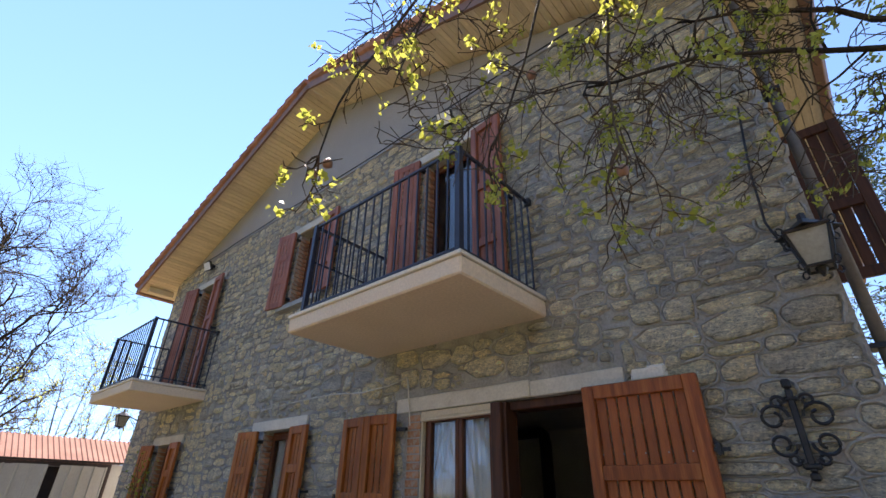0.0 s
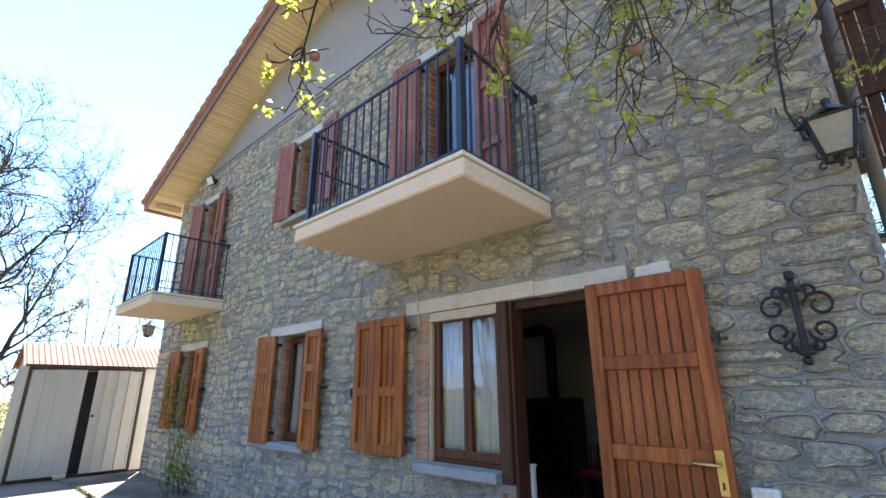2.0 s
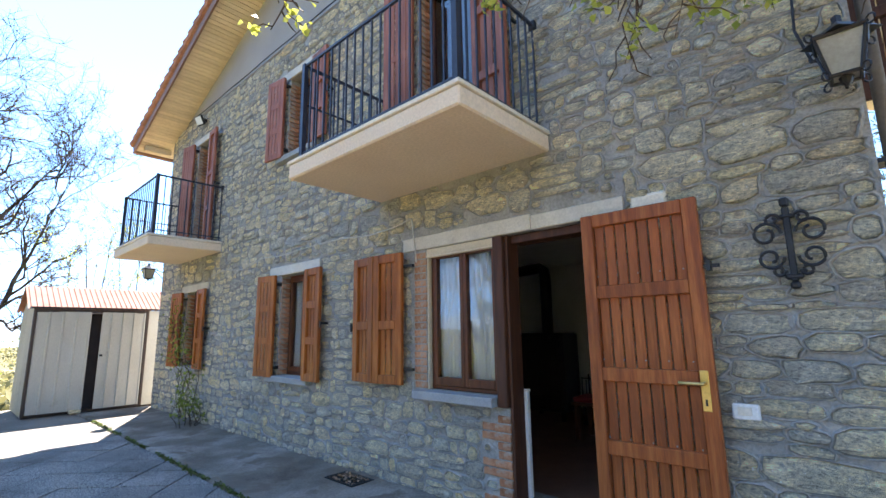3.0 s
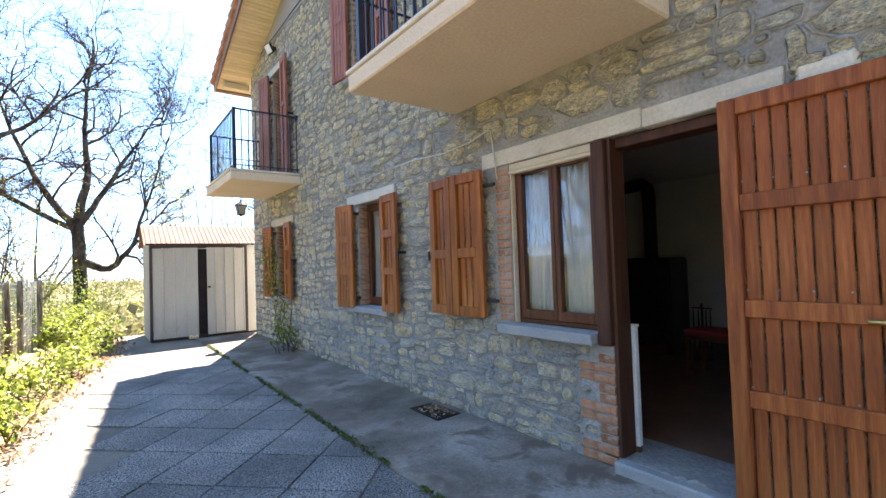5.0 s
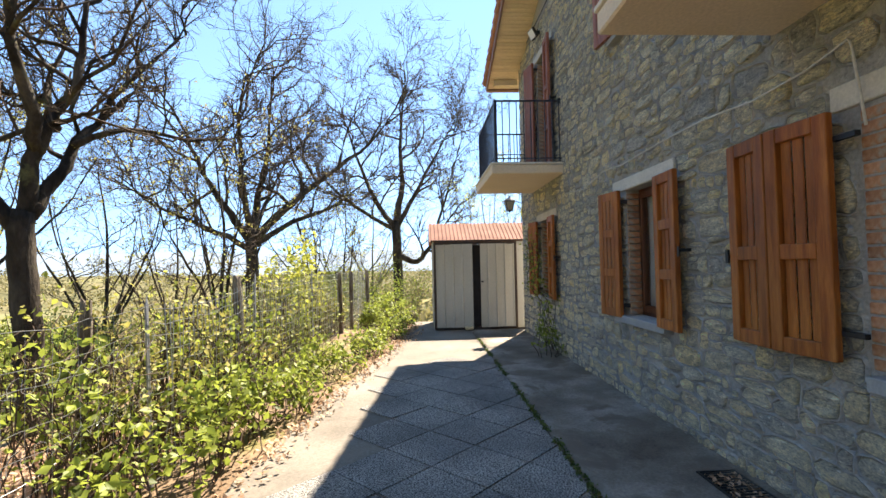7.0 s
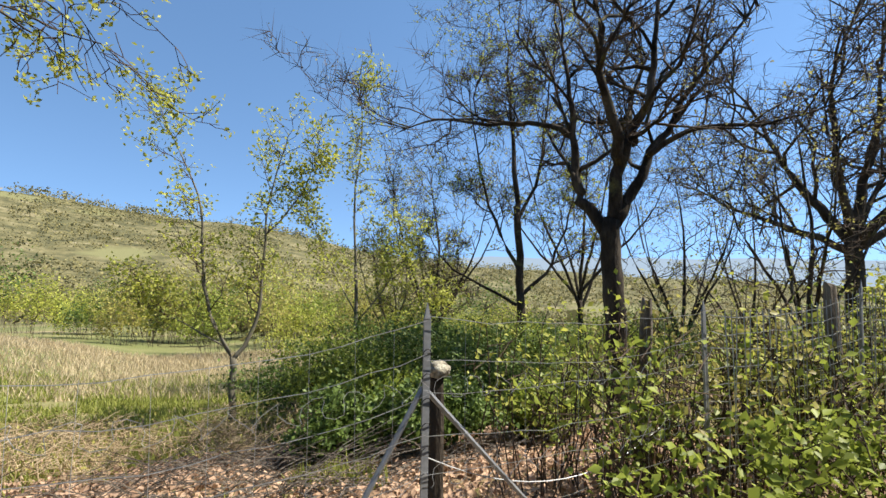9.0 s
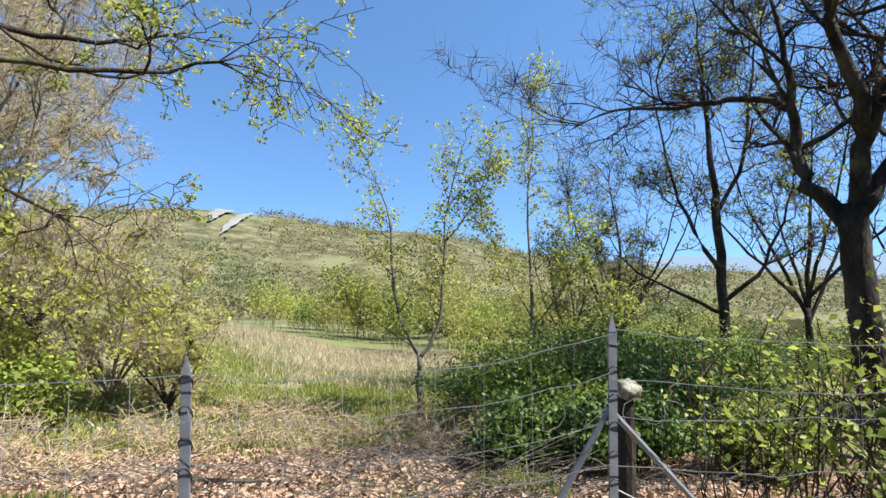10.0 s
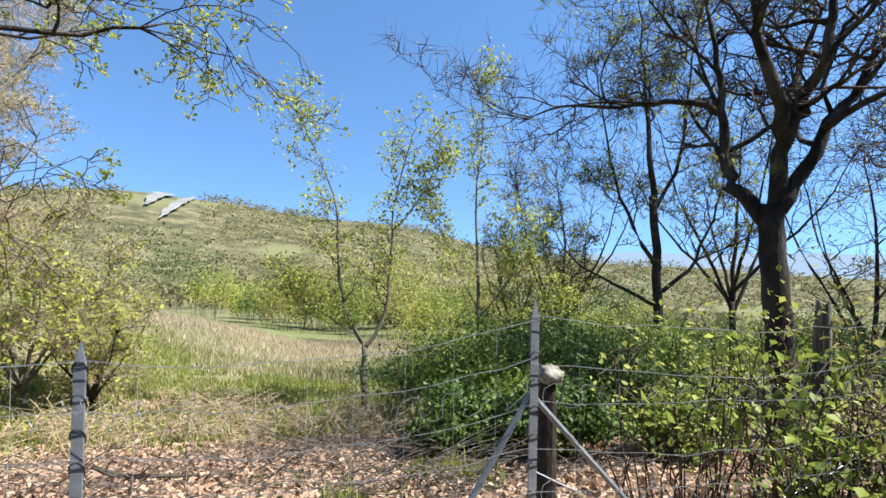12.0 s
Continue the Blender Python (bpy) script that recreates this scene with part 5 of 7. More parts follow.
# ---- trees ----
class Wood:
    """Collects limbs, twigs and leaves of one tree."""

    def __init__(self, seed, minr=0.0022):
        self.minr = minr
        self.V, self.F, self.TV, self.TF, self.leaves = [], [], [], [], []
        self.rng = random.Random(seed)

    def path(self, pts, r0, r1, sides=7, fine=False):
        n = len(pts) - 1
        radii = [r0 + (r1 - r0) * (i / n) for i in range(n + 1)]
        if fine:
            tube(self.TV, self.TF, pts, radii, 3)
        else:
            tube(self.V, self.F, pts, radii, sides)

    def grow(self, p, d, length, r, level, depth, spread=0.75, lift=0.12, kids=(6, 6, 5, 4), leafy=0.0, droop=0.0):
        rng = self.rng
        n = 7 if level < 2 else (5 if level < 3 else 3)
        pts, dirs = [Vector(p)], [Vector(d).normalized()]
        wander = 0.36 if level < 3 else 0.4
        for i in range(n):
            dd = dirs[-1] + Vector((rng.gauss(0, wander), rng.gauss(0, wander), rng.gauss(0, wander * 0.8) + lift - droop))
            dd.normalize()
            dirs.append(dd)
            pts.append(pts[-1] + dd * (length / n))
        self.path(pts, r, max(r * 0.4, self.minr * 0.6), sides=6 if level < 2 else 4, fine=level >= depth - 1)
        self.branch(pts, dirs, length, r, level, depth, spread, lift, kids, leafy, droop)

    def branch(self, pts, dirs, length, r, level, depth, spread, lift, kids, leafy, droop, start=0.25):
        rng = self.rng
        if level >= depth:
            if leafy and rng.random() < leafy:
                self.leaves.append(pts[-1])
                if rng.random() < 0.6:
                    self.leaves.append(pts[-2])
            return
        k = kids[min(level, len(kids) - 1)]
        n = len(pts) - 1
        for j in range(k):
            s = start + (1 - start) * (j + rng.random()) / k
            i = min(int(s * n), n - 1)
            f = s * n - i
            q = pts[i].lerp(pts[i + 1], f)
            base = dirs[min(i + 1, len(dirs) - 1)]
            side = Vector((rng.gauss(0, 1), rng.gauss(0, 1), rng.gauss(0, 0.7)))
            side -= base * side.dot(base)
            side.normalize()
            dd = base * (1 - spread * 0.55) + side * spread
            ll = length * (0.42 + 0.28 * rng.random()) * (1.1 - 0.45 * s)
            rr = max(r * (1 - 0.5 * s) * 0.7, self.minr)
            self.grow(q, dd, ll, rr, level + 1, depth, spread, lift, kids, leafy, droop)

    def limb(self, pts, r0, r1, length, depth, **kw):
        """An explicit limb through pts, with side branches."""
        pts = [Vector(p) for p in pts]
        fine = []
        wob = min(1.0, r0 * 11) * 0.5
        for i in range(len(pts) - 1):
            a, b = pts[max(i - 1, 0)], pts[min(i + 2, len(pts) - 1)]
            for k in range(4):
                t = k / 4
                q = 0.5 * ((2 * pts[i]) + (pts[i + 1] - a) * t + (2 * a - 5 * pts[i] + 4 * pts[i + 1] - b) * t * t + (3 * pts[i] - 3 * pts[i + 1] + b - a) * t ** 3)
                if i or k:
                    q = q + Vector((self.rng.gauss(0, 0.06), self.rng.gauss(0, 0.06), self.rng.gauss(0, 0.05))) * wob
                fine.append(q)
        fine.append(pts[-1])
        self.path(fine, r0, min(r1, max(0.008, self.minr)), sides=8)
        dirs = [(fine[min(i + 1, len(fine) - 1)] - fine[max(i - 1, 0)]).normalized() for i in range(len(fine))]
        self.branch(fine, dirs, length, (r0 + r1) / 2, 1, depth, kw.get("spread", 0.75), kw.get("lift", 0.12), kw.get("kids", (6, 7, 5, 4)), kw.get("leafy", 0.0), kw.get("droop", 0.0), kw.get("start", 0.25))
        for k in range(3):
            dd = dirs[-1] + Vector((self.rng.gauss(0, 0.5), self.rng.gauss(0, 0.5), self.rng.gauss(0, 0.35)))
            self.grow(fine[-2], dd, length * 0.75, max(self.minr * 1.6, r1 * 0.45), 2, depth, kw.get("spread", 0.75), kw.get("lift", 0.12), kw.get("kids", (6, 7, 5, 4)), kw.get("leafy", 0.0), kw.get("droop", 0.0))


def finish_tree(w, name, at, label, bark, twig, leafmat=None, leaf=0.05, per=5, scatter=0.05, seed=1, group="trees", category="tree", haze=0, haze_mat=None):
    root = thing(name, at, label, category, group=group)
    o = Vector(at)
    part("trunk", ([v - o for v in w.V], w.F), bark, root, smooth=True)
    if w.TV:
        part("twig_crown", ([v - o for v in w.TV], w.TF), twig, root)
    if haze and w.TV:
        rng = np.random.default_rng(seed + 70)
        tv = np.array([tuple(v - o) for v in w.TV])
        c = tv[rng.integers(0, len(tv), haze)]
        P, Fq = twig_strokes(c, *((0.24, 0.007) if haze_mat else (0.38, 0.011)), rng)
        quick_mesh("twig_spray", P, Fq, haze_mat or twig, root)
    if w.leaves and leafmat:
        rng = np.random.default_rng(seed)
        c = np.repeat(np.array([tuple(v - o) for v in w.leaves]), per, 0)
        c = c + rng.normal(0, scatter, c.shape)
        P, Fq = leaf_cloud(c, leaf, rng, 0.3, 0.62)
        quick_mesh("leaf_crown", P, Fq, leafmat, root)
    return root


def facing(at, eye):
    """Unit vectors to the right and away, for a tree seen from eye."""
    a = (Vector(at) - Vector(eye))
    a.z = 0
    a.normalize()
    return Vector((a.y, -a.x, 0)), a


EYE_W = Vector((1.6, -2.3, 1.35))


def oak(name, at, label, trunk, limbs, seed, depth=4, leafy=0.25, leafmat=None, leaf=0.05, per=3, kids=(6, 8, 6, 4), bark=None, twig=None, length=1.0, scatter=0.05, spread=0.75, lift=0.1, grow=1.0, minr=0.005, haze=0, haze_mat=None):
    """A spreading tree: trunk and limbs given as (across, deep, up) in metres from the foot, across and deep as seen from the terrace."""
    w = Wood(seed, minr)
    o = Vector(at)
    r_, a_ = facing(at, EYE_W)

    def place(q):
        return o + r_ * (q[0] * grow) + a_ * (q[1] * grow) + Vector((0, 0, q[2] * grow))
    pts = [place(q) for q in trunk[0]]
    fine = []
    for i in range(len(pts) - 1):
        for k in range(3):
            fine.append(pts[i].lerp(pts[i + 1], k / 3) + (Vector((w.rng.gauss(0, 0.02), w.rng.gauss(0, 0.02), 0)) if i + k else Vector()))
    fine.append(pts[-1])
    w.path(fine, trunk[1], trunk[2], sides=12)
    for q, r0, r1, ll in limbs:
        w.limb([place(p) for p in q], r0, r1, ll * grow * length, depth, kids=kids, leafy=leafy, spread=spread, lift=lift)
    return finish_tree(w, name, at, label, bark or BARK, twig or TWIG, leafmat, leaf, per, scatter, seed, haze=haze, haze_mat=haze_mat)


# large dark oak close behind the fence
oak("oak_tree", (-4.1, -7.4, -0.75), "large dark-barked oak with bare crooked limbs behind the fence",
    ([(0.1, 0, -0.3), (0.1, 0, 0.6), (0.02, 0, 1.8), (-0.03, 0, 2.6), (0.0, 0, 3.0)], 0.175, 0.145),
    [([(-0.03, 0, 2.75), (-0.45, 0.1, 3.3), (-0.58, 0.1, 3.9), (-0.56, 0.0, 4.6), (-0.75, -0.1, 5.6), (-0.95, 0, 6.8)], 0.110, 0.033, 2.2),
     ([(-0.58, 0.1, 4.35), (-1.1, 0, 4.6), (-1.9, -0.2, 4.6), (-2.8, -0.3, 4.75), (-3.5, -0.4, 4.55)], 0.057, 0.017, 2.0),
     ([(0.0, 0, 2.9), (0.12, -0.1, 3.9), (0.5, -0.2, 4.8), (0.62, -0.2, 5.8), (0.8, -0.2, 7.2)], 0.116, 0.033, 2.4),
     ([(0.05, 0, 2.95), (0.45, 0.2, 3.7), (0.8, 0.4, 4.5), (1.3, 0.4, 5.3), (2.1, 0.5, 6.3)], 0.105, 0.033, 2.3),
     ([(0.5, 0.2, 4.0), (1.1, 0.1, 4.35), (2.0, 0.0, 4.3), (3.0, -0.2, 4.5)], 0.057, 0.017, 1.9),
     ([(0.12, -0.1, 3.8), (-0.1, -0.7, 4.7), (-0.2, -1.2, 5.8), (0.1, -1.6, 7.0)], 0.099, 0.033, 2.2),
     ([(0.3, 0.1, 4.2), (0.3, 0.9, 5.0), (0.6, 1.6, 6.2)], 0.088, 0.033, 2.1)], 21, leafy=0.3, leafmat=LEAF_BUD, leaf=0.035, per=2, length=1.4, minr=0.005, haze=5000)
# broad oak further along
oak("oak_tree", (-16.0, -8.75, -2.4), "broad spreading bare oak standing in the hedge",
    ([(0, 0, -0.5), (0, 0, 1.5), (0.03, 0, 3.0), (0.0, 0, 3.9)], 0.27, 0.22),
    [([(0, 0, 3.7), (-0.6, 0, 4.6), (-1.3, 0.2, 5.8), (-1.9, 0, 7.2), (-2.6, 0, 8.4)], 0.176, 0.054, 3.0),
     ([(0, 0, 3.8), (0.2, 0.3, 5.2), (0.5, 0.3, 6.8), (0.6, 0.2, 9.3)], 0.189, 0.054, 3.0),
     ([(0, 0, 3.7), (0.9, -0.2, 4.7), (2.2, -0.2, 5.8), (3.6, 0, 7.0), (4.6, 0, 8.3)], 0.189, 0.054, 3.2),
     ([(0, 0, 3.6), (1.2, 0.3, 4.4), (2.6, 0.4, 5.0), (4.0, 0.4, 6.2)], 0.135, 0.041, 2.7),
     ([(0, 0, 3.5), (-0.9, -0.3, 4.0), (-2.2, -0.4, 4.6), (-3.4, -0.4, 5.4)], 0.135, 0.041, 2.6),
     ([(0, 0, 3.8), (-0.2, -0.8, 5.2), (-0.3, -1.6, 7.0), (0.2, -2.0, 8.6)], 0.149, 0.041, 2.8),
     ([(0, 0, 3.7), (0.4, 1.0, 5.0), (1.2, 2.0, 6.8)], 0.135, 0.041, 2.8)], 22, leafy=0.2, leafmat=LEAF_BUD, leaf=0.05, per=2, grow=1.3, length=1.45, minr=0.010, haze=15000)
# oak beyond the shed
oak("oak_tree", (-19.5, -3.3, -1.8), "tall bare oak beyond the garden shed",
    ([(0, 0, -0.5), (0.05, 0, 2.2), (-0.05, 0, 4.6)], 0.26, 0.2),
    [([(-0.05, 0, 4.3), (-0.9, 0, 5.6), (-1.6, 0.2, 7.4), (-2.2, 0, 9.2)], 0.150, 0.044, 2.8),
     ([(-0.05, 0, 4.5), (0.25, 0, 6.2), (0.2, 0.2, 8.2), (0.5, 0, 10.4)], 0.175, 0.044, 2.8),
     ([(0.0, 0, 3.2), (0.8, 0, 3.0), (1.5, 0, 3.8), (2.0, 0, 5.5), (2.6, 0, 7.6)], 0.163, 0.044, 2.6),
     ([(0, 0, 4.4), (0.8, 0.3, 5.8), (1.6, 0.3, 7.3), (2.6, 0, 9.0)], 0.138, 0.037, 2.8),
     ([(0, 0, 4.2), (-1.3, -0.2, 5.0), (-2.6, -0.3, 6.0), (-3.4, 0, 7.2)], 0.112, 0.037, 2.4)], 23, leafy=0.2, leafmat=LEAF_BUD, leaf=0.05, per=2, kids=(6, 9, 7, 4), grow=1.15, length=1.45, minr=0.010, haze=15000)
# slender tree left of the large oak
oak("slender_tree", (-6.2, -12.4, -1.8), "slender grey tree with fine upright branches and opening buds",
    ([(0.25, 0, -0.4), (0.1, 0, 1.0), (0.0, 0, 3.0), (-0.1, 0, 5.0)], 0.14, 0.09),
    [([(-0.1, 0, 4.8), (-0.2, 0, 6.4), (-0.35, 0, 8.2), (-0.5, 0, 10.4)], 0.085, 0.02, 2.0),
     ([(0, 0, 3.2), (-0.7, 0, 4.6), (-1.2, 0, 6.4), (-1.5, 0, 8.6)], 0.06, 0.018, 1.8),
     ([(0, 0, 2.6), (0.7, 0, 3.2), (1.2, 0.1, 4.4), (1.5, 0.1, 5.6)], 0.06, 0.015, 1.6),
     ([(0, 0, 2.3), (-1.0, 0, 2.8), (-2.0, -0.1, 3.4), (-2.6, 0, 4.4)], 0.05, 0.012, 1.7),
     ([(-0.1, 0, 4.6), (0.5, 0.3, 6.0), (0.7, 0.4, 8.0), (0.9, 0.4, 9.8)], 0.06, 0.015, 1.9)], 24, leafy=0.85, leafmat=LEAF_YOUNG, leaf=0.075, per=3, bark=BARK, length=1.5, haze=12000)
# young trees with fresh leaves on the slope
oak("young_tree", (0.9, -11.6, -1.35), "young two-stemmed tree with fresh yellow-green leaves on the slope",
    ([(0.05, 0, -0.3), (0.0, 0, 0.5), (0, 0, 1.0)], 0.068, 0.056),
    [([(0, 0, 0.95), (-0.35, 0, 1.7), (-0.5, 0, 2.6), (-0.6, 0, 3.6), (-1.1, 0, 4.7)], 0.038, 0.010, 1.1),
     ([(0, 0, 0.95), (0.3, 0, 1.5), (0.4, 0, 2.4), (0.45, 0, 3.4), (0.7, 0, 4.6)], 0.042, 0.010, 1.1),
     ([(0.42, 0, 3.0), (0.9, 0, 3.6), (1.2, 0, 4.3)], 0.021, 0.006, 0.8),
     ([(-0.15, 0, 1.2), (-0.8, 0.1, 1.6), (-1.3, 0.1, 1.9)], 0.017, 0.006, 0.8)], 128, depth=3, leafy=0.95, leafmat=LEAF_YOUNG, leaf=0.072, per=6, kids=(5, 12, 9), bark=GREYBARK, scatter=0.10, grow=1.12, length=1.2)
oak("young_tree", (-1.5, -11.9, -1.35), "young tree with fresh pale green leaves above the thicket",
    ([(0, 0, -0.3), (0, 0, 1.4), (-0.05, 0, 2.6)], 0.049, 0.034),
    [([(-0.05, 0, 2.5), (-0.1, 0, 3.8), (0.0, 0, 5.0), (-0.05, 0, 6.2)], 0.029, 0.005, 0.8),
     ([(0, 0, 1.6), (-0.5, 0, 2.5), (-0.9, 0, 3.4)], 0.017, 0.005, 0.8),
     ([(0, 0, 1.5), (0.6, 0, 2.3), (0.8, 0, 3.3)], 0.017, 0.005, 0.8),
     ([(0, 0, 1.0), (0.9, 0, 1.3), (1.6, 0, 1.9)], 0.017, 0.005, 0.7)], 26, depth=3, leafy=0.9, leafmat=LEAF_YOUNG, leaf=0.07, per=6, kids=(5, 11, 8), bark=GREYBARK, scatter=0.10, grow=1.1, length=1.1)


# ---- overhanging oak beside the house ----
w = Wood(41, 0.0036)
tr = [(5.75, -1.2, -0.1), (5.7, -1.2, 1.2), (5.6, -1.2, 2.4), (5.5, -1.3, 3.2)]
w.path([Vector(p) for p in tr], 0.2, 0.13, sides=12)
kw = dict(kids=(6, 9, 7, 5), leafy=0.36, spread=0.8, lift=-0.02, droop=0.06, start=0.15)
w.limb([(5.6, -1.2, 2.3), (4.7, -1.05, 2.85), (4.0, -0.95, 3.1), (3.4, -1.2, 3.3), (2.8, -1.5, 3.25)], 0.022, 0.006, 1.25, 4, **{**kw, "droop": 0.16, "leafy": 0.2})
w.limb([(4.7, -1.05, 2.85), (4.2, -0.75, 3.3), (3.7, -0.8, 3.75), (3.2, -1.0, 3.9)], 0.024, 0.006, 1.1, 4, **{**kw, "droop": 0.14, "leafy": 0.25})
w.limb([(5.5, -1.3, 3.1), (4.6, -1.8, 4.1), (3.5, -2.0, 4.5), (2.7, -1.95, 4.45), (2.2, -1.95, 4.3)], 0.022, 0.006, 1.2, 4, **kw)
w.limb([(5.6, -1.2, 2.5), (5.25, -3.0, 2.75), (4.7, -4.5, 2.72), (3.8, -5.25, 2.6), (3.1, -5.5, 2.66), (2.55, -5.55, 2.8)], 0.04, 0.009, 1.3, 4, **{**kw, "leafy": 0.75, "kids": (6, 7, 5, 4), "droop": 0.03})
w.limb([(5.3, -2.8, 2.7), (5.0, -4.6, 2.95), (4.2, -5.6, 3.0), (3.6, -5.9, 3.02), (3.05, -6.05, 3.2)], 0.042, 0.008, 1.3, 4, **{**kw, "leafy": 0.75, "kids": (6, 7, 5, 4), "droop": 0.03})
w.limb([(5.4, -2.2, 2.4), (5.0, -4.6, 2.35), (4.35, -5.6, 2.1), (3.75, -6.0, 1.75)], 0.036, 0.007, 1.3, 4, **{**kw, "leafy": 0.7, "droop": 0.1})
# upper crown out of view, added to shade the wall's right end
up = {**kw, "kids": (6, 8, 6, 4), "leafy": 0.6, "lift": 0.06, "droop": 0.0}
for a, reach, top in ((0.2, 2.6, 6.2), (1.3, 1.9, 6.6), (2.2, 1.5, 6.0), (3.9, 2.0, 5.6), (4.8, 2.6, 6.4), (5.6, 2.4, 7.0)):
    c_, s_ = math.cos(a), math.sin(a)
    w.limb([(5.5, -1.3, 3.1), (5.6 + 0.3 * reach * c_, -1.3 + 0.3 * reach * s_, 4.0), (5.7 + 0.7 * reach * c_, -1.3 + 0.7 * reach * s_, 5.0), (5.8 + reach * c_, -1.3 + reach * s_, top)], 0.07, 0.015, 1.9, 4, **up)
# shoots hanging into view
shoots = [[(3.0, -2.0, 4.45), (2.85, -1.9, 3.7), (2.7, -1.93, 3.1), (2.55, -1.96, 2.7)], [(3.4, -2.0, 4.5), (3.15, -1.9, 3.6), (3.02, -1.87, 2.9), (2.99, -1.86, 2.48)],
          [(2.2, -1.95, 4.3), (2.1, -2.2, 3.5), (2.03, -2.35, 3.0), (2.0, -2.4, 2.62)], [(2.5, -1.95, 4.4), (2.3, -2.1, 3.7), (2.2, -2.2, 3.1)]]
for s in shoots:
    w.limb(s, 0.009, 0.003, 0.35, 3, kids=(6, 5, 3), leafy=0.42, spread=0.8, lift=0.0, start=0.2)
tree_r = finish_tree(w, "oak_tree", (5.75, -1.2, 0.0), "leaning oak with drooping twigs and small yellow-green spring leaves", BARK, TWIG, LEAF_YOUNG, 0.032, 8, 0.02, 5)
for q in ((2.99, -1.86, 2.44), (2.0, -2.4, 2.6), (2.03, -2.36, 2.66), (2.72, -1.9, 3.05)):
    bm = bmesh.new()
    bmesh.ops.create_icosphere(bm, subdivisions=2, radius=0.021)
    for v in bm.verts:
        v.co *= 1 + 0.16 * noise.noise(v.co * 90)
    g = part("oak_gall", bm, FASCIA, tree_r, "round brown oak gall", smooth=True)
    g.location = Vector(q) - Vector((5.75, -1.2, 0.0))


# ---- fence ----
fence = thing("fence", (0.73, FENCE_Y, 0), "rusty wire-mesh fence on thin metal posts along the terrace", "fence")


def fence_post(x, y, top, lean=(0, 0), r=0.017, wrapped=False, name_label=""):
    bm = boxes((-r, r, -0.004, 0.004, -0.6, top - 0.06), (-0.004, 0.004, -r, 0.0, -0.6, top - 0.06), bevel=0.0015)
    tip = bmesh.ops.create_cone(bm, segments=4, radius1=r * 1.25, radius2=0.001, depth=0.07, matrix=Matrix.Translation((0, 0, top - 0.028)) @ pose(0, 0, 0, 0, 0, 45))
    for v in tip["verts"]:
        v.co.y *= 0.35
    p = part("post", bm, GALV, fence, name_label)
    p.matrix_basis = pose(x - 0.73, y - FENCE_Y, 0, lean[0], lean[1], 0)
    if wrapped:
        for k in range(9):
            z = 0.25 + k * 0.10
            pts = [Vector((r * 1.25 * math.cos(t), r * 0.8 * math.sin(t), z + 0.03 * math.sin(t * 1.0))) for t in [j * 0.7 for j in range(10)]]
            part("tie_wire", tubes([(pts, 0.0022)], 4), IRON, p)
    return p


POSTS = [(-14.2, -4.02, 1.35), (-11.45, -4.03, 1.38), (-8.7, -4.05, 1.38), (-5.95, -4.05, 1.40), (-3.2, -4.07, 1.38), (-1.2, -4.1, 1.25), (0.73, -4.1, 1.265), (2.18, -4.1, 1.135), (5.2, -4.2, 1.1)]
for i, (x, y, top) in enumerate(POSTS):
    fence_post(x, y, top, (random.uniform(-2, 2), random.uniform(-2, 2)) if i not in (6, 7) else (0.5, 1.0 if i == 7 else -0.4), wrapped=i in (6, 7), name_label="grey pointed metal post bound with wire" if i in (6, 7) else "")


def wood_post(x, y, top, r, lean=(0, 0), label="old split wooden post", seed=1, mat_=None):
    rr = random.Random(seed)
    bm = bmesh.new()
    rings = 9
    V = []
    for i in range(rings):
        z = -0.6 + (top + 0.6) * i / (rings - 1)
        ring = []
        for k in range(12):
            t = 2 * math.pi * k / 12
            q = r * (1 + 0.12 * math.sin(3 * t + seed) + rr.uniform(-0.07, 0.07)) * (1 if i < rings - 1 else 0.8)
            ring.append(bm.verts.new((q * math.cos(t), q * math.sin(t), z + (rr.uniform(-0.03, 0.03) if i == rings - 1 else 0))))
        V.append(ring)
    for i in range(rings - 1):
        for k in range(12):
            bm.faces.new((V[i][k], V[i][(k + 1) % 12], V[i + 1][(k + 1) % 12], V[i + 1][k]))
    bm.faces.new(V[-1])
    p = part("wooden_post", bm, mat_ or OLDWOOD, fence, label)
    p.matrix_basis = pose(x - 0.73, y - FENCE_Y, 0, lean[0], lean[1], 0)


wood_post(0.585, -4.27, 0.94, 0.04, (2, -1), "rotten dark wooden post with a pale knobbly top", 3, BARK)
wood_post(2.95, -4.12, 0.94, 0.05, (0, 0), "thick grey weathered wooden post bound with wire", 4)
wood_post(3.17, -4.2, 0.97, 0.028, (0, 1), "thin round grey stake", 5)
wood_post(-8.4, -4.0, 1.3, 0.055, (1, 2), "thick dark old wooden post", 6)
wood_post(-3.1, -4.18, 1.35, 0.05, (2, 2), "thin dark wooden stake", 7)
wood_post(-1.42, -4.75, 1.22, 0.045, (0, -2), "pale split leaning stake", 8)
wood_post(-9.9, -4.0, 1.3, 0.05, (0, 2), "thick dark old wooden post", 9)
wood_post(-12.6, -3.9, 1.3, 0.055, (0, 2), "thick dark old wooden post", 10)
bm = bmesh.new()
bmesh.ops.create_icosphere(bm, subdivisions=3, radius=0.052)
for v in bm.verts:
    v.co *= 1 + 0.35 * noise.noise(v.co * 28) + 0.12 * noise.noise(v.co * 80)
    v.co.z *= 0.75
knob = part("post_knob", bm, KNOB, fence, "pale lichen-covered knobbly post top", smooth=True)
knob.location = (0.58 - 0.73, -4.27 - FENCE_Y, 0.95)
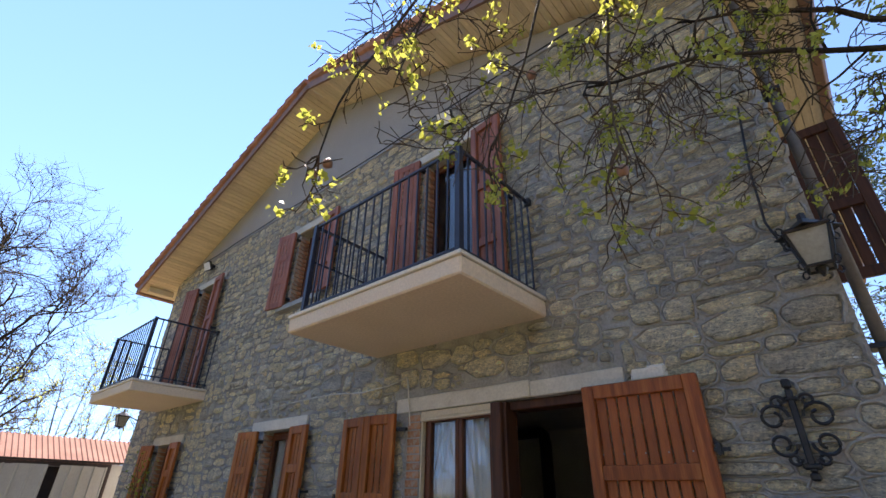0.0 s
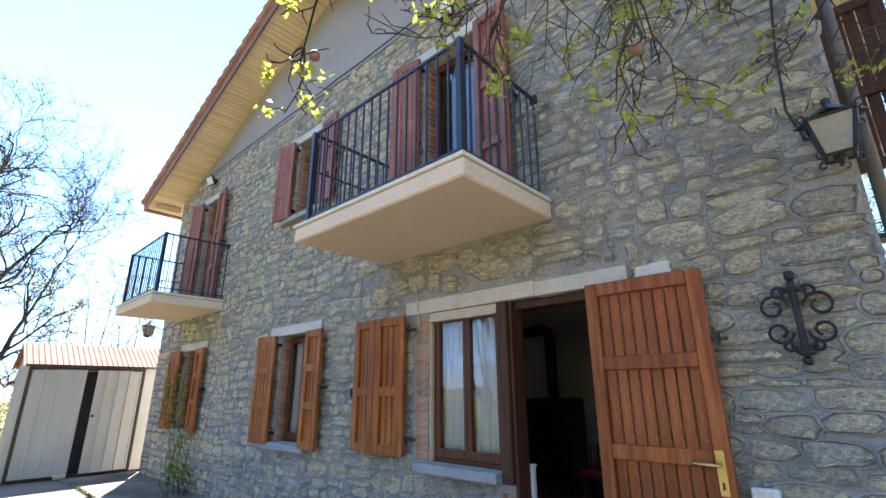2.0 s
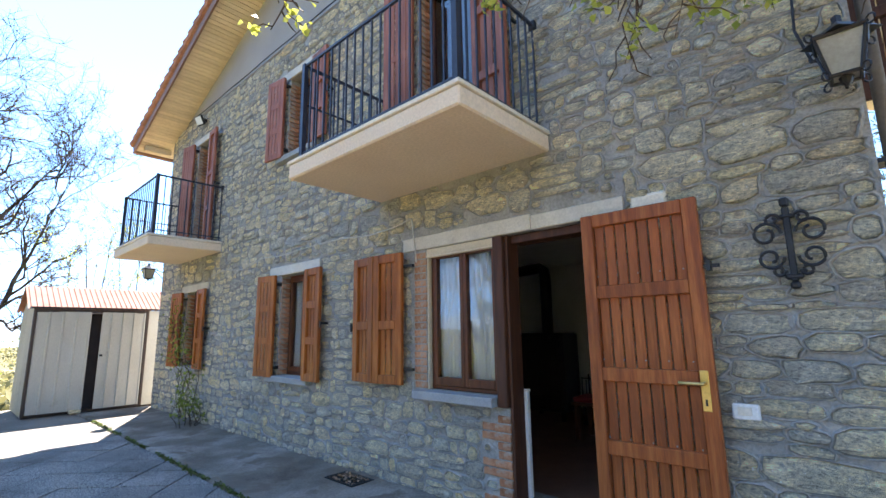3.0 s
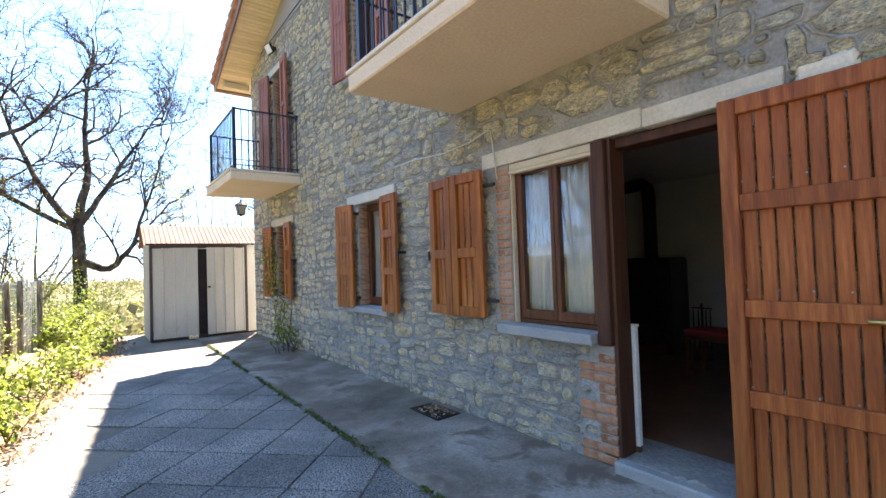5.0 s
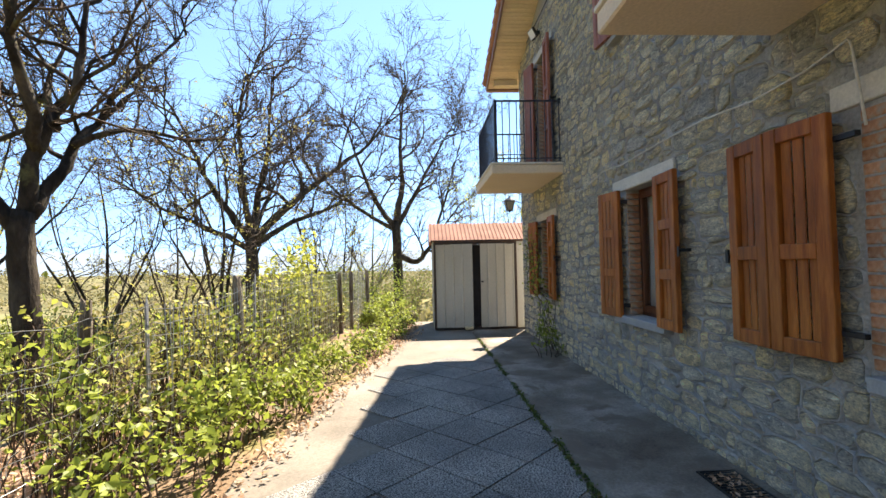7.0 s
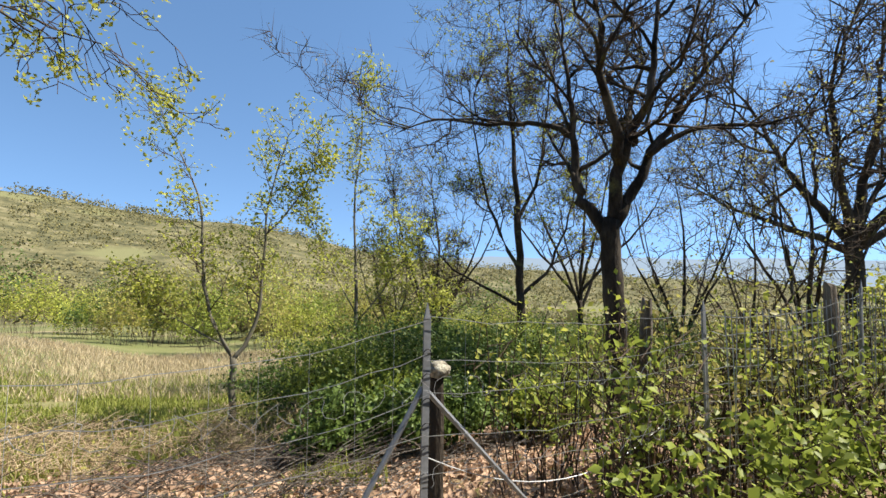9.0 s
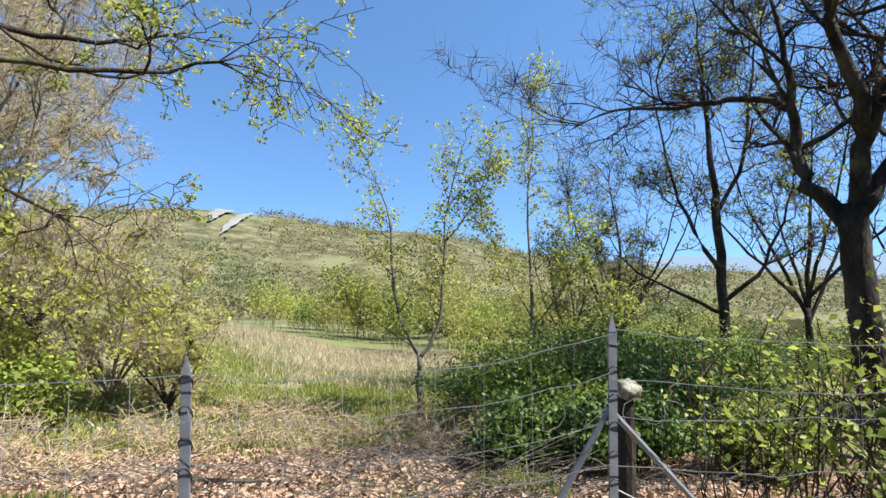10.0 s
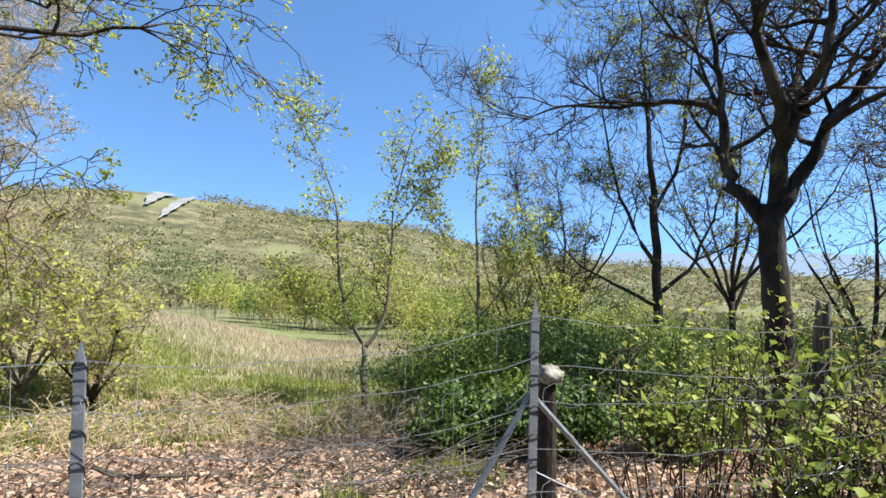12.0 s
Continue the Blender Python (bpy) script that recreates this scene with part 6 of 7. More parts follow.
# braces at the strainer post
part("brace", tubes([([(0.0, -0.02, 0.92), (0.66, -0.1, -0.25)], 0.012)], 6), GALV, fence, "diagonal metal brace")
part("brace", tubes([([(0.0, -0.02, 0.92), (-1.08, -0.12, -0.2)], 0.012)], 6), GALV, fence, "diagonal metal brace")
# horizontal wires and mesh
V, F = [], []
rw = random.Random(9)
for a, b in zip(POSTS[:-1], POSTS[1:]):
    n = 12
    rows = [0.02 + 0.123 * k for k in range(9)] if a[0] > -2 else [0.0 + 0.10 * k for k in range(13)]
    for fz_ in rows:
        p0 = (a[0], a[1] + 0.012, -0.08 + fz_ * (a[2] + 0.04) / (1.02 if a[0] > -2 else 1.25))
        p1 = (b[0], b[1] + 0.012, -0.08 + fz_ * (b[2] + 0.04) / (1.02 if a[0] > -2 else 1.25))
        pts = bent(p0, p1, 0.02 + 0.06 * rw.random(), n)
        pts = [p + Vector((0, rw.gauss(0, 0.006), rw.gauss(0, 0.006))) - Vector((0.73, FENCE_Y, 0)) for p in pts]
        tube(V, F, pts, [0.0017 if a[0] > -2 else 0.0032] * (n + 1), 3)
    m_ = int((b[0] - a[0]) / (0.16 if a[0] > -2 else 0.07))
    for k in range(1, m_):
        t = k / m_
        x = a[0] + (b[0] - a[0]) * t
        top = (a[2] + (b[2] - a[2]) * t) - 0.06 - 0.05 * math.sin(math.pi * t)
        jit = rw.gauss(0, 0.01)
        tube(V, F, [Vector((x - 0.73, 0.06 + rw.gauss(0, 0.005), -0.1)), Vector((x + jit - 0.73, 0.06 + rw.gauss(0, 0.01), top * 0.5)), Vector((x + jit * 0.5 - 0.73, 0.05, top))], [0.0008 if a[0] > -2 else 0.0032] * 3, 3)
for a, b in zip(POSTS[5:-1], POSTS[6:]):
    n = int((b[0] - a[0]) / 0.016)
    for zc, amp in ((0.93, 0.045), (0.58, 0.05)):
        pts = [Vector((a[0] + (b[0] - a[0]) * i / n - 0.73 + 0.02 * math.sin(i * 1.3), 0.035, zc + amp * math.sin(i * 0.72) - 0.04 * math.sin(math.pi * i / n))) for i in range(n + 1)]
        tube(V, F, pts, [0.0013] * (n + 1), 3)
wires = part("wire_mesh", (V, F), WIRE, fence, "thin rusty strands and square mesh")
wires["kind"] = "stuff"
# loose stray wires
for p0, p1, sg in (((0.7, -4.15, 0.62), (-1.0, -4.3, 0.45), 0.2), ((1.9, -4.2, 0.35), (0.75, -4.15, 0.2), -0.12), ((3.0, -4.1, 0.9), (2.5, -4.2, 0.2), 0.15)):
    lw_ = part("loose_wire", tubes([([p - Vector((0.73, FENCE_Y, 0)) for p in bent(p0, p1, sg, 14)], 0.0025)], 4), WIRE, fence)
tagged(part("clay_block", boxes((0.9, 1.35, -5.05, -4.85, -0.42, -0.2), bevel=0.01), REDBLOCK, None), "old orange clay block lying below the fence", "clay block")


# ---- undergrowth ----
def shrub(name, at, size, n, leafmat, leaf, seed, label, stems=14, stem_mat=None, group="shrubs", clump=40, hollow=0.35):
    """A shrub of stems with leaves in uneven clumps inside an ellipsoid size (x, y, z half-axes, foot at the ground)."""
    rng = np.random.default_rng(seed)
    rr = random.Random(seed)
    root = thing(name, at, label, "shrub", group=group)
    V, F = [], []
    tips = []
    for i in range(stems):
        a = rr.uniform(0, 6.28)
        q = rr.uniform(0.3, 1)
        tip = Vector((size[0] * q * math.cos(a), size[1] * q * math.sin(a), size[2] * rr.uniform(0.9, 2.0)))
        foot = Vector((tip.x * rr.uniform(0.2, 1.0) + rr.gauss(0, 0.12) * size[0], tip.y * rr.uniform(0.2, 1.0), -0.15))
        mid = foot.lerp(tip, 0.55) + Vector((rr.gauss(0, 0.16), rr.gauss(0, 0.12), 0.18 * size[2]))
        bow = foot.lerp(mid, 0.5) + Vector((rr.gauss(0, 0.07), rr.gauss(0, 0.07), 0.05))
        tube(V, F, [foot, bow, mid, mid.lerp(tip, 0.6) + Vector((0, 0, 0.06 * size[2])), tip], [0.007, 0.006, 0.005, 0.004, 0.002], 4)
        tips += [mid, tip]
        for k in range(4):
            s = mid.lerp(tip, rr.random())
            e = s + Vector((rr.gauss(0, 0.22) * size[0], rr.gauss(0, 0.22) * size[1], rr.uniform(0, 0.3) * size[2]))
            tube(V, F, [s, e], [0.005, 0.002], 3)
            tips.append(e)
    part("cane_mass", (V, F), stem_mat or TWIG, root)
    if n:
        k = max(1, n // clump)
        idx = rng.integers(0, len(tips), k)
        cen = np.array([tuple(t) for t in tips])[idx] + rng.normal(0, 0.12, (k, 3)) * np.array(size)
        c = np.repeat(cen, clump, 0) + rng.normal(0, 1, (k * clump, 3)) * np.array(size) * 0.17
        P, Fq = leaf_cloud(c, leaf, rng, 0.5, 0.66)
        quick_mesh("foliage", P, Fq, leafmat, root)
    return root


rs = random.Random(77)
# bramble hedge along the terrace
x = -9.6
i = 0
while x < -0.5:
    near = max(0.0, min(1.0, (x + 6.5) / 5.0))
    edge_y = float(np.interp(x, [p[0] for p in outline[:8]], [p[1] for p in outline[:8]]))
    h = rs.uniform(0.14, 0.30) + 0.08 * near
    shrub("bramble", (x + rs.uniform(-0.2, 0.2), edge_y - rs.uniform(0.2, 0.42), -0.06), (rs.uniform(0.3, 0.5), 0.26, h), int(190 + 170 * near), LEAF_BRAMBLE, 0.06, 300 + i, "sprawling bramble with fresh yellow-green leaves along the fence", stems=12, group="brambles", clump=6)
    fy = min(edge_y - 0.6, -3.75)
    h = rs.uniform(0.30, 0.52) + 0.10 * near
    shrub("bramble", (x + rs.uniform(-0.3, 0.3), fy - rs.uniform(0.0, 0.45) - (0.45 if x < -2.6 else 0.0), -0.12), (rs.uniform(0.45, 0.65), 0.36, h), int(320 + 60 * near), (LEAF_BRAMBLE, LEAF_BUD, LEAF_BRAMBLE)[i % 3], 0.056, 400 + i, "tangled bramble with brown canes and yellow-green leaves at the fence", stems=22, group="brambles", clump=5)
    if i % 4 != 3 or x < -1.5:
        shrub("bramble", (x + rs.uniform(-0.3, 0.3), fy - rs.uniform(0.7, 1.4), -0.25), (0.6, 0.5, h + rs.uniform(0.1, 0.3)), int(280 + 20 * near), (LEAF_BUD, LEAF_BRAMBLE, LEAF_YOUNG, LEAF_BUD)[i % 4], 0.046, 450 + i, "tall bramble with thin brown canes and sparse leaves behind the fence", stems=24, group="brambles", clump=5)
    x += rs.uniform(0.42, 0.62)
    i += 1
for k, (x, y, z, s) in enumerate(((-11.2, -4.6, -0.3, 0.8), (-13.2, -4.9, -0.5, 1.0), (-10.4, -5.4, -0.3, 0.85), (-12.2, -6.2, -0.6, 1.0), (-15.0, -4.2, -0.7, 1.1), (-16.5, -2.6, -0.9, 1.2), (-12.8, -3.4, -0.4, 0.7), (-11.0, -3.0, -0.3, 0.5), (-8.3, -6.3, -0.5, 0.7), (-6.4, -6.6, -0.5, 0.65), (-9.2, -3.4, -0.1, 0.3))):
    shrub("bramble", (x, y, z), (s, s * 0.8, s * 0.9), 900, LEAF_BRAMBLE, 0.07, 500 + k, "tall bramble with thin canes and pale green leaves behind the fence", stems=18, group="brambles", clump=16)
shrub("elder_bush", (-7.6, -4.9, -0.2), (0.8, 0.6, 0.95), 1100, LEAF_YOUNG, 0.10, 611, "bright yellow-green elder bush with drooping leaves behind the fence", stems=16, clump=20)
# dark green thicket on the slope
thick = [(-0.6, -9.6, 0.95), (-1.7, -9.2, 1.05), (-2.9, -9.6, 1.1), (-4.0, -9.9, 1.0), (-5.4, -10.4, 1.1), (-0.2, -10.9, 1.0), (-1.9, -11.2, 1.15), (-3.6, -11.6, 1.1), (-7.2, -9.6, 1.0), (-8.8, -10.5, 1.2), (-10.6, -11.0, 1.2), (-6.6, -12.4, 1.2), (-0.9, -8.3, 0.7), (-2.3, -7.9, 0.7), (0.1, -7.6, 0.55), (-1.0, -6.9, 0.5), (-2.2, -6.7, 0.5)]
for k, (x, y, s) in enumerate(thick):
    shrub("thicket_bush", (x, y, ground_z(x, y)), (s, s * 0.8, s * 0.72), 5200, LEAF_DARK if k % 4 else LEAF_BRAMBLE, 0.058, 700 + k, "dense dark green evergreen bush on the slope below the fence" if k % 3 else "dense mid-green bush on the slope below the fence", stems=16, group="thicket", clump=30)
# scrub on the bank and below the slope
scrub = [(7.4, -9.0, 0.45), (8.8, -9.6, 0.8), (10.2, -10.4, 0.9), (9.6, -8.2, 0.7), (6.8, -10.2, 0.7), (8.4, -11.5, 0.85), (9.6, -13.5, 0.9), (7.6, -14.8, 0.8), (11.0, -11.8, 0.9), (-2.0, -19, 1.3), (-5.0, -18.0, 1.3), (-8.5, -17, 1.4), (-12, -15.5, 1.4), (-15, -14, 1.4)]
for k, (x, y, s) in enumerate(scrub):
    m_ = (LEAF_BRAMBLE, LEAF_BUD, LEAF_YOUNG)[k % 3] if k > 9 else (LEAF_BRAMBLE, LEAF_YOUNG)[k % 2]
    shrub("scrub_bush", (x, y, ground_z(x, y)), (s, s * 0.9, s * 0.75), 1700, m_, 0.085, 800 + k, (("mid-green", "brownish budding", "yellow-green")[k % 3] if k > 9 else ("mid-green", "yellow-green")[k % 2]) + " scrub bush among dry grass on the hillside", stems=20, group="scrub", clump=14)

# leafing bushes and small trees across the valley floor
rv = random.Random(31)
for k in range(64):
    x, y = rv.uniform(-22, 15), rv.uniform(-64, -24)
    s = rv.uniform(1.3, 2.8)
    if x > 0.5 and y > -34:
        x, y = x * 0.6, y - 12
    shrub("valley_bush", (x, y, ground_z(x, y)), (s, s * 0.9, s * rv.uniform(0.7, 1.2)), 1300, (LEAF_BUD, LEAF_YOUNG, LEAF_BRAMBLE, LEAF_DARK)[k % 4], 0.15, 1300 + k, ("brownish budding", "fresh yellow-green", "mid-green", "dark green")[k % 4] + " bush in the valley below the meadow", stems=22, group="valley bushes", clump=9)


def wild_tree(name, x, y, h, seed, label, leafmat, leafy, leaf, per, bark, spread_w=0.32, depth=4, kids=(6, 8, 6, 4), r=0.11, twig=None, haze=0):
    rr = random.Random(seed)
    limbs = []
    f = h * rr.uniform(0.14, 0.34)
    for k in range(6):
        a = k * 1.05 + rr.uniform(-0.3, 0.3)
        ww = h * spread_w * rr.uniform(0.7, 1.2)
        top = h * rr.uniform(0.78, 1.0)
        st = f * rr.uniform(0.8, 1.25)
        limbs.append(([(0, 0, st), (0.35 * ww * math.cos(a), 0.35 * ww * math.sin(a), st + (top - st) * 0.3), (0.75 * ww * math.cos(a), 0.75 * ww * math.sin(a), st + (top - st) * 0.62), (ww * math.cos(a), ww * math.sin(a), top)], r * 0.55, 0.014, h * 0.26))
    limbs.append(([(0, 0, f), (0.1, 0, h * 0.6), (rr.uniform(-0.3, 0.3), 0, h)], r * 0.7, 0.015, h * 0.26))
    return oak(name, (x, y, ground_z(x, y) - 0.05), label, ([(0, 0, -0.3), (0.03, 0, f * 0.5), (0, 0, f * 1.05)], r, r * 0.75), limbs, seed, depth=depth, leafy=leafy, leafmat=leafmat, leaf=leaf, per=per, kids=kids, bark=bark, scatter=0.1, minr=0.007, length=1.3, twig=twig, haze=haze, haze_mat=TWIGHAZE)


wild = [(7.9, -11.8, 3.0, 0.3), (9.0, -12.0, 5.0, 0.36), (10.4, -12.8, 7.5, 0.36), (9.6, -10.2, 5.5, 0.36), (12.6, -11.6, 9.0, 0.36), (12.6, -16.6, 7.5, 0.36), (12.8, -15.5, 9.5, 0.36), (15.0, -18.5, 8.5, 0.36), (17.5, -17.0, 11.5, 0.36), (16.0, -20.0, 10.5, 0.36), (14.8, -11.0, 9.5, 0.36), (15.0, -14.0, 11.5, 0.36), (8.2, -13.4, 2.6, 0.4), (6.3, -11.2, 2.5, 0.5), (5.5, -11.6, 1.9, 0.5)]
for k, (x, y, h, lf_) in enumerate(wild):
    wild_tree("hillside_tree", x, y, h, 900 + k, "grey-brown twiggy tree just budding on the hillside" if lf_ < 0.4 else "small tree in pale green bud on the hillside", LEAF_BUD if lf_ < 0.4 else LEAF_YOUNG, lf_, 0.07, 3, GREYBARK if k % 2 else BARK, depth=4, kids=(6, 5, 5, 4), r=0.03 + 0.008 * h, twig=GREYBARK, spread_w=0.42, haze=int(2300 * h))
behind = [(-5.2, -15.5, 6.5, 0.35), (-9.5, -13.5, 7.5, 0.3), (-12.5, -12.0, 7.0, 0.3), (-10.5, -7.6, 6.2, 0.3), (-18.5, -13, 8.0, 0.25), (-23, -8.0, 8.5, 0.3), (-24, -5.0, 8.0, 0.5), (-21, 1.0, 7.5, 0.7), (-24, 3.5, 8.5, 0.7), (-3.4, -14.6, 3.8, 0.7), (-18, -5.6, 6.0, 0.3)]
for k, (x, y, h, lf_) in enumerate(behind):
    wild_tree("woodland_tree", x, y, h, 950 + k, "bare dark woodland tree beyond the fence" if lf_ < 0.4 else "slim tree in fresh pale green leaf beyond the fence", LEAF_BUD if lf_ < 0.4 else LEAF_YOUNG, lf_, 0.075, 3, BARK if lf_ < 0.4 else GREYBARK, depth=4, kids=(6, 5, 4, 4), r=0.03 + 0.010 * h)


# evergreen beyond the house corner
def conifer(x, y, h, seed):
    rr = random.Random(seed)
    z = ground_z(x, y)
    root = thing("conifer", (x, y, z), "tall dark green conifer beyond the house corner", "tree", group="trees")
    part("trunk", tubes([([(0, 0, -0.3), (0, 0, h)], [0.16, 0.02])], 8), BARK, root)
    V, F, c = [], [], []
    for i in range(260):
        t = rr.random() ** 0.8
        zz = h * (0.12 + 0.86 * t)
        l = (1 - t) * h * 0.26 + 0.25
        a = rr.uniform(0, 6.28)
        e = Vector((l * math.cos(a), l * math.sin(a), zz - 0.12 * l + rr.uniform(0, 0.3)))
        tube(V, F, [Vector((0, 0, zz)), e], [0.018, 0.004], 3)
        for k in range(26):
            s = rr.uniform(0.25, 1)
            q = Vector((0, 0, zz)).lerp(e, s)
            c.append((q.x + rr.gauss(0, 0.13), q.y + rr.gauss(0, 0.13), q.z + rr.gauss(0, 0.09)))
    part("branches", (V, F), TWIG, root)
    P, Fq = leaf_cloud(c, 0.15, np.random.default_rng(seed), 0.2, 0.25)
    quick_mesh("needles", P, Fq, NEEDLE, root)


conifer(4.9, 11.5, 12.0, 1)
conifer(7.2, 13.5, 13.0, 2)

# ---- litter, grass, straw ----
rng = np.random.default_rng(12)


def scatter(n, xr, yr, lift, keep=None):
    out = []
    while len(out) < n:
        x, y = rng.uniform(*xr), rng.uniform(*yr)
        if keep and not keep(x, y):
            continue
        out.append((x, y, ground_z(x, y) + lift * rng.random()))
    return out


c = scatter(34000, (-3.5, 7.5), (-9.2, -4.2), 0.09)
c += scatter(9000, (2.5, 12), (-13.5, -9.0), 0.05)
P, Fq = leaf_cloud(c, 0.068, rng, 1.0, 0.6)
tagged(quick_mesh("leaf_litter", P, Fq, LEAF_DRY, None), "deep pinkish brown oak leaf litter below the fence", "leaf litter", kind="stuff")
c = [(x, y + rng.normal(0, 0.1), 0.012 - 0.02 * (y < -3.5)) for x, y in ((rng.uniform(-9, 3), 0) for _ in range(1500)) for y in [float(np.interp(x, [p[0] for p in outline[:8]], [p[1] for p in outline[:8]])) + 0.04]]
P, Fq = leaf_cloud(c, 0.05, rng, 1.5, 0.6)
tagged(quick_mesh("leaf_litter", P, Fq, LEAF_DRY, None), "dry leaves along the edge of the terrace", "leaf litter", kind="stuff")


def blades(c, h, mat_, name_, label):
    c = np.array(c)
    n = len(c)
    a = rng.uniform(0, 6.28, n)
    hh = h * (0.5 + rng.random(n))
    wv_ = 0.012 + 0.010 * rng.random(n)
    dx, dy = np.cos(a) * wv_, np.sin(a) * wv_
    bx, by = rng.normal(0, 0.35, n) * hh, rng.normal(0, 0.35, n) * hh
    P = np.stack([c + np.stack([dx, dy, 0 * dx], 1), c - np.stack([dx, dy, 0 * dx], 1), c + np.stack([bx, by, hh], 1)], 1).reshape(-1, 3)
    Fq = np.arange(3 * n).reshape(-1, 3)
    return tagged(quick_mesh(name_, P, Fq, mat_, None), label, "grass", kind="stuff")


blades(scatter(7000, (-2, 9), (-15, -8.6), 0.0, lambda x, y: noise.noise(Vector((x * 0.5, y * 0.5, 9.0))) > 0.0), 0.09, GRASSMAT, "grass", "patchy spring grass on the slope")
blades(scatter(32000, (-2.5, 10.5), (-20, -9.5), 0.0, lambda x, y: noise.noise(Vector((x * 0.6, y * 0.6, 4.0))) > -0.35 - 0.1 * min(3, abs(x - 4)) + 0.05 * abs(x - 4) ** 1.5), 0.13, GRASSMAT, "grass", "green meadow grass on the slope")
blades(scatter(26000, (-3, 12.5), (-30, -13), 0.0, lambda x, y: y + 0.5 * (x - 5) < -17 - 2 * noise.noise(Vector((x * 0.4, y * 0.4, 5.0)))), 0.2, STRAW, "dry_grass", "bleached dry grass on the bank")
blades(scatter(2500, (0, 6), (-7.0, -4.3), 0.0, lambda x, y: noise.noise(Vector((x, y, 2.0))) > 0.25), 0.16, GRASSMAT, "grass", "small green tufts in the leaf litter")

# leafless brown brush on the slope
for k, (x, y, s) in enumerate(((-0.2, -9.0, 0.5), (0.8, -8.7, 0.45), (1.6, -9.6, 0.55), (2.5, -8.9, 0.45), (3.3, -9.8, 0.55), (4.2, -9.0, 0.5), (5.0, -9.9, 0.6), (1.0, -10.4, 0.5), (2.9, -11.0, 0.5), (3.9, -12.0, 0.55), (5.0, -8.0, 0.45), (6.2, -8.6, 0.6), (0.1, -10.6, 0.55), (6.0, -13.2, 0.6))):
    shrub("dry_brush", (x, y, ground_z(x, y)), (s * 1.3, s, s * 0.55), 110, LEAF_BUD, 0.045, 1200 + k, "low tangle of bare brown stems on the slope", stems=46, stem_mat=TWIGHAZE, group="dry brush", clump=5)
# brushwood heaps below the fence
V, F = [], []
for k in range(900):
    x, y = (rng.normal(0.4, 0.8) if k % 2 else rng.uniform(-1.5, 5.5)), rng.uniform(-8.6, -6.2)
    z = ground_z(x, y) + 0.05
    a = rng.uniform(0, 3.14)
    l = rng.uniform(0.3, 0.9)
    d = Vector((math.cos(a), math.sin(a), rng.uniform(-0.1, 0.7))) * l
    tube(V, F, [Vector((x, y, z)), Vector((x, y, z)) + d * 0.5 + Vector((0, 0, 0.05)), Vector((x, y, z)) + d], [0.006, 0.005, 0.002], 3)
tagged(part("brushwood", (V, F), OLDWOOD, None), "heap of dry grey-brown brushwood on the slope", "brushwood", kind="stuff")
bx, by = 3.0, -7.4
tagged(part("fallen_branch", tubes([([(bx + 0.6, by, ground_z(bx, by) + 0.22), (bx + 0.35, by, ground_z(bx, by) + 0.1), (bx - 0.2, by + 0.05, ground_z(bx, by) + 0.08), (bx - 0.7, by, ground_z(bx, by) + 0.05)], [0.02, 0.035, 0.03, 0.015])], 7), BARK, None), "dark fallen branch lying on the leaf litter", "branch")

# ---- climbing plant by the far window ----
cl = thing("climbing_plant", (-5.3, -0.05, 0.0), "thin green climbing plant on the stone wall by a window", "plant")
V, F, c = [], [], []
rr = random.Random(5)
for k in range(7):
    p = Vector((rr.uniform(-0.3, 0.5), 0.0, 0.02))
    pts = [p.copy()]
    for i in range(9):
        p = p + Vector((rr.gauss(0.0, 0.06), 0, rr.uniform(0.12, 0.27)))
        p.y = -0.03 - 0.10 * rr.random() - (0.16 if 0.9 < p.z < 2.2 else 0.0)
        pts.append(p.copy())
        for j in range(8):
            c.append((p.x + rr.gauss(0, 0.07), p.y + rr.gauss(0, 0.05), p.z + rr.gauss(0, 0.08)))
    tube(V, F, pts, [0.008] + [0.005] * 9, 4)
part("vine", (V, F), TWIG, cl)
P, Fq = leaf_cloud(c, 0.05, np.random.default_rng(4), 0.3)
quick_mesh("leaves", P, Fq, LEAF_BRAMBLE, cl)
shrub("weed", (-4.7, -0.28, 0.02), (0.28, 0.16, 0.22), 240, LEAF_BRAMBLE, 0.045, 990, "straggly green weed growing from the walkway at the wall", stems=8, clump=10)

# ---- far woods, scree and distance ----
c, cc = [], []
rng = np.random.default_rng(31)
V, F = [], []
count = 0
while count < 15000:
    r = 45 + 800 * rng.random() ** 1.15
    a = radians(rng.uniform(-118, 62))
    x, y = r * math.sin(a), -r * math.cos(a)
    if noise.noise(Vector((x * 0.012, y * 0.012, 7))) < -0.18 or (15 < math.degrees(a) < 22 and 520 < r < 890):
        continue
    z = hill(x, y)
    s = (1.4 + 2.2 * rng.random()) * (1 + r / 420)
    k = 10
    cc.append(np.stack([x + rng.normal(0, s * 0.5, k), y + rng.normal(0, s * 0.5, k), z + s * 0.6 + rng.normal(0, s * 0.32, k)], 1))
    c.append(np.full(k, s * 0.31))
    count += 1
cen = np.concatenate(cc)
size = np.concatenate(c)[:, None]
P, Fq = leaf_cloud(cen, 1.0, rng, 0.4, 0.8)
P = (P.reshape(-1, 4, 3) - cen[:, None]) * size[:, None] + cen[:, None]
WOODS = leaf_surface("far_woods", (0.085, 0.08, 0.036), (0.235, 0.205, 0.085), 0.3, 0.9)
tagged(quick_mesh("far_woods", P.reshape(-1, 3), Fq, WOODS, None), "brown-green spring woods covering the far hillsides", "woods", kind="stuff")
SCREE = surface("pale_scree", [(0.3, (0.15, 0.142, 0.122)), (0.7, (0.27, 0.26, 0.23))], 0.05, 1.2, 0.95, 0.6, 0.4)


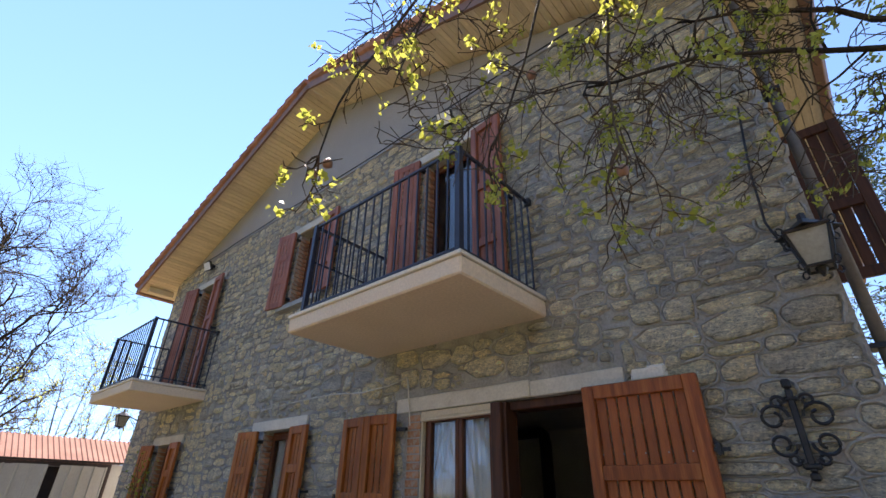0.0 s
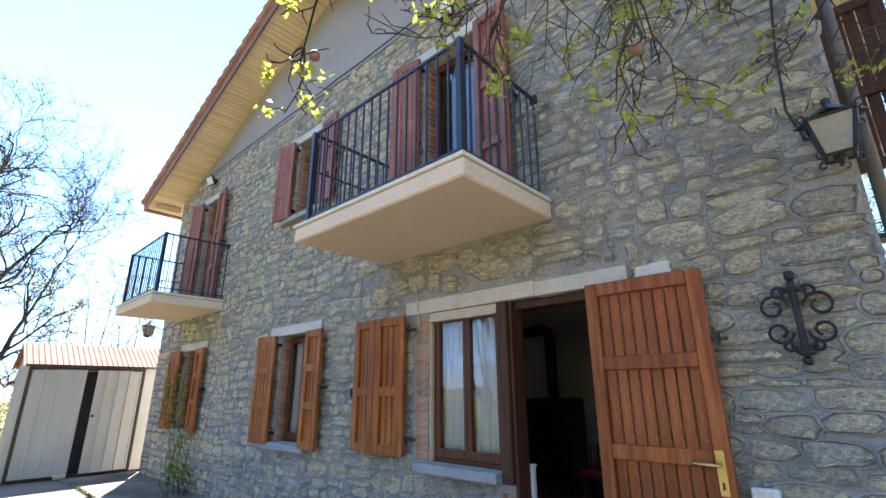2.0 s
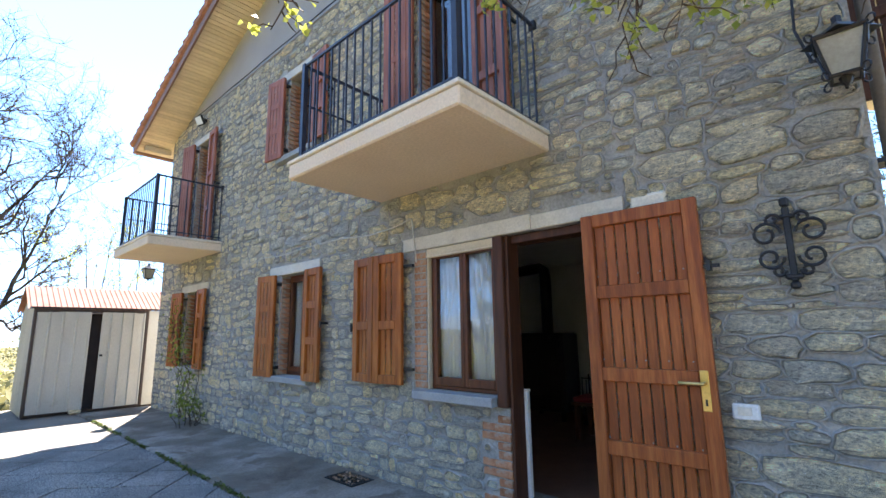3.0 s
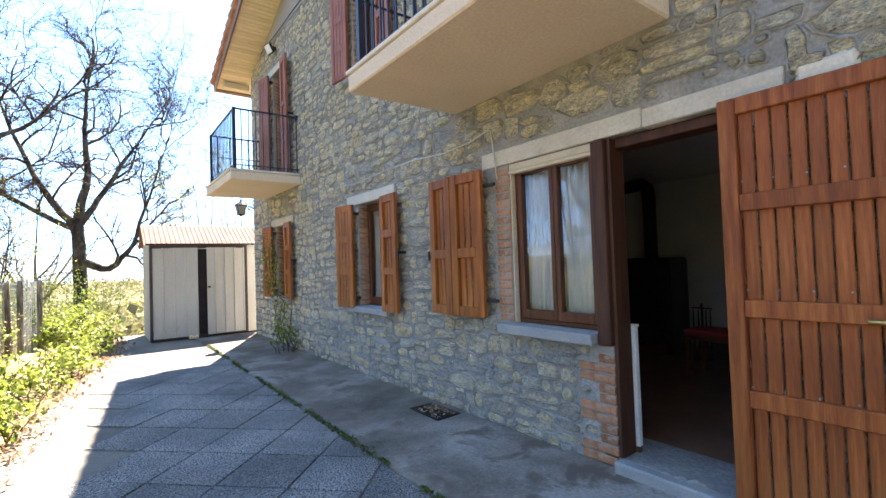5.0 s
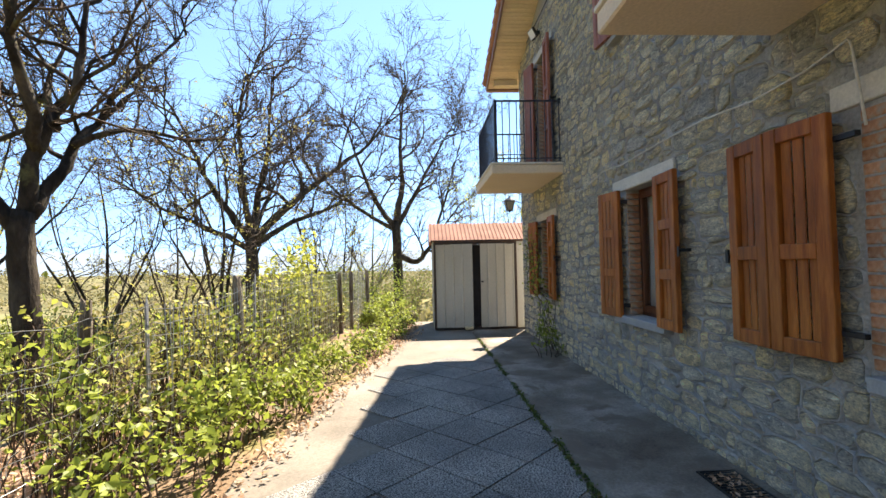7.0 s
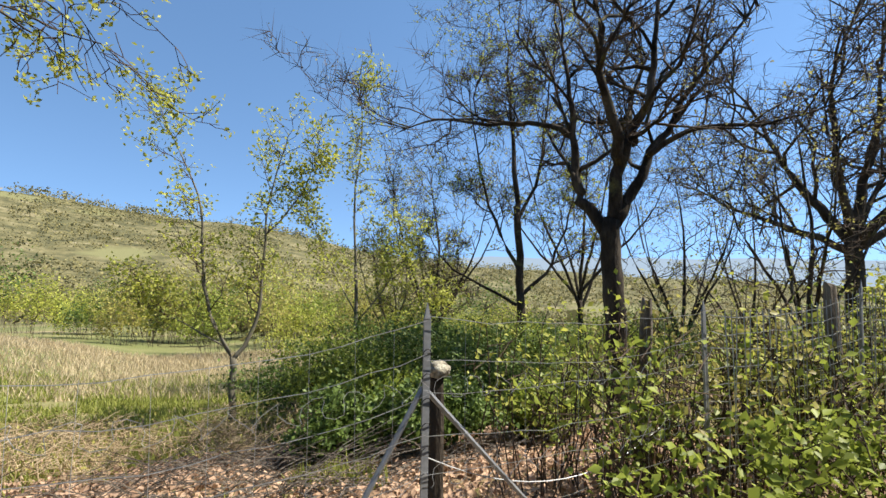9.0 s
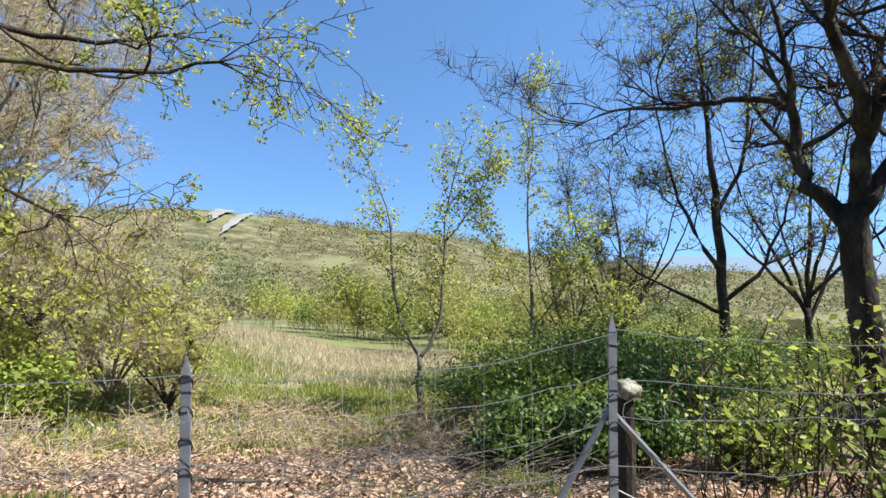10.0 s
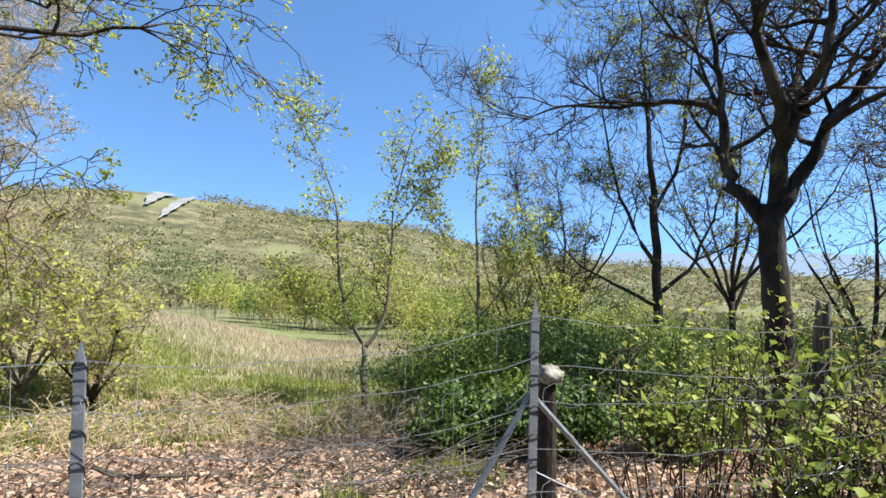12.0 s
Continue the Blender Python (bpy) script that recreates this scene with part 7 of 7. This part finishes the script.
def scree(a0, r0, a1, r1, w0):
    V, F = [], []
    n = 16
    for i in range(n + 1):
        t = i / n
        a, r = radians(a0 + (a1 - a0) * t), r0 + (r1 - r0) * t
        for k in range(5):
            ww = w0 * math.sin(math.pi * min(0.97, max(0.04, t))) * (0.4 + 0.9 * abs(noise.noise(Vector((i * 0.8, a0 + (5.0 if k > 2 else 0.0), 2.0))))) * (k / 4 - 0.5)
            x, y = r * math.sin(a), -r * math.cos(a)
            x, y = x + ww * math.cos(a) * 0.6, y + ww * math.sin(a) * 0.6 + ww * 0.5
            V.append((x, y, hill(x, y) + 4.0))
    for i in range(n):
        for k in range(4):
            q = i * 5 + k
            F.append((q, q + 5, q + 6, q + 1))
    tagged(part("scree", (V, F), SCREE, None, smooth=True), "pale bare rock scar near the hill crest", "rock", group="scree", kind="structure")


scree(17.6, 850, 20.2, 640, 60)
scree(15.4, 790, 19.0, 560, 32)

# glowing strip along the horizon: the haze of far hills painted as flat blue
m = bpy.data.materials.new("painted_haze_glow")
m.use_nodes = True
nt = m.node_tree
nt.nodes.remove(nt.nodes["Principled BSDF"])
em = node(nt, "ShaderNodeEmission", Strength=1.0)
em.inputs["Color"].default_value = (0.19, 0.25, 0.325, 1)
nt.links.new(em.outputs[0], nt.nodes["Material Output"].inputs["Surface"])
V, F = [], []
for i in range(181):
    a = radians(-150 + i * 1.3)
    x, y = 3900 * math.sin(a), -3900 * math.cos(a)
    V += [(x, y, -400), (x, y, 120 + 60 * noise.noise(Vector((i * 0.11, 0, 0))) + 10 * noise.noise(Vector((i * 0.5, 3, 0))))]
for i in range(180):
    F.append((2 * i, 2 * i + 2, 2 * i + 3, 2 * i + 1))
tagged(part("backdrop", (V, F), m, None), "glowing blue strip with painted haze for the distant hills", "backdrop", kind="structure")

# ---- stones of the front wall ----
for cx, cz, (sv, sf) in STONES_NEAR:
    st_ = part("stone", (sv, sf), STONE, wall_front)
    st_.location = (cx, 0, cz)
V, F = [], []
for cx, cz, (sv, sf) in STONES_FAR:
    n0 = len(V)
    V += [(v[0] + cx, v[1], v[2] + cz) for v in sv]
    F += [tuple(n0 + k for k in f) for f in sf]
rest = part("stonework", (V, F), STONE, wall_front)
rest["kind"] = "stuff"
V, F = [], []
rng = np.random.default_rng(19)
for cx, cz, (sv, sf) in STONES_NEAR + STONES_FAR:
    n = (len(sv) - 1) // 3
    n0 = len(V)
    crest = 0.010 + 0.012 * rng.random()
    for off, y in ((0.001, 0.006), (0.006, -crest), (0.013, -crest * 0.9), (0.024, 0.004)):
        for x, _, z in sv[:n]:
            k = 1 + off * (0.8 + 0.4 * rng.random()) / max(0.02, math.hypot(x, z))
            V.append((cx + x * k, y, cz + z * k))
    for ring in range(3):
        for k in range(n):
            k2 = (k + 1) % n
            F.append((n0 + ring * n + k, n0 + (ring + 1) * n + k, n0 + (ring + 1) * n + k2, n0 + ring * n + k2))
joints = part("mortar_joints", (V, F), MORTAR, wall_front, "grey mortar struck up round the stones", smooth=True)
joints["kind"] = "stuff"
